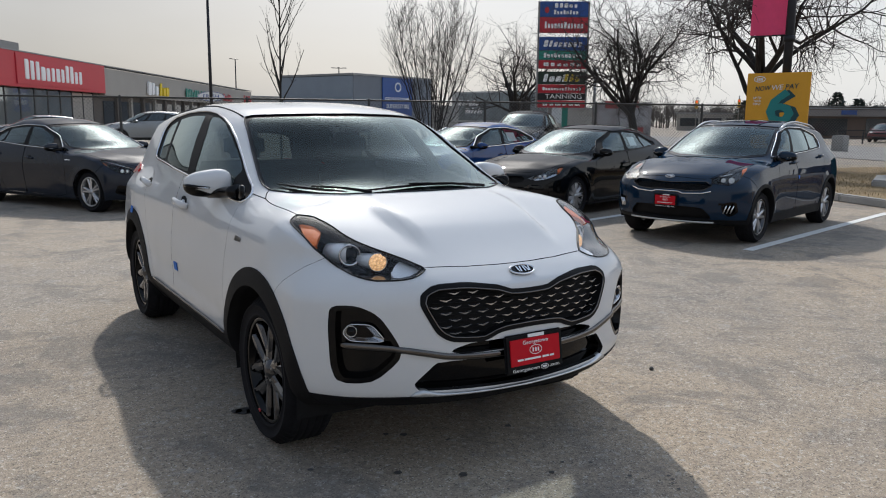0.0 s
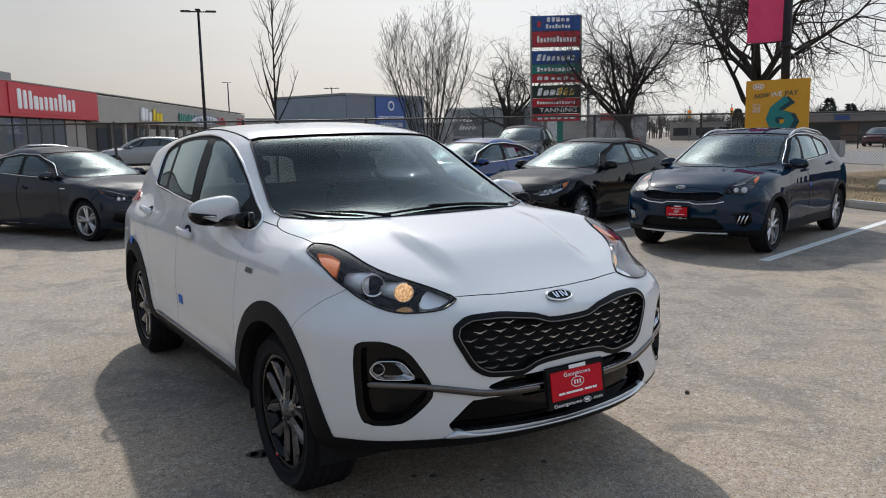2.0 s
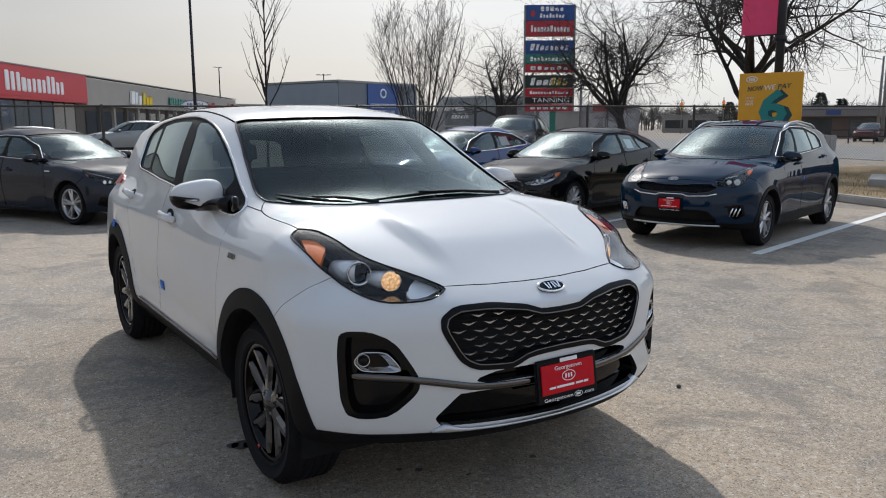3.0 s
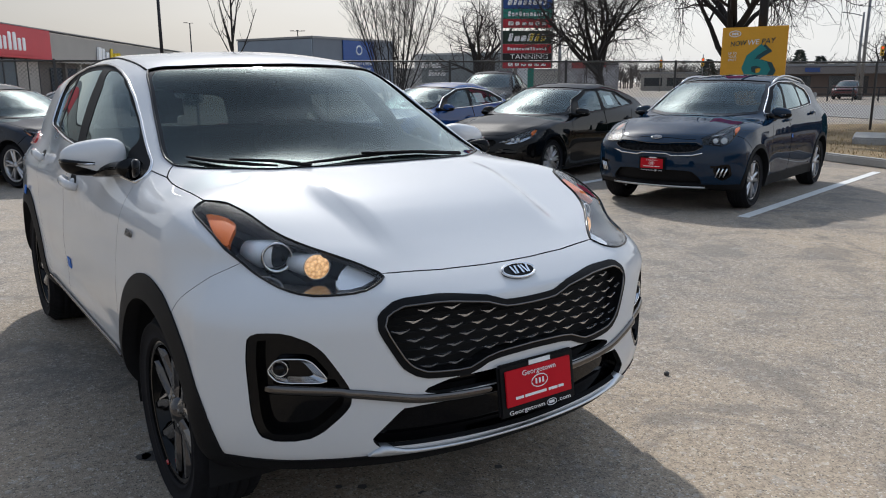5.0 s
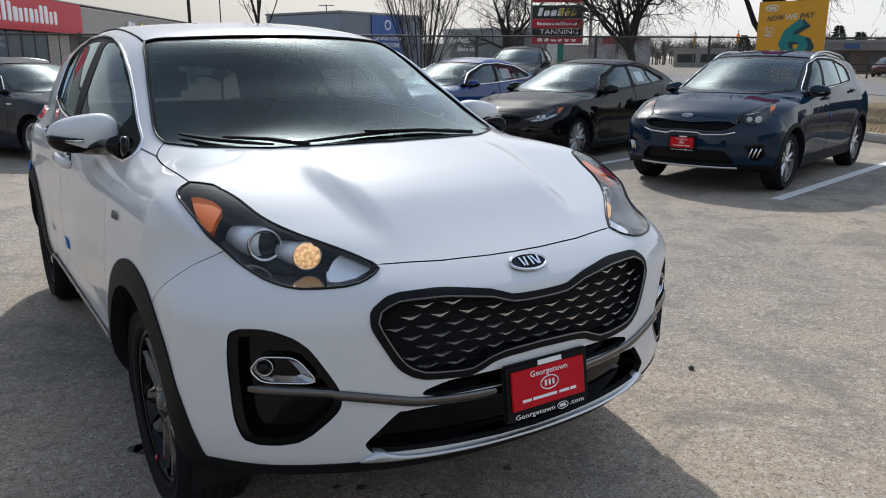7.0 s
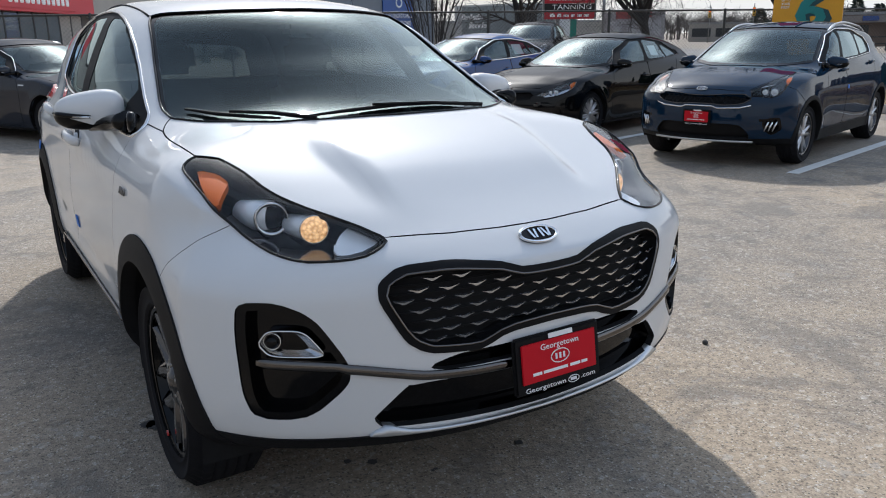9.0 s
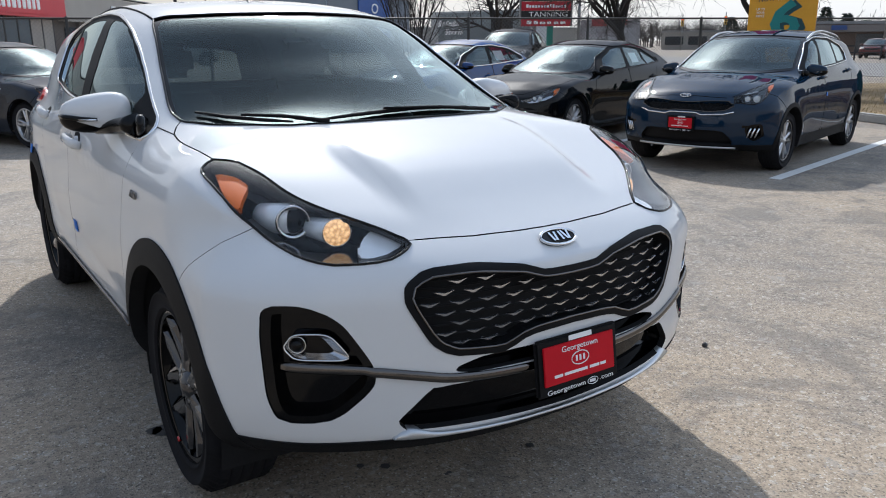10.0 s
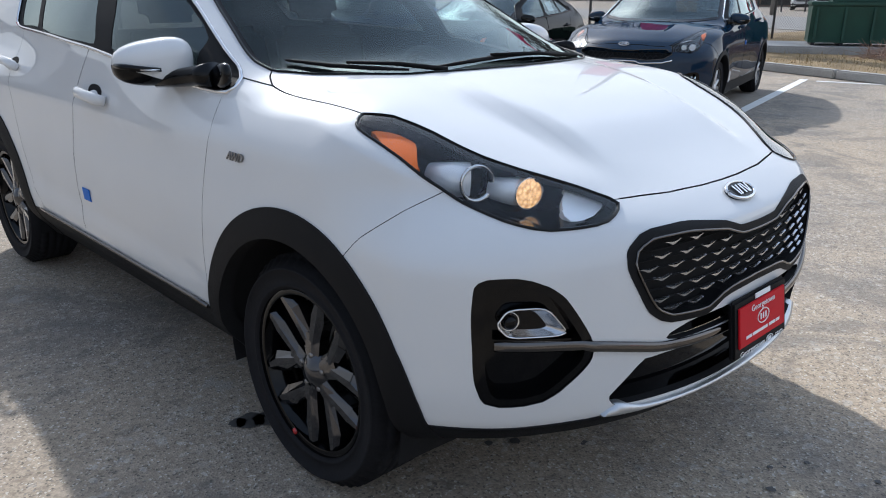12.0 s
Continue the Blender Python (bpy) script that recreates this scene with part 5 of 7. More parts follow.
    for r in range(9):
        z = 0.605 + 0.0275 * r
        run = []
        for k in range(-24, 25):
            x = k * 0.02
            if sdf(s["grille"], np.array([abs(x)]), np.array([z]))[0] < -0.012:
                h = pr.front(x, z)
                run.append(h[0] - h[1] * 0.040)
            elif len(run) > 3:
                part("grille_slat", bm_tube(run, 0.004, 5, flat=0.6), M["lining"], car, "", True)
                run = []
            else:
                run = []
        if len(run) > 3:
            part("grille_slat", bm_tube(run, 0.004, 5, flat=0.6), M["lining"], car, "", True)
    # bright strip across the bumper and the silver lip
    strip_z = [(0.0, 0.537), (0.2, 0.541), (0.38, 0.552), (0.48, 0.572), (0.58, 0.591), (0.70, 0.602), (0.775, 0.607), (0.9, 0.61)]
    pts = []
    for k in range(-39, 40):
        x = k * 0.02
        h = pr.front(x, float(lerp_table(strip_z, np.array([abs(x)]))[0]))
        pts.append(h[0] + h[1] * (0.004 if abs(x) < 0.6 else -0.006))
    part("bumper_strip", bm_tube(pts, 0.0135, 10, flat=0.55, up=(0, 1, 0)), M["dark_chrome"], car, "smoked chrome bumper strip", True)
    lip = bmesh.new()
    rows = []
    for k in range(-27, 28):
        x = k * 0.0197
        ax = np.array([abs(x)])
        hi = float(lerp_table([(0.0, 0.388), (0.3, 0.394), (0.42, 0.400), (0.495, 0.418), (0.53, 0.393)], ax)[0])
        lo = float(lerp_table([(0.0, 0.374), (0.3, 0.380), (0.5, 0.385), (0.53, 0.388)], ax)[0])
        h = pr.front(x, 0.40)
        y = h[0].y - 0.012
        rows.append([lip.verts.new(v) for v in ((x, y + 0.03, hi), (x, y + 0.004, hi - 0.003), (x, y - 0.004, lo + 0.006), (x, y + 0.004, lo), (x, y + 0.03, lo))])
    for u, v in zip(rows, rows[1:]):
        for i in range(4):
            lip.faces.new((u[i], u[i + 1], v[i + 1], v[i]))
    bmesh.ops.recalc_face_normals(lip, faces=lip.faces)
    part("bumper_lip", lip, M["satin"], car, "satin silver skid lip", True)
    oval_badge(car, pr.front(0.003, 0.865))
    h = pr.front(0.0, 0.54)
    plate(car, (Vector((0.003, min(h[0].y, -2.175), 0.532)), Vector((0, -1, 0))), tilt=-8)
    part("plate_mount", bm_box(0, -2.175, 0.54, 0.2, 0.05, 0.1, 0.01), M["plastic"], car)
    part("awd_badge", bm_text("AWD", 0.026, 0.005, seat_on(pr.side(-1.069, 0.927), lift=0.004), shear=0.25), M["steel"], car, "small chrome letters")
    for y, z in ((0.125, 0.598), (1.333, 0.822)):
        part("tape", bm_box(0, 0, 0, 0.07, 0.004, 0.05, 0.001, seat_on(pr.side(y, z), lift=0.003 if y < 1 else 0.012)), M["blue_tape"], car, "square of blue masking tape")
    for sign in (-1, 1):
        on = [pr.side(-0.84 + 0.1 * k, 0.412, sign) for k in range(17)]
        part("sill_strip", bm_tube([h[0] + h[1] * 0.008 for h in on if h], 0.007, 8), M["dark_chrome"], car, "smoked chrome strip above the sill", True)
    # wipers
    for pts, pivot in (([(-0.645, -0.955), (-0.57, -1.065), (-0.49, -1.170), (-0.41, -1.250)], (-0.30, -1.30)),
                       ([(-0.35, -1.272), (-0.15, -1.262), (0.05, -1.245), (0.32, -1.222)], (0.42, -1.235))):
        on = []
        for x, y in pts:
            h = pr.above(x, y)
            on.append(h[0] + h[1] * 0.008)
        part("wiper_blade", bm_tube([on[0], on[1], on[2], on[3]], [0.004, 0.007, 0.007, 0.004], 6), M["plastic"], car, "", True)
        h = pr.above(*pivot)
        mid = on[1].lerp(on[2], 0.4)
        up = Vector((0, -0.006, 0.012))
        part("wiper_arm", bm_tube([mid + up, mid.lerp(h[0], 0.5) + up * 1.3, h[0] + h[1] * 0.006], [0.005, 0.007, 0.009], 6), M["plastic"], car, "", True)
    for sign in (-1, 1):
        on = [pr.above(sign * x, y) for x, y in ((0.747, -1.035), (0.755, -0.98), (0.762, -0.927), (0.768, -0.89))]
        part("cowl_seam", bm_tube([q[0] + q[1] * 0.0002 for q in on], 0.0024, 5), M["lining"], car, "", True)
    part("sensor_housing", bm_box(0, -0.50, 1.455, 0.20, 0.13, 0.06, 0.02), M["lining"], car)
    for sign in (-1, 1):
        on = [pr.above(sign * (0.575 - 0.03 * max(0, y)), y) for y in [-0.22 + 0.1 * k for k in range(20)]]
        part("roof_seam", bm_tube([h[0] + h[1] * 0.001 for h in on if h], 0.005, 6), M["plastic"], car, "black roof seam", True)


hero_front()


# ---- the other parked cars ----
def spec(**k):
    """A car's tables: the crossover's, changed."""
    d = dict(HERO)
    for key in ("extras", "red_dot", "nuts", "ridges", "creases", "slot", "frit", "gap", "hood_gap", "lift", "frame_r", "grid", "lamp_depth", "screen_base", "hood_crown", "wrap", "tuck", "fade", "trim_top", "handle_size", "rim_band_mat", "screen_mat"):
        d.pop(key, None)
    d.update(k)
    return d


def lamp_eye(car, s, probe, z, mats=("chrome", "gloss")):
    """Two ring lamps, an amber corner and a bright strip inside each headlamp."""
    for sign in (-1, 1):
        for a, r in ((s["eye"][0], s["eye"][2]), (s["eye"][0] - s["eye"][2] * 2.3, s["eye"][2] * 0.8)):
            p, out = on_lamp(s, probe, a, s["eye"][1], sign, 0.03)
            fwd = (out * 0.5 + Vector((0, -1, 0))).normalized()
            part("lamp_ring", lathe_at([(r * 0.78, -0.02), (r, 0.0), (r * 1.05, 0.01), (r * 0.82, 0.006)], p, fwd, 20), M["chrome"], car, "", True)
            part("lamp_lens", lathe_at([(0.0, 0.008), (r * 0.5, 0.006), (r * 0.8, -0.006)], p, fwd, 20), M["lamp_silver"], car, "", True)
        a, _ = on_lamp(s, probe, s["strip"][0][0], s["strip"][0][1], sign, 0.012)
        b, _ = on_lamp(s, probe, s["strip"][1][0], s["strip"][1][1], sign, 0.012)
        part("lamp_strip", bm_tube([a, a.lerp(b, 0.5), b], 0.006, 6), M["chrome"], car, "", True)


def honeycomb(car, s, probe, zs, dx, half, label="chrome-edged grille mesh"):
    """Grille mesh: slanted bars that cross."""
    lo, hi = zs
    for k in range(-int(half / dx) - 3, int(half / dx) + 4):
        for lean in (-1, 1):
            run = []
            for t in range(7):
                z = lo + (hi - lo) * t / 6
                x = k * dx + lean * (z - lo) * 0.9
                if abs(x) < half and sdf(s["grille"], np.array([abs(x)]), np.array([z]))[0] < -0.012:
                    h = probe.front(x, z)
                    if h:
                        run.append(h[0] - h[1] * 0.015)
            if len(run) > 1:
                part("grille_bar", bm_tube(run, 0.0035, 4), M["gloss"], car)


def at_car(x, y, heading):
    return Matrix.Translation((x, y, 0)) @ pose(0, 0, 0, 0, 0, heading)


STALL = -74.4
NIRO = spec(
    paint=M["navy"], bowl=M["gloss"], fine=0.62, gap=0.004, ends=(-2.18, 2.14), bottom=0.22,
    nose=[(0.2, -2.06), (0.35, -2.16), (0.5, -2.18), (0.65, -2.17), (0.78, -2.13), (0.86, -2.07), (1.1, -2.0)],
    tail=[(0.2, 2.02), (0.4, 2.13), (0.8, 2.12), (1.0, 2.07), (1.3, 1.93), (1.6, 1.8)],
    top=[(-2.25, 0.76), (-2.12, 0.80), (-2.0, 0.865), (-1.7, 0.945), (-1.35, 1.005), (-1.15, 1.04), (-0.85, 1.20), (-0.3, 1.45), (0.0, 1.51), (0.4, 1.53), (1.0, 1.51), (1.5, 1.45), (1.8, 1.38), (1.95, 1.32), (2.2, 1.2)],
    crown=0.035, screen=(0.32, -1.35, -0.95), tuck=(0.10, 0.68, 0.9),
    width=[(0.2, 0.86), (0.36, 0.885), (0.5, 0.90), (0.75, 0.90), (0.92, 0.875), (1.05, 0.845), (1.2, 0.78), (1.4, 0.665), (1.55, 0.58)],
    nose_plan=(0.34, 2.5), ridges=[(0.015, 0.42, 0.5, -1.95, -1.1)], creases=[(-0.01, (0.45, 0.5), -0.95, 0.95, 0.1), (0.006, (0.86, 0.93), -1.0, 2.0, 0.03)],
    axles=(-1.35, 1.35), wheel=(0.322, 0.222, 0.205, 0.865), arch=0.375, clad=0.045, sill=0.34, sill_front=-0.02,
    window=rounded([(-0.77, 1.054), (-0.2, 1.078), (1.246, 1.130), (1.30, 1.20), (1.214, 1.326), (0.66, 1.42), (0.108, 1.433), (-0.208, 1.364)], 0.1),
    panes=[rounded([(-0.66, 1.077), (-0.25, 1.098), (0.02, 1.408), (-0.18, 1.345)], 0.08),
           rounded([(-0.16, 1.10), (0.58, 1.125), (0.69, 1.388), (0.10, 1.414)], 0.06), rounded([(0.66, 1.13), (1.20, 1.152), (1.17, 1.308), (0.77, 1.378)], 0.08)],
    pane_mats=[M["glass"], M["dark_glass"], M["dark_glass"]],
    screen_glass=[(-0.1, 1.03), (0.45, 1.035), (0.67, 1.06), (0.70, 1.09), (0.60, 1.38), (0.57, 1.43), (0.3, 1.452), (-0.1, 1.458)],
    screen_y=(-1.22, 0.3), rear_glass=rounded([(-0.1, 1.05), (0.55, 1.07), (0.5, 1.3), (-0.1, 1.32)], 0.15), rear_y=1.7,
    lamp_line=((0.50, -2.02), (0.78, -1.55)),
    lamp=rounded([(0.0, 0.80), (0.02, 0.752), (0.13, 0.745), (0.237, 0.766), (0.363, 0.836), (0.60, 0.965), (0.42, 0.93), (0.269, 0.89), (0.1, 0.838)], 0.22),
    grille=rounded([(-0.1, 0.768), (0.1, 0.768), (0.28, 0.783), (0.44, 0.783), (0.53, 0.745), (0.515, 0.715), (0.43, 0.668), (0.2, 0.652), (0.13, 0.668), (-0.1, 0.668)], 0.25),
    fog=rounded([(0.62, 0.53), (0.78, 0.55), (0.80, 0.42), (0.72, 0.36), (0.66, 0.39)], 0.2),
    intake=rounded([(-0.1, 0.47), (0.42, 0.47), (0.50, 0.40), (0.54, 0.315), (-0.1, 0.305)], 0.15), intake_mat=M["plastic"],
    hood=[(-0.1, -2.07), (0.3, -2.05), (0.46, -2.0), (0.52, -1.88), (0.575, -1.75), (0.63, -1.6), (0.68, -1.44), (0.735, -1.36), (0.77, -1.2), (0.76, -0.98), (0.7, -0.93), (0.4, -1.15), (-0.1, -1.2)], hood_low=0.7,
    bumper=[(-1.55, 0.1), (-1.56, 0.68), (-1.70, 0.83), (-1.8, 0.95), (-1.8, 1.4), (-2.7, 1.4), (-2.7, 0.1)],
    door_front=rounded([(-0.83, 0.35), (-0.85, 0.75), (-0.78, 1.06), (-0.19, 1.09), (-0.10, 0.8), (-0.12, 0.35)], 0.1),
    door_rear=rounded([(-0.11, 0.35), (-0.09, 0.8), (-0.18, 1.09), (1.2, 1.13), (1.06, 0.9), (0.88, 0.6), (0.8, 0.35)], 0.12),
    mirror=(0.895, -0.58, 1.06), mirror_size=0.92, handles=[(-0.24, 0.965), (0.95, 1.01)], rim_mats=(M["alloy"], M["dark_alloy"]), rim=(5, True, 0.22, 0.02),
    cabin=(-0.5, 0.5, 0.37), eye=(0.24, 0.818, 0.038), strip=((0.02, 0.825), (0.30, 0.875)), clad_mat=M["plastic"], rim_band_mat=M["navy"], grille_rim=0.008, frame_r=0.004,
    extras={"amber": ("lamp", rounded([(0.46, 0.922), (0.56, 0.948), (0.48, 0.900), (0.42, 0.872)], 0.2)), "tail": ("side", rounded([(1.85, 0.93), (2.3, 0.9), (2.3, 1.0), (1.9, 1.01)], 0.1))},
)
niro, niro_at, niro_skin, niro_picks = build_car(NIRO, "navy_crossover", "dark navy blue crossover with roof rails parked by a white line", at_car(7.57, 2.515, STALL), "row of parked cars")
lamp_eye(niro, NIRO, niro_at, 0.79)
honeycomb(niro, NIRO, niro_at, (0.655, 0.785), 0.06, 0.52)
_g = [(-0.52, 0.665), (-0.42, 0.640), (-0.2, 0.630), (-0.145, 0.650), (0.145, 0.650), (0.2, 0.630), (0.42, 0.640), (0.52, 0.665)]
_g = [niro_at.front(_x, _z) for _x, _z in _g]
part("grille_strip", bm_tube([h[0] + h[1] * 0.006 for h in _g], 0.009, 8), M["chrome"], niro, "bright chrome strip under the grille", True)
niro_skin.meshes("amber_reflector", niro_picks["amber"], M["amber"], niro, -0.012, 0.02, "amber side reflector")
niro_skin.meshes("tail_lamp", niro_picks["tail"], M["tail"], niro, 0.002, 0.03, "red tail lamp")
oval_badge(niro, niro_at.front(-0.02, 0.818), 0.115, 0.056)
_h = niro_at.front(0.0, 0.53)
plate(niro, (_h[0], Vector((0, -1, 0))), 0.31, 0.165)
for _s in (-1, 1):
    for _k in range(3):
        _a, _b = niro_at.front(_s * (0.655 + 0.035 * _k), 0.40), niro_at.front(_s * (0.69 + 0.035 * _k), 0.50)
        part("fog_blade", bm_tube([_a[0] - _a[1] * 0.008, _b[0] - _b[1] * 0.008], 0.011, 6), M["chrome"], niro, "bright slanted fog lamp blade", True)
    _r = [niro_at.above(_s * (0.60 - 0.02 * max(0, y)), y) for y in [-0.1 + 0.13 * k for k in range(13)]]
    _pts = [h[0] + Vector((0, 0, 0.038 * min(1, min(i, 12 - i) / 1.5))) for i, h in enumerate(_r)]
    part("roof_rail", bm_tube(_pts, 0.014, 8), M["satin"], niro, "silver roof rail", True)
_l = [niro_at.front(x * 0.05, 0.285 + 0.0 * x) for x in range(-11, 12)]
part("bumper_lip", bm_tube([h[0] + h[1] * 0.004 for h in _l], 0.014, 8, flat=0.6, up=(0, 1, 0)), M["satin"], niro, "satin silver skid lip", True)
part("tape", bm_box(0, 0, 0, 0.05, 0.004, 0.045, 0.001, seat_on(niro_at.side(-0.074, 0.768, 1), lift=0.003)), M["blue_tape"], niro, "square of blue masking tape")

LOW = dict(
    fine=0.55, gap=0.004, ends=(-2.24, 2.2), bottom=0.17,
    nose=[(0.15, -2.12), (0.3, -2.22), (0.45, -2.24), (0.6, -2.22), (0.7, -2.17), (0.78, -2.10), (1.0, -2.0)],
    tail=[(0.2, 2.1), (0.4, 2.2), (0.8, 2.16), (1.0, 2.08), (1.2, 1.9), (1.5, 1.6)],
    top=[(-2.3, 0.66), (-2.16, 0.70), (-2.0, 0.765), (-1.7, 0.845), (-1.3, 0.91), (-1.05, 0.95), (-0.75, 1.10), (-0.15, 1.345), (0.2, 1.415), (0.55, 1.425), (1.0, 1.385), (1.5, 1.28), (1.9, 1.14), (2.1, 1.04), (2.3, 0.96)],
    crown=0.035, screen=(0.32, -1.25, -0.85), tuck=(0.10, 0.62, 0.8),
    width=[(0.15, 0.85), (0.3, 0.88), (0.45, 0.898), (0.68, 0.898), (0.84, 0.875), (0.96, 0.845), (1.1, 0.775), (1.3, 0.66), (1.45, 0.56)],
    nose_plan=(0.36, 2.5), ridges=[(0.014, 0.42, 0.5, -1.95, -1.05)], creases=[(-0.012, (0.36, 0.42), -0.95, 0.95, 0.1), (0.008, (0.76, 0.84), -1.2, 2.1, 0.03)],
    axles=(-1.35, 1.35), wheel=(0.318, 0.225, 0.205, 0.865), arch=0.36, clad=0.0, sill=0.2, sill_front=0.0,
    window=rounded([(-0.7, 0.955), (0.2, 0.99), (1.35, 1.06), (1.42, 1.11), (1.0, 1.275), (0.45, 1.335), (0.05, 1.315), (-0.35, 1.17)], 0.12),
    panes=[rounded([(-0.52, 0.985), (0.2, 1.012), (0.25, 1.305), (0.06, 1.29), (-0.3, 1.155)], 0.1),
           rounded([(0.3, 1.018), (0.92, 1.05), (0.84, 1.275), (0.34, 1.31)], 0.08), rounded([(0.98, 1.055), (1.3, 1.075), (1.28, 1.12), (0.92, 1.25)], 0.1)],
    screen_glass=[(-0.1, 0.935), (0.45, 0.94), (0.67, 0.965), (0.70, 0.995), (0.60, 1.28), (0.57, 1.325), (0.3, 1.35), (-0.1, 1.356)],
    screen_y=(-1.12, 0.4), rear_glass=rounded([(-0.1, 1.05), (0.5, 1.06), (0.45, 1.25), (-0.1, 1.28)], 0.15), rear_y=1.3,
    lamp_line=((0.47, -2.08), (0.80, -1.6)),
    lamp=rounded([(0.0, 0.66), (0.03, 0.615), (0.18, 0.61), (0.35, 0.67), (0.52, 0.77), (0.60, 0.83), (0.46, 0.81), (0.2, 0.735)], 0.22),
    grille=rounded([(-0.1, 0.635), (0.12, 0.635), (0.22, 0.655), (0.42, 0.655), (0.46, 0.62), (0.40, 0.555), (0.24, 0.535), (0.12, 0.548), (-0.1, 0.548)], 0.25),
    fog=rounded([(0.62, 0.42), (0.78, 0.45), (0.80, 0.32), (0.66, 0.27)], 0.2),
    intake=rounded([(-0.1, 0.45), (0.40, 0.45), (0.50, 0.33), (0.5, 0.25), (-0.1, 0.24)], 0.15), intake_mat=M["plastic"],
    hood=[(-0.1, -2.13), (0.3, -2.10), (0.46, -2.04), (0.55, -1.92), (0.66, -1.74), (0.76, -1.55), (0.78, -1.2), (0.76, -0.9), (0.7, -0.85), (0.4, -1.07), (-0.1, -1.12)], hood_low=0.6,
    bumper=[(-1.55, 0.1), (-1.56, 0.58), (-1.70, 0.72), (-1.8, 0.85), (-1.8, 1.4), (-2.7, 1.4), (-2.7, 0.1)],
    door_front=rounded([(-0.83, 0.22), (-0.85, 0.7), (-0.76, 0.96), (0.22, 1.0), (0.26, 0.7), (0.22, 0.22)], 0.1),
    door_rear=rounded([(0.23, 0.22), (0.27, 0.7), (0.23, 1.0), (1.25, 1.06), (1.1, 0.8), (0.9, 0.5), (0.82, 0.22)], 0.12),
    mirror=(0.88, -0.52, 0.985), mirror_size=0.88, handles=[(0.08, 0.80), (1.0, 0.85)], rim=(5, True, 0.2, 0.018),
    cabin=(-0.42, 0.42, 0.36), eye=(0.22, 0.675, 0.03), strip=((0.1, 0.70), (0.5, 0.80)), grille_rim=0.01, frame_r=0.004, rim_band_mat=M["gloss"],
)
FORTE = spec(**{**LOW, "lamp": rounded([(-0.05, 0.622), (0.1, 0.67), (0.268, 0.728), (0.45, 0.772), (0.56, 0.79), (0.46, 0.70), (0.335, 0.65), (0.2, 0.605), (0.036, 0.582)], 0.2), "bowl": M["fog_reflector"], "paint": M["black_paint"], "pane_mats": [M["glass"], M["glass"], M["dark_glass"]], "rim_mats": (M["alloy"], M["dark_alloy"]), "rim": (10, True, 0.1, 0.010),
                "extras": {"amber": ("lamp", rounded([(0.44, 0.755), (0.58, 0.82), (0.52, 0.765), (0.44, 0.715)], 0.2))}, "frame_mat": M["gloss"], "window_trim": M["gloss"]})
forte, forte_at, forte_skin, forte_picks = build_car(FORTE, "black_hatchback", "gloss black hatchback parked between two cars", at_car(7.28, 5.58, STALL), "row of parked cars")
lamp_eye(forte, FORTE, forte_at, 0.675)
forte_skin.meshes("amber_reflector", forte_picks["amber"], M["amber"], forte, -0.012, 0.02, "amber side reflector")
part("window_sticker", bm_box(0, 0, 0, 0.26, 0.003, 0.17, 0, seat_on(forte_at.side(0.6, 1.15, 1), lift=-0.012)), M["paper"], forte, "white price sheet in the rear window")

SEDAN_TOP = [(-2.3, 0.67), (-2.16, 0.71), (-2.0, 0.78), (-1.7, 0.86), (-1.3, 0.925), (-1.05, 0.965), (-0.75, 1.11), (-0.15, 1.36), (0.2, 1.43), (0.55, 1.44), (0.95, 1.39), (1.3, 1.26), (1.65, 1.10), (1.85, 1.06), (2.1, 1.035), (2.3, 0.99)]
SEDAN = dict(top=SEDAN_TOP, ends=(-2.28, 2.42), tail=[(0.2, 2.3), (0.4, 2.4), (0.8, 2.4), (1.0, 2.33), (1.2, 2.2), (1.5, 2.0)],
             rear_glass=rounded([(-0.1, 1.14), (0.52, 1.15), (0.47, 1.33), (-0.1, 1.37)], 0.15), rear_y=1.0,
             panes=[rounded([(-0.52, 0.985), (0.2, 1.012), (0.25, 1.305), (0.06, 1.29), (-0.3, 1.155)], 0.1), rounded([(0.3, 1.018), (0.95, 1.05), (0.9, 1.265), (0.34, 1.31)], 0.08), rounded([(1.0, 1.055), (1.25, 1.075), (1.2, 1.13), (0.97, 1.23)], 0.1)])
BLUE = spec(**{**LOW, **SEDAN, "paint": M["blue"], "pane_mats": [M["glass"]] * 3, "rim_mats": (M["alloy"], M["dark_alloy"]), "trim_r": 0.011})
blue, blue_at, _sk, _pk = build_car(BLUE, "blue_sedan", "bright blue sedan with chrome window trim, parked in the row", at_car(6.99, 8.65, STALL), "row of parked cars")
lamp_eye(blue, BLUE, blue_at, 0.675)
part("window_sticker", bm_box(0, 0, 0, 0.3, 0.003, 0.2, 0, seat_on(blue_at.side(0.6, 1.15, 1), lift=-0.012)), M["paper"], blue, "white price sheet in the rear window")

GREY = spec(**{**LOW, **SEDAN, "paint": M["graphite"], "pane_mats": [M["glass"], M["glass"], M["dark_glass"]], "rim_mats": (M["alloy"], M["alloy"]), "rim": (5, True, 0.16, 0.018), "axles": (-1.4, 1.4), "fine": 0.62,
               "extras": {"amber": ("lamp", rounded([(0.46, 0.755), (0.60, 0.82), (0.52, 0.765), (0.44, 0.70)], 0.2))}})
grey, grey_at, grey_skin, grey_picks = build_car(GREY, "graphite_sedan", "dusty dark graphite sedan with silver alloy wheels on asphalt", at_car(-0.09, 10.06, 27.4))
lamp_eye(grey, GREY, grey_at, 0.675)
grey_skin.meshes("amber_reflector", grey_picks["amber"], M["amber"], grey, -0.012, 0.02, "amber side reflector")
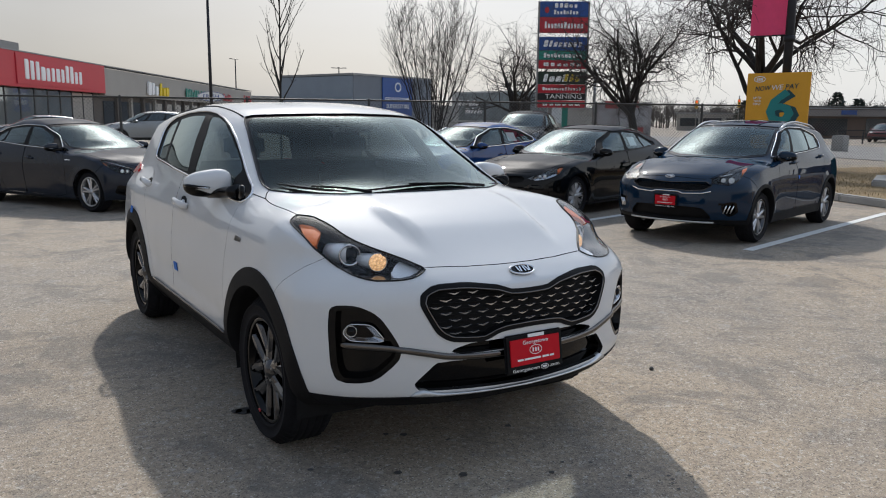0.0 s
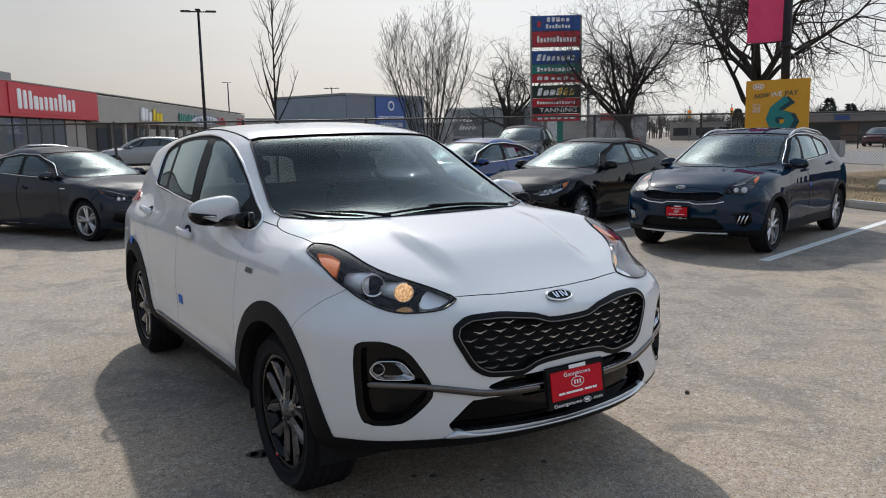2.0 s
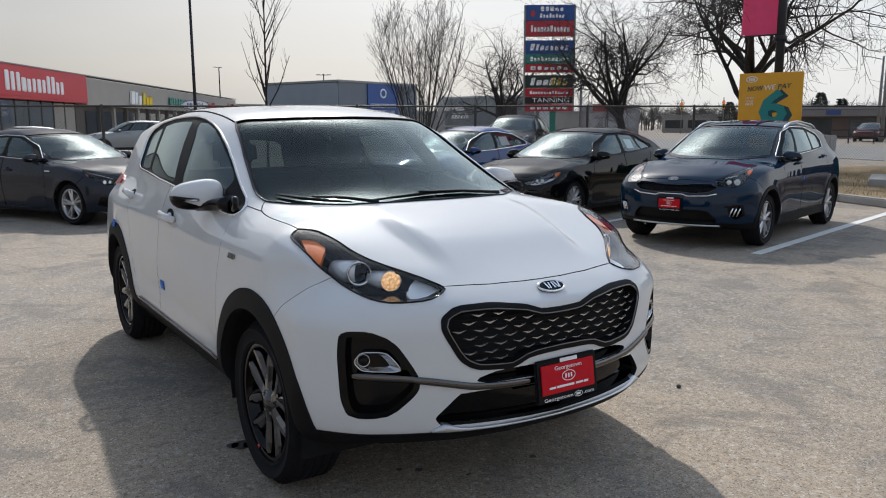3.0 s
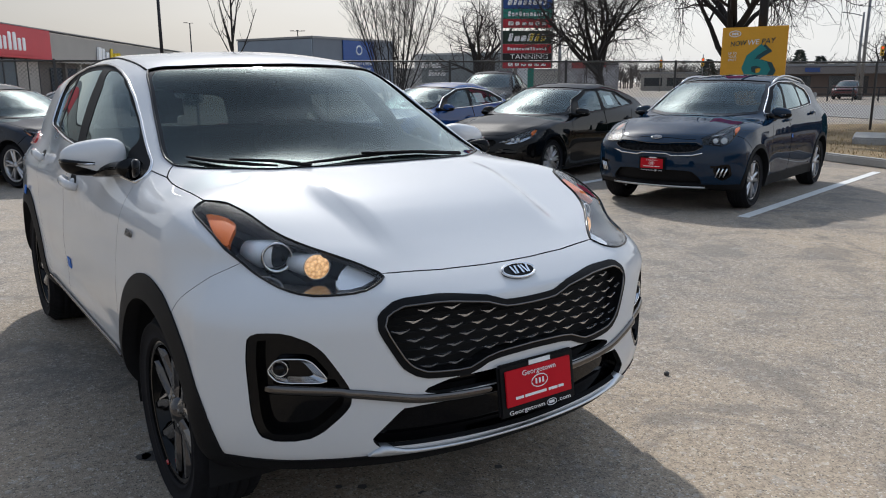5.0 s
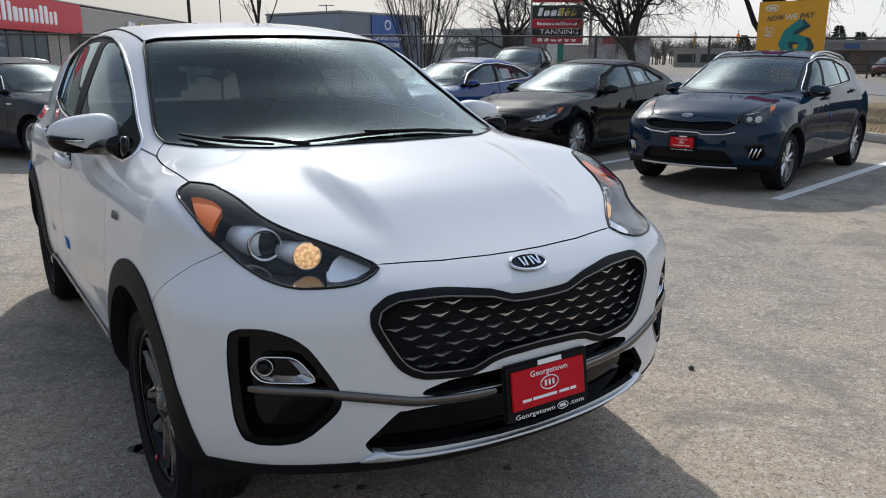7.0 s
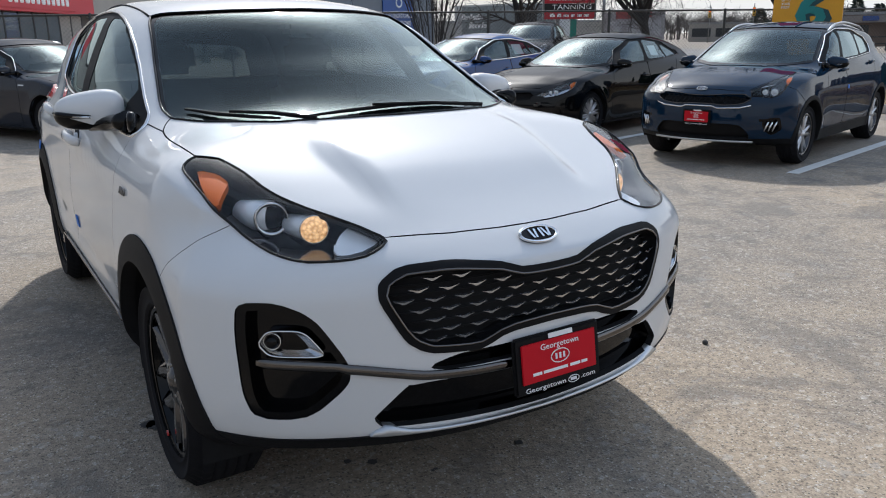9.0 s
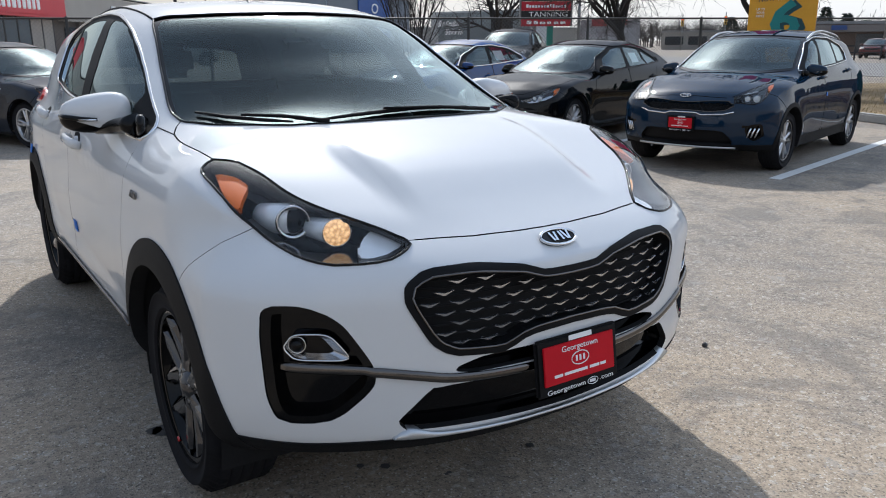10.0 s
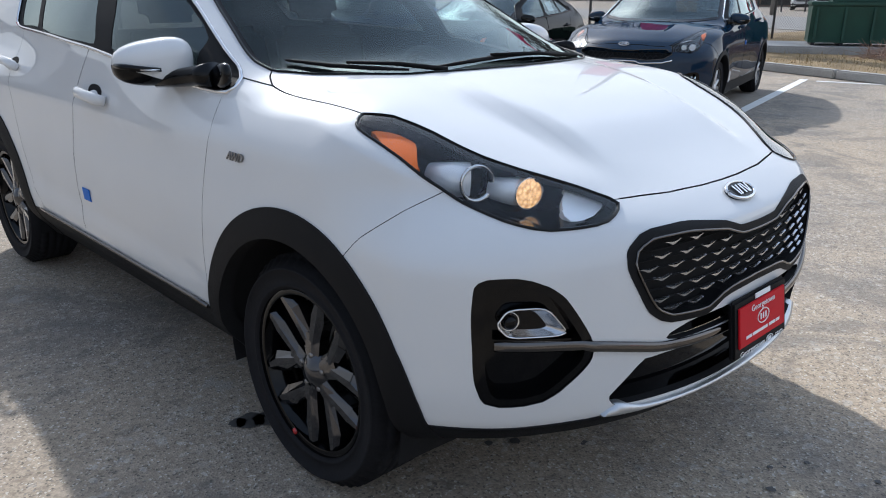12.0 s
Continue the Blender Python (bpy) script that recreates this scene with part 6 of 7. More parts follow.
part("fender_vent", bm_box(0, 0, 0, 0.13, 0.006, 0.018, 0.003, seat_on(grey_at.side(-0.92, 0.80, -1), lift=0.003)), M["chrome"], grey, "slim chrome fender vent")


def far_suv(name, label, mat, x, y, heading, scale=(1, 1, 1), group="cars beyond the fence"):
    """A parked car far off, from the same tables."""
    s = spec(**{**{k: v for k, v in NIRO.items() if k != "extras"}, "paint": mat, "fine": 0.42, "screen_mat": M["dark_glass"], "pane_mats": [M["dark_glass"]] * 3, "window_trim": M["gloss"]})
    c, _, _, _ = build_car(s, name, label, at_car(x, y, heading) @ Matrix.Diagonal((*scale, 1)), group)
    return c


far_suv("black_suv", "large black sport utility vehicle beyond the fence", M["black_paint"], 15.2, 17.0, -50, (1.1, 1.15, 1.18))
far_suv("silver_suv", "silver sport utility vehicle parked beyond the fence", M["silver_paint"], 7.0, 38.0, -100, (1.05, 1.1, 1.12))
far_suv("white_suv", "white sport utility vehicle parked near the shops", M["white"], 12.5, 46.0, -100, (1.05, 1.1, 1.15))
far_suv("grey_hatchback", "grey hatchback parked near the shops", M["silver_paint"], 2.0, 41.0, -80, (1.0, 1.0, 0.95))
far_suv("black_car", "black car parked near the shops", M["black_paint"], -2.6, 36.0, 60, (1.0, 1.0, 0.95))


# ---- kerb, verge, road ----
def strip_along(p, q, width, z, mat, name, label, category, thick, side=0.0):
    d = (Vector((*q, 0)) - Vector((*p, 0))).normalized()
    n = Vector((-d.y, d.x, 0))
    a, b = Vector((*p, 0)) + n * side, Vector((*q, 0)) + n * side
    pts = [a - n * width / 2, b - n * width / 2, b + n * width / 2, a + n * width / 2]
    return sheet(name, [(v.x, v.y) for v in pts], z, mat, label, category, thick=thick)


KERB0, KERB1 = Vector((8.62, -7.0, 0)), Vector((14.3, 9.2, 0))
KD = (KERB1 - KERB0).normalized()
KN = Vector((KD.y, -KD.x, 0))
for k in range(9):
    a, b = KERB0 + KD * (k * 1.9 + 0.01), KERB0 + KD * ((k + 1) * 1.9 - 0.01)
    m = Matrix.Translation((a + b) / 2) @ pose(0, 0, 0, 0, 0, math.degrees(math.atan2(KD.y, KD.x)))
    ob = link("kerb", bm_box(0, -0.075, 0.07, 1.88, 0.16, 0.16, 0.025), kerb_mat, smooth=False)
    ob.matrix_basis = m
    tagged(ob, "weathered concrete kerb stone along the dry verge", "kerb", "kerb stones", "structure")


def verge():
    bm = bmesh.new()
    nu, nv = 60, 60
    vs = []
    o = KERB0 + KN * 0.15
    for i in range(nu + 1):
        row = []
        for j in range(nv + 1):
            u, v = -14 + 34 * i / nu, 13.2 * j / nv
            p = o + KD * u + KN * v
            z = 0.10 + 0.05 * noise.noise(Vector((p.x * 0.6, p.y * 0.6, 0))) + 0.02 * noise.noise(Vector((p.x * 4, p.y * 4, 2)))
            row.append(bm.verts.new((p.x, p.y, z if 0 < j < nv else 0.06)))
        vs.append(row)
    for i in range(nu):
        for j in range(nv):
            bm.faces.new((vs[i][j], vs[i][j + 1], vs[i + 1][j + 1], vs[i + 1][j]))
    bmesh.ops.recalc_face_normals(bm, faces=bm.faces)
    tagged(link("verge", bm, grass_mat), "dry straw-coloured grass verge behind the kerb", "grass verge", kind="structure")
    rnd = random.Random(5)
    verts, faces = [], []
    for _ in range(16000):
        u, v = rnd.uniform(-6, 17), rnd.uniform(0.1, 12.5)
        p = o + KD * u + KN * v
        z = 0.10 + 0.05 * noise.noise(Vector((p.x * 0.6, p.y * 0.6, 0)))
        a = rnd.uniform(0, 6.3)
        h, w = rnd.uniform(0.03, 0.10), 0.008
        k = len(verts)
        dx, dy = math.cos(a), math.sin(a)
        verts += [(p.x - w * dy, p.y + w * dx, z - 0.01), (p.x + w * dy, p.y - w * dx, z - 0.01), (p.x + dx * h * 0.8, p.y + dy * h * 0.8, z + h)]
        faces.append((k, k + 1, k + 2))
    me = bpy.data.meshes.new("dry_grass")
    me.from_pydata(verts, [], faces)
    me.materials.append(material("straw", (0.34, 0.25, 0.13), 0.9, vary=0.3, scale=3))
    tagged(new("dry_grass", me), "short dry straw-coloured grass blades on the verge", "grass", kind="stuff")


verge()
_ra, _rb = KERB0 + KN * 13.2 - KD * 60, KERB0 + KN * 13.2 + KD * 160
sheet("road", [((_ra).x, _ra.y), (_rb.x, _rb.y), ((_rb + KN * 13).x, (_rb + KN * 13).y), ((_ra + KN * 13).x, (_ra + KN * 13).y)], 0.02, road_mat, "pale grey street beyond the verge", "road", thick=0.02)

# ---- chain-link fence ----
galv = material("galvanised_wire", (0.10, 0.10, 0.10), 0.5, 0.6, vary=0.15, scale=20)
post_mat = material("dark_fence_post", (0.05, 0.048, 0.045), 0.6, 0.4, vary=0.2, scale=10)


def fence(p, q, height=1.93, gap=3.0):
    """Posts, a top rail and crossing wires between two points."""
    p, q = Vector((*p, 0)), Vector((*q, 0))
    ln = (q - p).length
    d = (q - p) / ln
    f = thing("chain_link_fence", "tall galvanised chain-link fence with dark posts", "fence", kind="structure", at=Matrix.Translation(p) @ pose(0, 0, 0, 0, 0, math.degrees(math.atan2(d.y, d.x))))
    k = 0.0
    while k <= ln:
        part("fence_post", bm_lathe([(0.0, height + 0.05), (0.02, height + 0.045), (0.034, height + 0.02), (0.034, 0.0)], 10, "z"), post_mat, f, "", True).matrix_basis = Matrix.Translation((k, 0, 0))
        k += gap
    part("top_rail", bm_tube([(0, 0, height), (ln, 0, height)], 0.022, 8), post_mat, f, "", True)
    verts, faces = [], []
    pitch, r = 0.09, 0.0028
    n = int((ln + height) / pitch)
    for lean in (-1, 1):
        for i in range(n):
            x = i * pitch - (height if lean > 0 else 0)
            a = [x, 0.03]
            b = [x + height, height] if lean > 0 else [x - height, height]
            for e, o in ((a, b), (b, a)):
                if e[0] < 0:
                    t = (0 - e[0]) / (o[0] - e[0])
                    e[1] += t * (o[1] - e[1])
                    e[0] = 0.0
                if e[0] > ln:
                    t = (ln - e[0]) / (o[0] - e[0])
                    e[1] += t * (o[1] - e[1])
                    e[0] = ln
            if a[1] >= height or b[1] <= 0.03:
                continue
            m = len(verts)
            for e in (a, b):
                verts += [(e[0] - r * lean, 0.004 * lean, e[1] + r), (e[0] + r * lean, 0.004 * lean, e[1] - r), (e[0], 0.004 * lean + r * 1.6, e[1])]
            for s in range(3):
                faces.append((m + s, m + (s + 1) % 3, m + 3 + (s + 1) % 3, m + 3 + s))
    me = bpy.data.meshes.new("wire_mesh")
    me.from_pydata(verts, [], faces)
    me.materials.append(galv)
    w = new("wire_mesh", me)
    w.parent = f
    w["kind"] = "stuff"
    return f


fence((-9.4, 20.4), (24.2, 5.65))

# ---- bare trees ----
bark = material("grey_brown_bark", (0.020, 0.017, 0.015), 0.9, vary=0.3, scale=6, bump=0.6, depth=0.01)
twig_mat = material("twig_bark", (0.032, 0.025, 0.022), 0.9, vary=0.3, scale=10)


def tubes(paths, sides):
    verts, faces = [], []
    for pts, radii in paths:
        base = len(verts)
        for i, p in enumerate(pts):
            d = (pts[min(i + 1, len(pts) - 1)] - pts[max(i - 1, 0)])
            d = d.normalized() if d.length > 1e-6 else Vector((0, 0, 1))
            s = d.cross(Vector((0.3, 0.5, 0.81)))
            s = s.normalized() if s.length > 1e-3 else Vector((1, 0, 0))
            t = s.cross(d)
            for j in range(sides):
                a = 2 * math.pi * j / sides
                verts.append(tuple(p + radii[i] * (math.cos(a) * s + math.sin(a) * t)))
        for i in range(len(pts) - 1):
            for j in range(sides):
                j2 = (j + 1) % sides
                faces.append((base + i * sides + j, base + i * sides + j2, base + (i + 1) * sides + j2, base + (i + 1) * sides + j))
    return verts, faces


def bare_tree(name, label, x, y, seed, trunk_h, trunk_r, plan, droop=0.0, lean=(0, 0), stems=1, group="", low=0.55):
    """A leafless tree. plan: a row per level of branches: count, length, up-turn, wander."""
    rnd = random.Random(seed)
    tree = thing(name, label, "tree", group, at=Matrix.Translation((x, y, 0)))
    big, fine = [], []

    def grow(p, d, length, r, level):
        n = 5 if level < 3 else 4
        pts, rad = [p.copy()], [r]
        wander = plan[level][3] if level < len(plan) else 0.3
        for i in range(n):
            d = (d + Vector((rnd.gauss(0, wander), rnd.gauss(0, wander), rnd.gauss(0, wander) + plan[min(level, len(plan) - 1)][2] * 0.3 - droop * level * 0.1))).normalized()
            p = p + d * length / n
            pts.append(p.copy())
            rad.append(max(0.004, r * (1 - (0.3 if level == 0 and r > 0.1 else 0.72) * (i + 1) / n)))
        (big if level < 2 else fine).append((pts, rad))
        if level + 1 < len(plan):
            cnt, ln, up, _ = plan[level + 1]
            for c in range(cnt):
                t = rnd.uniform(0.3 if level else low, 1.0)
                i = min(n - 1, int(t * n))
                q = pts[i].lerp(pts[i + 1], t * n - i)
                a = rnd.uniform(0, 2 * math.pi)
                dd = (pts[i + 1] - pts[i]).normalized()
                s = dd.cross(Vector((math.cos(a), math.sin(a), 0.31))).normalized()
                nd = (dd * rnd.uniform(0.35, 0.9) + s * rnd.uniform(0.6, 1.0) + Vector((0, 0, up))).normalized()
                grow(q, nd, ln * rnd.uniform(0.6, 1.15), max(0.005, rad[i] * rnd.uniform(0.45, 0.72)), level + 1)

    for k in range(stems):
        a = 2 * math.pi * k / max(1, stems) + rnd.uniform(-0.4, 0.4)
        sp = 0.0 if stems == 1 else rnd.uniform(0.1, 0.5)
        o = Vector((0, 0, 0)) if stems == 1 else Vector((math.cos(a) * 0.15, math.sin(a) * 0.15, 0))
        grow(o, Vector((lean[0] + sp * math.cos(a), lean[1] + sp * math.sin(a), 1)).normalized(), trunk_h * rnd.uniform(0.85, 1.1), trunk_r, 0)
    for nm, paths, sides, mat in (("trunk", big, 7, bark), ("crown", fine, 3, twig_mat)):
        v, f = tubes(paths, sides)
        me = bpy.data.meshes.new(nm)
        me.from_pydata(v, [], f)
        me.materials.append(mat)
        me.polygons.foreach_set("use_smooth", [True] * len(me.polygons))
        o = new(nm, me)
        o.parent = tree
        if nm == "crown":
            tagged(o, "leafless twigs")
    return tree


bare_tree("bare_tree", "dark leafless crab-apple tree with dense crooked twigs", 25.4, 21.5, 3, 2.6, 0.22,
          [(1, 2.4, 0.0, 0.06), (11, 4.1, 0.34, 0.15), (8, 2.4, 0.10, 0.2), (7, 1.5, 0.02, 0.24), (4, 0.8, 0.0, 0.28)], 0.06)
bare_tree("large_bare_tree", "large leafless tree with long spreading limbs", 21.3, 12.2, 11, 3.3, 0.26,
          [(1, 3.3, 0.0, 0.05), (8, 5.4, 0.14, 0.13), (9, 2.9, 0.04, 0.18), (8, 1.5, -0.03, 0.22), (5, 0.8, -0.05, 0.25)], 0.08)
bare_tree("multi_stem_tree", "leafless multi-stem tree with upright fanned branches", 14.6, 22.3, 7, 5.4, 0.034,
          [(1, 5.4, 0.02, 0.025), (10, 1.6, 0.55, 0.07), (6, 0.7, 0.45, 0.1), (2, 0.35, 0.3, 0.12)], 0.0, stems=13, low=0.22)
bare_tree("young_tree", "thin young leafless tree with upright twigs", 7.75, 21.1, 21, 6.6, 0.05,
          [(1, 6.6, 0.1, 0.02), (24, 2.1, 0.55, 0.08), (6, 0.6, 0.4, 0.14)], 0.0, low=0.27)
bare_tree("bare_tree", "dark leafless tree behind the pylon sign", 33.8, 41.3, 31, 3.0, 0.28,
          [(1, 3.0, 0.0, 0.05), (9, 5.0, 0.24, 0.15), (7, 2.8, 0.10, 0.2), (6, 1.5, 0.0, 0.22), (3, 0.7, 0.0, 0.22)], 0.1)
bare_tree("bare_tree", "far leafless tree beyond the street", 92.0, 42.0, 41, 4.0, 0.3,
          [(1, 4, 0.0, 0.05), (9, 4.5, 0.3, 0.15), (8, 2.2, 0.1, 0.2), (5, 1.0, 0.0, 0.22)], 0.1)


def far_woods():
    """A thin belt of small leafless trees along the horizon beyond the street."""
    rnd = random.Random(77)
    paths = []
    for _ in range(230):
        a, dist = rnd.uniform(0.36, 0.80), rnd.uniform(150, 210)
        o = Vector((math.cos(a) * dist, math.sin(a) * dist, 0))
        h = rnd.uniform(3.5, 6.5)
        paths.append(([o, o + Vector((0, 0, h * 0.4))], [0.16, 0.12]))
        for _ in range(16):
            p = o + Vector((0, 0, h * rnd.uniform(0.2, 0.5)))
            q = p + Vector((rnd.gauss(0, 0.9), rnd.gauss(0, 0.9), h * rnd.uniform(0.25, 0.55)))
            paths.append(([p, q], [0.07, 0.02]))
            for _ in range(4):
                b = p.lerp(q, rnd.uniform(0.4, 1))
                paths.append(([b, b + Vector((rnd.gauss(0, 0.5), rnd.gauss(0, 0.5), rnd.uniform(0.1, 0.9)))], [0.035, 0.012]))
    v, f = tubes(paths, 3)
    me = bpy.data.meshes.new("far_woods")
    me.from_pydata(v, [], f)
    # paler than the near twigs: distance haze put into the colour
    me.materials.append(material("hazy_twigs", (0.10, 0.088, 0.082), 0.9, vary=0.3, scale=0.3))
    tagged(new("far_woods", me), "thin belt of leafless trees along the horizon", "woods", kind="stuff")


far_woods()
# needle green lightened to carry the haze of distance
needles = material("hazed_conifer_needles", (0.045, 0.060, 0.050), 0.85, vary=0.4, scale=1.5)


def conifer(x, y, h, width, seed):
    """A conifer: a trunk and drooping boughs of many flat needle tufts."""
    rnd = random.Random(seed)
    t = thing("conifer", "dark green conifer standing beyond the street", "tree", "far conifers", at=Matrix.Translation((x, y, 0)))
    part("trunk", bm_tube([(0, 0, 0), (0, 0, h * 0.95)], [h * 0.025, 0.03], 8), bark, t, "", True)
    verts, faces = [], []
    for _ in range(900):
        u = rnd.uniform(0.08, 1.0) ** 0.8
        a = rnd.uniform(0, 6.283)
        rr = width * (1 - u) * rnd.uniform(0.35, 1.15) + 0.1
        c = Vector((math.cos(a) * rr, math.sin(a) * rr, h * u - rr * 0.2))
        d = Vector((math.cos(a), math.sin(a), rnd.uniform(-0.5, 0.2))) * rnd.uniform(0.25, 0.6)
        n = d.cross(Vector((rnd.gauss(0, 1), rnd.gauss(0, 1), 1))).normalized() * rnd.uniform(0.08, 0.2)
        k = len(verts)
        verts += [tuple(c - n), tuple(c + n), tuple(c + d)]
        faces.append((k, k + 1, k + 2))
    me = bpy.data.meshes.new("crown")
    me.from_pydata(verts, [], faces)
    me.materials.append(needles)
    ob = new("crown", me)
    ob.parent = t


for x, y, h, w, sd in ((94.6, 67.0, 4.4, 2.6, 1), (96.6, 65.0, 3.8, 2.2, 2), (92.6, 52.2, 5.2, 2.4, 3), (94.5, 50.5, 4.4, 2.2, 4), (95.5, 48.6, 3.6, 2.2, 5)):
    conifer(x, y, h, w, sd)

# ---- signs, poles ----
sign_blue = material("sign_blue", (0.013, 0.065, 0.26), 0.4, vary=0.08, scale=3)
sign_red = material("sign_red", (0.42, 0.015, 0.03), 0.4, vary=0.08, scale=3)
sign_green = material("sign_green", (0.012, 0.20, 0.155), 0.4, vary=0.08, scale=3)
sign_dark = material("sign_dark", (0.012, 0.03, 0.02), 0.4, vary=0.08, scale=3)
sign_black = material("sign_black", (0.01, 0.01, 0.012), 0.4, vary=0.08, scale=3)
yellow_ink = material("yellow_print", (0.75, 0.55, 0.02), 0.5, vary=0.05, scale=5)
metal_dark = material("dark_pole_metal", (0.03, 0.03, 0.035), 0.5, 0.6, vary=0.15, scale=6)
metal_grey = material("grey_pole_metal", (0.22, 0.22, 0.22), 0.5, 0.7, vary=0.15, scale=4)


def glyphs(width, height, count, seed, y=-0.03, shear=0.0, depth=0.02):
    """Plain letter-sized bars in a row, in the place of a logo's letters."""
    rnd = random.Random(seed)
    out, x = bmesh.new(), -width / 2
    step = width / count
    for i in range(count):
        w = step * rnd.uniform(0.55, 0.82)
        h = height * (1.0 if i == 0 else rnd.choice((0.68, 0.72, 0.95)))
        z0 = -height / 2
        b = bm_box(x + step / 2, y, z0 + h / 2, w, depth, h, min(w, h) * 0.16, seg=1)
        if shear:
            for v in b.verts:
                v.co.x += (v.co.z) * shear
        out = join(out, b)
        x += step
    return out


def letters(bm, mat, parent):
    """The separate pieces of a row of letter bars, each as a part of its own."""
    bm.verts.ensure_lookup_table()
    seen = set()
    for v0 in bm.verts:
        if v0 in seen:
            continue
        island, todo = [], [v0]
        seen.add(v0)
        while todo:
            v = todo.pop()
            island.append(v)
            for e in v.link_edges:
                o = e.other_vert(v)
                if o not in seen:
                    seen.add(o)
                    todo.append(o)
        piece = bmesh.new()
        new_of = {v: piece.verts.new(v.co) for v in island}
        for f in {f for v in island for f in v.link_faces}:
            piece.faces.new([new_of[v] for v in f.verts])
        part("letter", piece, mat, parent)
    bm.free()


def pylon():
    a, b = Vector((26.46, 30.19, 0)), Vector((28.65, 28.69, 0))
    d = (b - a).normalized()
    w = (b - a).length
    m = Matrix.Translation((a + b) / 2) @ pose(0, 0, 0, 0, 0, math.degrees(math.atan2(d.y, d.x)))
    p = thing("pylon_sign", "tall pylon sign with stacked coloured shop panels", "sign", at=m)
    rows = [(7.1, 7.95, sign_blue, 5, 0.25), (6.25, 7.1, sign_red, 12, 0.36), (5.3, 6.05, sign_blue, 8, 0.36), (4.78, 5.3, sign_green, 11, 0.26), (4.3, 4.78, sign_red, 6, 0.2),
            (3.45, 4.16, sign_dark, 6, 0.42), (2.96, 3.45, sign_red, 14, 0.18), (2.57, 2.96, sign_black, 0, 0.25), (2.15, 2.57, sign_red, 6, 0.18)]
    for i, (z0, z1, mat, n, h) in enumerate(rows):
        part("sign_panel", bm_box(0, 0, (z0 + z1) / 2, w, 0.35, z1 - z0 - 0.02, 0.015), mat, p)
        zc = (z0 + z1) / 2
        if n == 0:
            part("lettering", bm_text("TANNING", 0.26, 0.02, pose(0.12, -0.19, zc), fit=w * 0.78), M["white_ink"], p)
            continue
        g = glyphs(w * (0.82 if n > 5 else 0.5), h, n, 50 + i, -0.185, 0.25 if i in (2, 5) else 0.0)
        if i == 0:
            bmesh.ops.translate(g, vec=(0.1, 0, 0.2), verts=g.verts)
            g2 = glyphs(w * 0.52, 0.24, 8, 77, -0.185)
            bmesh.ops.translate(g2, vec=(0.1, 0, -0.16), verts=g2.verts)
            g = join(g, g2)
            part("logo_mark", bm_prism(ellipse(-0.95, zc - 0.05, 0.12, 0.17), 0.02, Matrix.Translation((0, -0.195, 0))), sign_red, p)
        bmesh.ops.translate(g, vec=(0, 0, zc), verts=g.verts)
        letters(g, M["white_ink"], p)
        if i == 5:
            y2 = glyphs(w * 0.36, h, 3, 90, -0.192, 0.25)
            bmesh.ops.translate(y2, vec=(w * 0.21, 0, zc), verts=y2.verts)
            letters(y2, yellow_ink, p)
    part("side_frame", bm_box(-w / 2 - 0.05, 0, 5.05, 0.09, 0.3, 5.8, 0.01), metal_grey, p)
    part("side_frame", bm_box(w / 2 + 0.05, 0, 5.05, 0.09, 0.3, 5.8, 0.01), metal_grey, p)
    for x in (-0.6, 0.25):
        part("sign_post", bm_box(x, 0.05, 1.1, 0.32 if x > 0 else 0.2, 0.25, 2.2, 0.01), sign_green if x > 0 else metal_grey, p)


pylon()


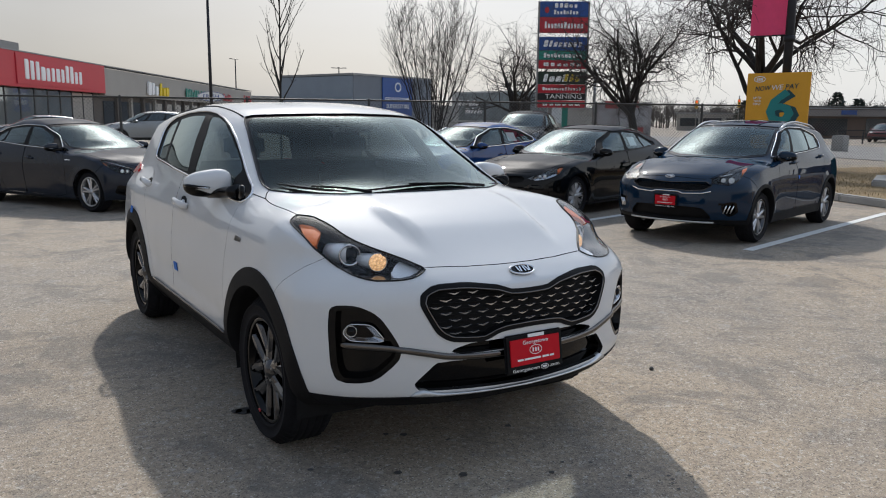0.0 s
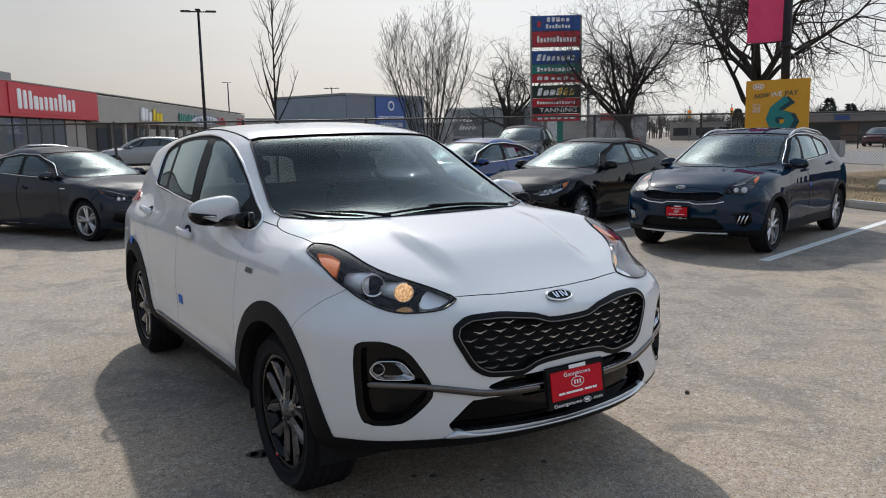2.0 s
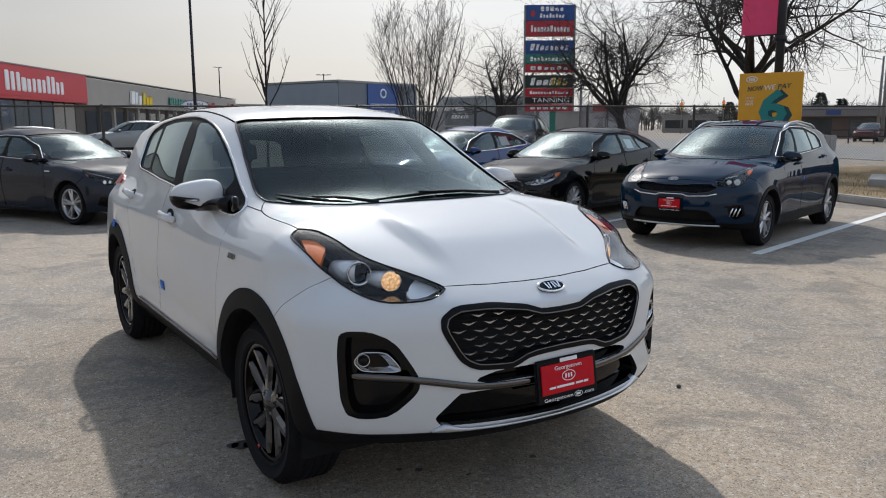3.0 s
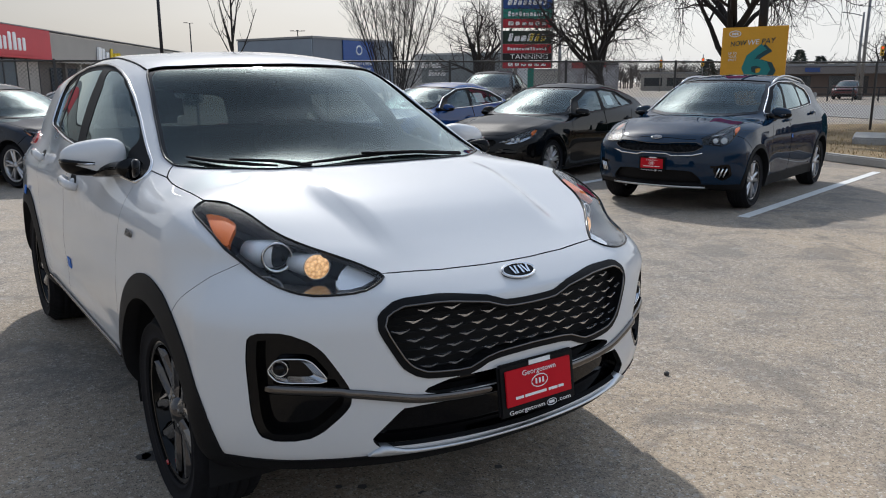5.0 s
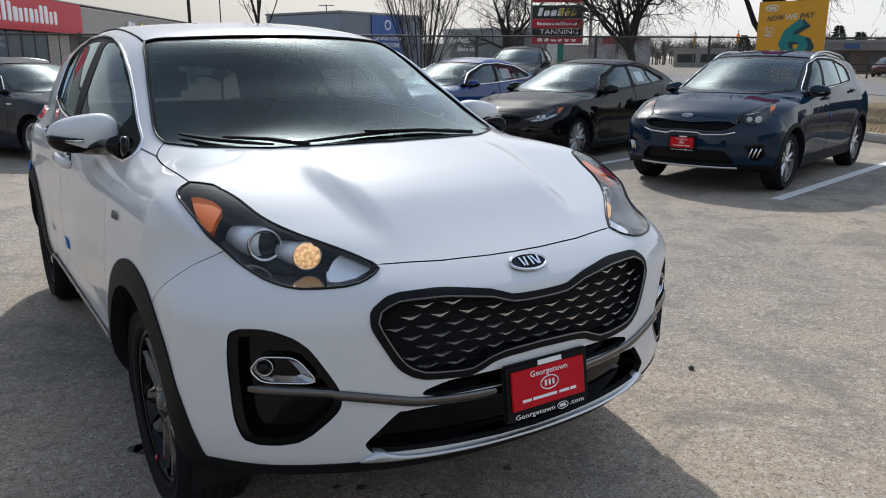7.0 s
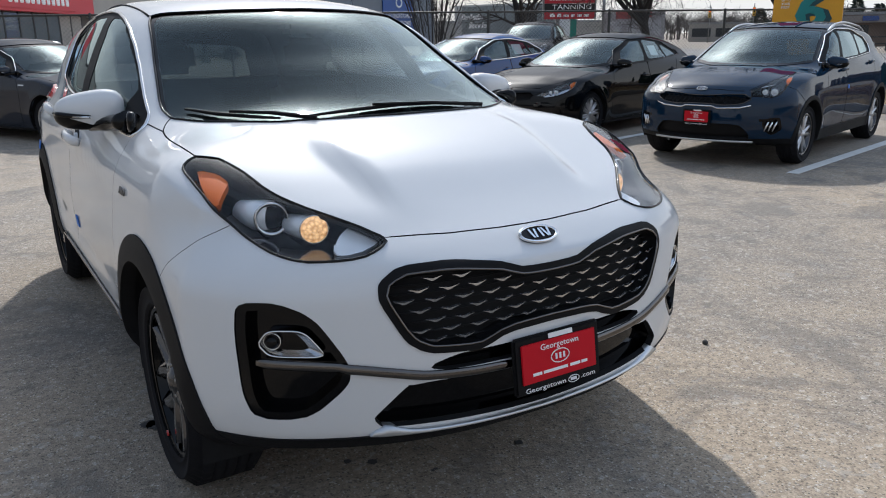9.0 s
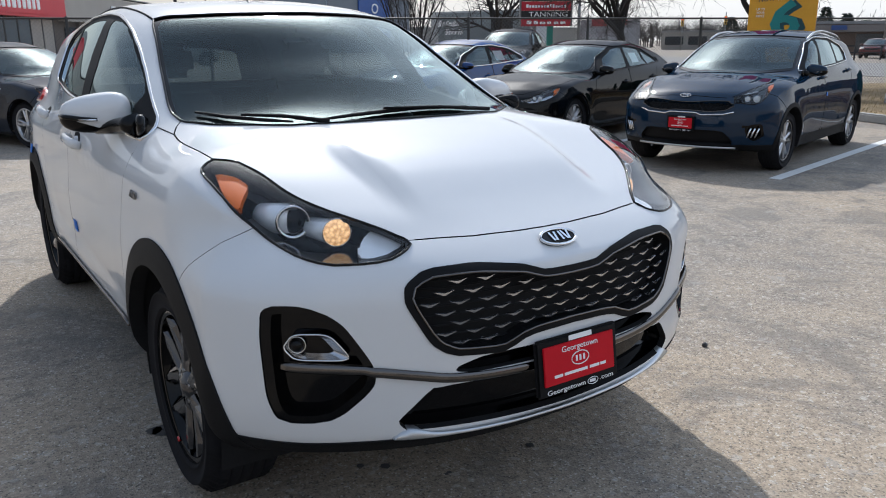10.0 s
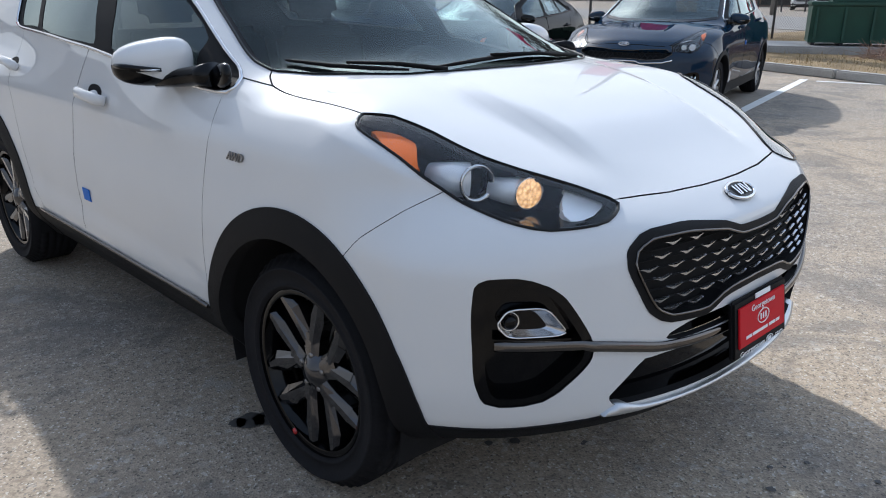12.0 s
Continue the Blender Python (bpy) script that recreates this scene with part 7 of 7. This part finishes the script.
def promo():
    """The dark pole with its pink banner and the yellow board."""
    base = Vector((16.35, 8.0, 0))
    m = Matrix.Translation(base) @ pose(0, 0, 0, 0, 0, -72)
    pole = thing("banner_pole", "dark steel pole with a pink fabric banner", "pole", at=m)
    part("pole", bm_tube([(0.12, 0.2, 0), (0.12, 0.2, 9.0)], 0.11, 16), metal_dark, pole, "", True)
    for z in (3.72, 7.2):
        part("bracket", bm_tube([(0.1, 0.15, z), (-0.85, 0.15, z)], 0.02, 8), metal_dark, pole, "", True)
    part("collar", bm_lathe([(0.11, -0.08), (0.15, -0.06), (0.15, 0.06), (0.11, 0.08)], 16, "z"), metal_dark, pole, "", True).matrix_basis = Matrix.Translation((0.12, 0.2, 3.62))
    cloth = material("pink_banner_cloth", (0.82, 0.07, 0.19), 0.7, vary=0.08, scale=4)
    bm = bmesh.new()
    n, k = 10, 20
    grid = [[bm.verts.new((-0.88 + 0.92 * i / n, 0.15 + 0.05 * math.sin(i * 0.9 + j * 0.25) * (1 - j / k * 0.4) + 0.02, 3.76 + 3.4 * j / k - 0.05 * (i / n) * (j == 0))) for j in range(k + 1)] for i in range(n + 1)]
    for i in range(n):
        for j in range(k):
            bm.faces.new((grid[i][j], grid[i + 1][j], grid[i + 1][j + 1], grid[i][j + 1]))
    b2 = bm.copy()
    bmesh.ops.translate(b2, vec=(0, 0.008, 0), verts=b2.verts)
    part("banner", join(bm, b2), cloth, pole, "pink fabric banner", True)
    board = thing("promo_board", "yellow promotional board with teal lettering", "sign", at=m)
    yellow = material("amber_yellow_board", (0.72, 0.36, 0.02), 0.45, vary=0.06, scale=2)
    teal = material("teal_print", (0.015, 0.22, 0.22), 0.5, vary=0.08, scale=4)
    deep = material("deep_teal_print", (0.008, 0.06, 0.075), 0.5, vary=0.08, scale=4)
    w, z0, z1 = 1.58, 0.75, 2.76
    part("board", bm_box(0, 0, (z0 + z1) / 2, w, 0.06, z1 - z0, 0.01), yellow, board)
    part("board_leg", bm_box(-0.6, 0.03, 0.4, 0.06, 0.05, 0.8), metal_dark, board)
    part("board_leg", bm_box(0.6, 0.03, 0.4, 0.06, 0.05, 0.8), metal_dark, board)
    for word, x, mat, wd in (("NOW", -0.38, deep, 0.40), ("WE", -0.02, M["white_ink"], 0.28), ("PAY", 0.34, deep, 0.34)):
        part("lettering", bm_text(word, 0.13, 0.01, pose(x, -0.04, 2.38 + x * 0.06, 0, -4, 0), shear=0.2, fit=wd), mat, board)
    part("lettering", bm_text("6", 0.84, 0.01, pose(0.17, -0.036, 1.80), fit=0.80, bold=0.05), deep, board)
    part("lettering", bm_text("6", 0.84, 0.012, pose(0.09, -0.044, 1.84), fit=0.70, bold=0.03), teal, board)
    for i, t in enumerate(("UP TO", "YOUR", "FIRST")):
        part("lettering", bm_text(t, 0.06, 0.01, pose(-0.5, -0.036, 2.12 - 0.08 * i), fit=0.2), M["white_ink"], board)
    part("logo_oval", bm_tube([(x, -0.036, z) for x, z in ellipse(-0.47, 2.6, 0.14, 0.07)], 0.012, 6, True), M["white_ink"], board)
    g = glyphs(0.17, 0.07, 3, 5, -0.036, depth=0.01)
    bmesh.ops.translate(g, vec=(-0.47, 0, 2.6), verts=g.verts)
    letters(g, M["white_ink"], board)


promo()


def oval_sign(x, y, z):
    """A white oval shop sign on a post."""
    o = thing("oval_sign", "white oval shop sign with dark letters on a post", "sign", at=Matrix.Translation((x, y, 0)) @ pose(0, 0, 0, 0, 0, -18))
    part("post", bm_tube([(0, 0.08, 0), (0, 0.08, z)], 0.06, 10), metal_grey, o, "", True)
    part("board", bm_prism(ellipse(0, z, 0.95, 0.36), 0.08), M["white_ink"], o)
    part("rim", bm_tube([(px_, -0.01, pz_) for px_, pz_ in ellipse(0, z, 0.92, 0.33)], 0.02, 6, True), sign_blue, o, "", True)
    part("lettering", bm_text("FRESH", 0.26, 0.02, pose(0, -0.015, z), fit=1.1), sign_blue, o)


oval_sign(14.65, 53.27, 2.9)


def street_lamp(x, y, h, arms=2, label="tall dark parking-lot lamp post with twin heads", heading=0, mat=None):
    p = thing("lamp_post", label, "lamp post", at=Matrix.Translation((x, y, 0)) @ pose(0, 0, 0, 0, 0, heading))
    mat = mat or metal_dark
    part("post", bm_tube([(0, 0, 0), (0, 0, h)], [h * 0.012, h * 0.008], 12), mat, p, "", True)
    part("post_base", bm_lathe([(0.0, 0.6), (0.25, 0.6), (0.28, 0.0)], 16, "z"), kerb_mat, p, "", True)
    part("cross_arm", bm_tube([(-0.55, 0, h), (0.55, 0, h)], 0.04, 8), mat, p, "", True)
    for s in (-1, 1)[:arms]:
        part("lamp_head", bm_box(s * 0.72, 0, h + 0.02, 0.6, 0.32, 0.09, 0.03), mat, p)
    if arms == 2:
        part("lamp_head", bm_box(0, -0.35, h + 0.05, 0.3, 0.5, 0.08, 0.03), mat, p)
    return p


street_lamp(11.75, 43.2, 9.0, heading=-20)
street_lamp(43.5, 93.2, 8.0, label="far twin-headed lamp post by the shops", heading=-30)
street_lamp(40.5, 128.0, 11.0, arms=1, label="far single-headed street lamp")

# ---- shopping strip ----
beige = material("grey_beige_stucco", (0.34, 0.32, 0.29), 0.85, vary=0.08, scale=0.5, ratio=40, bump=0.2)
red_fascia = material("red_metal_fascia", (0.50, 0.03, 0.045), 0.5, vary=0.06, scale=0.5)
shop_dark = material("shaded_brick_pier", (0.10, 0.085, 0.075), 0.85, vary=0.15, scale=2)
# the sky's reflection is put into this glass as a pale metallic base
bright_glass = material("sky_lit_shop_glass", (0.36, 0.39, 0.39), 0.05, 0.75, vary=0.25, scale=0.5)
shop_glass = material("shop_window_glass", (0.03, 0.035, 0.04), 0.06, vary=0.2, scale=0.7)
roof_mat = material("roof_metal", (0.28, 0.28, 0.28), 0.6, 0.3, vary=0.1, scale=1)


def strip_mall():
    a, b = Vector((-10.0, 34.0, 0)), Vector((41.7, 124.6, 0))
    u = (b - a).normalized()
    ln = (b - a).length
    # local x along the front, -y out of it
    m = Matrix.Translation(a) @ pose(0, 0, 0, 0, 0, math.degrees(math.atan2(u.y, u.x)))
    red_end = 39.6
    mall = thing("shop_strip", "long low shopping strip with red and grey-beige fascias", "building", kind="structure", at=m)
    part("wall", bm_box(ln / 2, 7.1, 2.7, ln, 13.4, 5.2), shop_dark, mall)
    part("roof", bm_box(ln / 2, 7.2, 5.38, ln + 0.2, 13.4, 0.16), roof_mat, mall)
    part("fascia", bm_box(red_end / 2 + 10, 0.1, 4.45, red_end - 20, 0.9, 2.3, 0.02), red_fascia, mall, "red metal fascia")
    part("fascia", bm_box(9.95, 0.15, 4.3, 19.9, 0.8, 2.3, 0.02), beige, mall, "grey-beige stucco fascia")
    part("fascia", bm_box((red_end + ln) / 2 + 0.05, 0.15, 4.3, ln - red_end - 0.1, 0.8, 2.3, 0.02), beige, mall, "grey-beige stucco fascia")
    part("coping", bm_box(ln / 2, 0.1, 5.64, ln, 1.0, 0.08), roof_mat, mall)
    x = 0.6
    while x < red_end - 1.5:
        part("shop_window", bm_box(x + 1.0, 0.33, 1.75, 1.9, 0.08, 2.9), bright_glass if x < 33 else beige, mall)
        part("mullion", bm_box(x + 2.02, 0.32, 1.7, 0.12, 0.14, 3.2), metal_dark, mall)
        x += 2.1
    x = red_end + 1.0
    i = 0
    while x < ln - 4:
        part("shop_window", bm_box(x + 1.4, 0.33, 1.5, 2.6, 0.08, 2.4), shop_glass, mall)
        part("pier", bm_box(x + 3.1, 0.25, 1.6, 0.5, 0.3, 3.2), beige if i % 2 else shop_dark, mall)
        x += 3.6
        i += 1
    # rooftop units
    for x, w, h in ((31.5, 4.2, 1.5), (red_end + 8, 1.6, 0.5), (red_end + 26, 0.8, 0.6), (red_end + 36, 1.0, 0.5)):
        part("roof_unit", bm_box(x, 5.0, 5.4 + h / 2, w, 2.4, h, 0.03), metal_grey, mall)
    # signs: plain letter-sized bars in the shops' colours
    for x, z, w, h, n, mat, sh in ((29.9, 4.5, 9.6, 1.35, 12, M["white_ink"], 0), (52.3, 4.15, 3.5, 1.3, 3, M["white_ink"], 0.2), (55.9, 4.15, 3.3, 1.3, 3, yellow_ink, 0.2),
                                   (68.7, 4.1, 9.0, 1.1, 12, sign_green, 0), (77.5, 4.1, 4.0, 1.0, 5, sign_blue, 0), (86.0, 4.1, 5.5, 1.0, 6, sign_red, 0), (ln - 4, 4.1, 6.0, 1.4, 7, sign_red, 0)):
        g = glyphs(w, h, n, int(x), -0.42, sh, 0.12)
        bmesh.ops.translate(g, vec=(x, 0, z), verts=g.verts)
        letters(g, mat, mall)
    part("sign_board", bm_box(30.2, -0.38, 4.5, 12.2, 0.08, 2.0, 0.02), red_fascia, mall)


strip_mall()


def block(name, label, x0, y0, x1, y1, h, deep, mat, category="building", extra=None):
    """A plain far building whose front runs from one point to another."""
    a, b = Vector((x0, y0, 0)), Vector((x1, y1, 0))
    u = (b - a).normalized()
    ln = (b - a).length
    m = Matrix.Translation(a) @ pose(0, 0, 0, 0, 0, math.degrees(math.atan2(u.y, u.x)))
    t = thing(name, label, category, kind="structure", at=m)
    part("wall", bm_box(ln / 2, deep / 2, h / 2, ln, deep, h), mat, t)
    part("roof_edge", bm_box(ln / 2, deep / 2, h + 0.1, ln + 0.3, deep + 0.3, 0.25), roof_mat, t)
    return t, ln


slate = material("blue_grey_cladding", (0.15, 0.17, 0.20), 0.6, vary=0.08, scale=0.6)
brown = material("brown_brick_far", (0.16, 0.11, 0.085), 0.85, vary=0.12, scale=1.0)
t, ln = block("store_building", "blue-grey box store with a dark blue sign", 42.9, 87.6, 58.0, 93.0, 6.9, 14, slate)
part("side_wall", bm_box(-0.02, 7, 3.4, 0.3, 13.8, 6.7), material("pale_blue_cladding", (0.24, 0.28, 0.33), 0.6, vary=0.08, scale=0.6), t)
part("sign_panel", bm_box(ln * 0.53, -0.1, 4.3, 6.2, 0.15, 5.0, 0.02), sign_blue, t)
part("lettering", bm_text("GEORGETOWN", 0.6, 0.05, pose(ln * 0.53, -0.2, 3.9), fit=5.3), M["white_ink"], t)
part("lettering", bm_text("SUPERSTORE", 0.6, 0.05, pose(ln * 0.53, -0.2, 3.0), fit=4.8), M["white_ink"], t)
part("logo_ring", bm_tube([(ln * 0.53 + x, -0.2, z) for x, z in ellipse(0, 5.6, 0.55, 0.55, 20)], 0.1, 6, True), M["white_ink"], t)
t, ln = block("low_store", "long low brown store behind the trees", 58.5, 93.2, 92.0, 84.0, 3.1, 14, beige)
t, ln = block("warehouse", "low pale warehouse on the horizon", 20.0, 130.0, 60.0, 140.0, 5.0, 12, material("pale_panel", (0.30, 0.30, 0.29), 0.7, vary=0.08, scale=0.5))

# parked lorry trailer with a printed side
tr = thing("box_trailer", "white box trailer with a faded printed side panel", "trailer", at=Matrix.Translation((37.76, 56.39, 0)) @ pose(0, 0, 0, 0, 0, math.degrees(math.atan2(46.41 - 56.39, 40.84 - 37.76))))
part("box", bm_box(5.2, 1.3, 2.55, 10.6, 2.5, 2.7, 0.04), material("trailer_skin", (0.42, 0.43, 0.43), 0.5, vary=0.1, scale=0.6), tr)
part("printed_panel", bm_box(5.6, 0.03, 2.55, 9.6, 0.02, 2.4), material("trailer_print", (0.20, 0.23, 0.24), 0.5, vary=0.45, scale=1.1, ratio=5), tr, "faded grey-green printed panel")
for x, z, w, mat in ((2.0, 2.9, 2.4, M["white_ink"]), (2.6, 2.2, 2.0, M["white_ink"])):
    g = glyphs(w, 0.5, 6, int(x * 10), -0.005, 0.3, 0.02)
    bmesh.ops.translate(g, vec=(x, 0, z), verts=g.verts)
    letters(g, mat, tr)
part("printed_house", bm_box(7.6, 0.01, 2.5, 2.2, 0.02, 1.5), sign_black, tr)
part("undercarriage", bm_box(5.2, 1.3, 0.95, 9.5, 1.8, 0.4), metal_dark, tr)
for x in (7.8, 9.0):
    for y in (0.25, 2.35):
        part("trailer_wheel", bm_lathe([(0.0, -0.12), (0.3, -0.12), (0.48, -0.1), (0.5, 0.0), (0.48, 0.12), (0.0, 0.12)], 24, "y"), M["rubber"], tr, "", True).matrix_basis = Matrix.Translation((x, y, 0.5))

# ---- beyond the street ----
t, ln = block("brick_store", "low brown brick building across the street", 66.5, 40.1, 96.0, 10.0, 2.75, 12, brown)
part("canopy", bm_box(ln / 2, -0.5, 2.35, ln, 1.2, 0.6), material("grey_fascia_far", (0.22, 0.20, 0.19), 0.7, vary=0.08, scale=0.5), t)
for i in range(8):
    part("shop_window", bm_box(2.5 + i * 5.0, -0.05, 1.05, 3.4, 0.12, 1.6), shop_glass, t)
part("sign_panel", bm_box(4.0, -1.15, 2.4, 1.3, 0.1, 0.4), sign_blue, t)
t, ln = block("far_shop", "low grey shop with a dark window band by the crossing", 92.0, 77.0, 100.0, 66.0, 2.5, 10, beige)
for i in range(4):
    part("shop_window", bm_box(1.8 + i * 3.3, -0.05, 1.3, 2.6, 0.12, 1.2), shop_glass, t)
t, ln = block("gas_station", "small petrol station shop with a price sign", 60.0, 10.0, 66.0, 0.0, 3.6, 8, brown)
for i in range(3):
    part("shop_window", bm_box(2.0 + i * 3.4, -0.05, 1.5, 2.4, 0.12, 2.0), shop_glass, t)
ps = thing("price_sign", "petrol station price sign with coloured panels", "sign", at=Matrix.Translation((50.0, 13.2, 0)) @ pose(0, 0, 0, 0, 0, -62))
for x in (-1.0, 1.0):
    part("sign_post", bm_box(x, 0, 1.9, 0.18, 0.18, 3.8), M["white_ink"], ps)
part("sign_panel", bm_box(0, 0, 4.3, 2.3, 0.3, 0.7), sign_red, ps)
part("sign_panel", bm_box(0, 0, 3.45, 2.3, 0.3, 0.85), material("sign_orange", (0.7, 0.25, 0.03), 0.4, vary=0.08, scale=3), ps)
part("sign_panel", bm_box(0, 0, 2.5, 2.3, 0.3, 0.9), sign_blue, ps)
part("lettering", bm_text("ATM", 0.6, 0.03, pose(0, -0.18, 2.5), fit=1.6), M["white_ink"], ps)


def traffic_light(x, y, heading, h=4.0, label="traffic light on a slim pole showing red"):
    p = thing("traffic_light", label, "traffic light", "traffic lights", at=Matrix.Translation((x, y, 0)) @ pose(0, 0, 0, 0, 0, heading))
    part("pole", bm_tube([(0, 0, 0), (0, 0, h + 1.0)], 0.07, 10), metal_grey, p, "", True)
    part("signal_head", bm_box(0, -0.15, h, 0.36, 0.26, 1.05, 0.03), material("signal_yellow", (0.55, 0.33, 0.02), 0.5, vary=0.05, scale=5), p)
    for k, mat in enumerate((material("red_signal", (0.6, 0.02, 0.01), 0.4, glow=(1.0, 0.05, 0.02, 1.2)), M["gloss"], M["gloss"])):
        part("signal_lens", bm_lathe([(0.0, -0.31), (0.08, -0.30), (0.12, -0.27)], 14, "y"), mat, p, "", True).matrix_basis = Matrix.Translation((0, 0, h + 0.33 - 0.33 * k))
    return p


traffic_light(82.8, 65.8, -50, 3.65)
traffic_light(86.0, 61.6, -50, 3.8)
traffic_light(88.5, 40.2, -50, 4.6)
for x, y, h, lean in ((58.0, 26.5, 8.5, 0), (47.0, 19.0, 7.5, 0), (41.0, 41.0, 5.5, 0), (45.0, 13.5, 10.0, 0), (66.0, 31.0, 7.0, 0)):
    up = thing("utility_pole", "slim grey street pole beyond the fence", "pole", "street poles", at=Matrix.Translation((x, y, 0)))
    part("pole", bm_tube([(0, 0, 0), (0, 0, h)], [0.14, 0.10], 10), metal_grey, up, "", True)
    part("cross_arm", bm_tube([(0, 0, h - 0.3), (-0.8, 0.5, h - 0.1), (-1.6, 1.0, h)], 0.04, 6), metal_grey, up, "", True)
wt = thing("concrete_block", "pale square concrete utility block on the verge", "utility box", at=Matrix.Translation((37.5, 18.7, 0)))
part("block", bm_box(0, 0, 0.42, 0.62, 0.62, 0.84, 0.04), kerb_mat, wt)
bill = thing("poster_board", "weathered board with faded red and white posters", "sign", at=Matrix.Translation((30.9, 27.9, 0)) @ pose(0, 0, 0, 0, 0, -45))
part("board", bm_box(0, 0, 1.5, 3.2, 0.1, 2.0, 0.02), material("faded_posters", (0.30, 0.29, 0.30), 0.6, vary=0.5, scale=1.6, ratio=6), bill)
faded_red = material("faded_red", (0.32, 0.06, 0.06), 0.6, vary=0.3, scale=3)
pale_print = material("pale_poster", (0.42, 0.42, 0.44), 0.6, vary=0.3, scale=4)
for x, z, w, h, mat in ((-0.55, 2.36, 0.9, 0.42, faded_red), (0.5, 2.40, 0.8, 0.36, faded_red), (-1.0, 1.6, 0.7, 0.9, pale_print), (0.05, 1.45, 0.9, 0.7, pale_print), (1.05, 1.65, 0.7, 0.8, pale_print), (-0.35, 0.85, 0.5, 0.4, faded_red), (0.8, 0.9, 0.8, 0.4, faded_red)):
    part("poster", bm_box(x, -0.06, z, w, 0.02, h, 0.004), mat, bill)
for x in (-1.4, 1.4):
    part("leg", bm_box(x, 0, 0.4, 0.12, 0.12, 0.8), metal_dark, bill)
# low railing before the far lot
rl = thing("low_railing", "low dark railing before the far car park", "railing", kind="structure", at=Matrix.Translation((52.0, 27.5, 0)) @ pose(0, 0, 0, 0, 0, -55))
for k in range(16):
    part("railing_post", bm_box(k * 1.6, 0, 0.5, 0.1, 0.1, 1.0), metal_dark, rl)
for z in (0.5, 0.95):
    part("rail", bm_box(12, 0, z, 24, 0.06, 0.08), metal_dark, rl)
far_suv("maroon_car", "small maroon car in the far lot", M["maroon"], 60.0, 28.5, -70, (1, 1, 0.95))
far_suv("white_van", "white car in the far lot", M["white"], 62.5, 23.5, -70, (1, 1, 1.0))

# ---- dumpster on its slab ----
green = material("faded_green_paint", (0.012, 0.065, 0.045), 0.55, vary=0.25, scale=2.0, bump=0.1)
sl = thing("concrete_slab", "rough concrete slab on the verge", "slab", at=Matrix.Translation((17.0, 3.7, 0)) @ pose(0, 0, 0, 0, 0, -63.7) @ Matrix.Diagonal((0.62, 0.8, 0.95, 1)))
part("slab", bm_box(0, 0, 0.13, 5.5, 2.6, 0.26, 0.04), kerb_mat, sl)
du = thing("dumpster", "dark green steel dumpster with a closed lid", "dumpster", at=Matrix.Translation((17.0, 3.6, 0.25)) @ pose(0, 0, 0, 0, 0, -63.7) @ Matrix.Diagonal((0.56, 0.7, 0.62, 1)))
body = bm_box(0, 0, 0.72, 3.4, 1.7, 1.25, 0.02)
for v in body.verts:
    if v.co.z < 0.4:
        v.co.y *= 0.85
part("bin_body", body, green, du)
part("lid", bm_box(0, 0, 1.42, 3.5, 1.8, 0.14, 0.03), green, du)
part("upper_box", bm_box(0.3, 0.1, 1.95, 2.6, 1.4, 0.95, 0.03), green, du)
for x in (-1.5, -0.5, 0.5, 1.5):
    part("rib", bm_box(x, -0.84, 0.75, 0.1, 0.12, 1.1, 0.01), green, du)
    part("foot", bm_box(x, 0, 0.05, 0.15, 1.3, 0.1), metal_dark, du)



def brush_heap(x, y):
    """A heap of dry cut twigs."""
    rnd = random.Random(8)
    paths = []
    for _ in range(420):
        a, q = rnd.uniform(0, 6.283), rnd.uniform(0, 1) ** 0.6
        o = Vector((x + math.cos(a) * q * 0.7, y + math.sin(a) * q * 0.7, 0.1 + 0.3 * (1 - q) * rnd.random()))
        d = Vector((rnd.gauss(0, 1), rnd.gauss(0, 1), rnd.uniform(-0.1, 0.9))).normalized()
        ln = rnd.uniform(0.2, 0.6)
        paths.append(([o, o + d * ln * 0.5 + Vector((0, 0, 0.03)), o + d * ln], [0.008, 0.006, 0.003]))
    v, f = tubes(paths, 3)
    me = bpy.data.meshes.new("brush_heap")
    me.from_pydata(v, [], f)
    me.materials.append(material("dry_twigs", (0.30, 0.21, 0.16), 0.9, vary=0.35, scale=6))
    tagged(new("brush_heap", me), "heap of dry cut twigs on the verge beside the dumpster", "brushwood", kind="stuff")


brush_heap(15.4, 2.0)

# ---- the dealership behind the camera: unseen, added to close the lot ----
dark_panel = material("grey_cladding", (0.36, 0.37, 0.38), 0.5, vary=0.12, scale=0.5)
t, ln = block("dealership", "grey-clad dealership building with a glazed front", 26.0, -36.0, -22.0, -40.0, 6.5, 14, dark_panel)
for i in range(9):
    part("showroom_window", bm_box(3.0 + i * 3.6, -0.06, 1.7, 3.2, 0.14, 2.9), shop_glass, t)
part("red_band", bm_box(10, -0.2, 5.4, 5.0, 0.3, 1.6), sign_red, t)
# unseen wing, added and set far off for reflections in the car's side
t, ln = block("service_wing", "grey-clad service wing with red and blue signs", -52.0, -26.0, -48.0, 12.0, 4.2, 12, dark_panel)
part("sign_panel", bm_box(ln * 0.45, -0.15, 3.3, 5.0, 0.2, 1.0), sign_blue, t)
for i in range(7):
    part("wing_door", bm_box(3.0 + i * 4.0, -0.06, 1.5, 3.0, 0.14, 2.6), shop_glass, t)
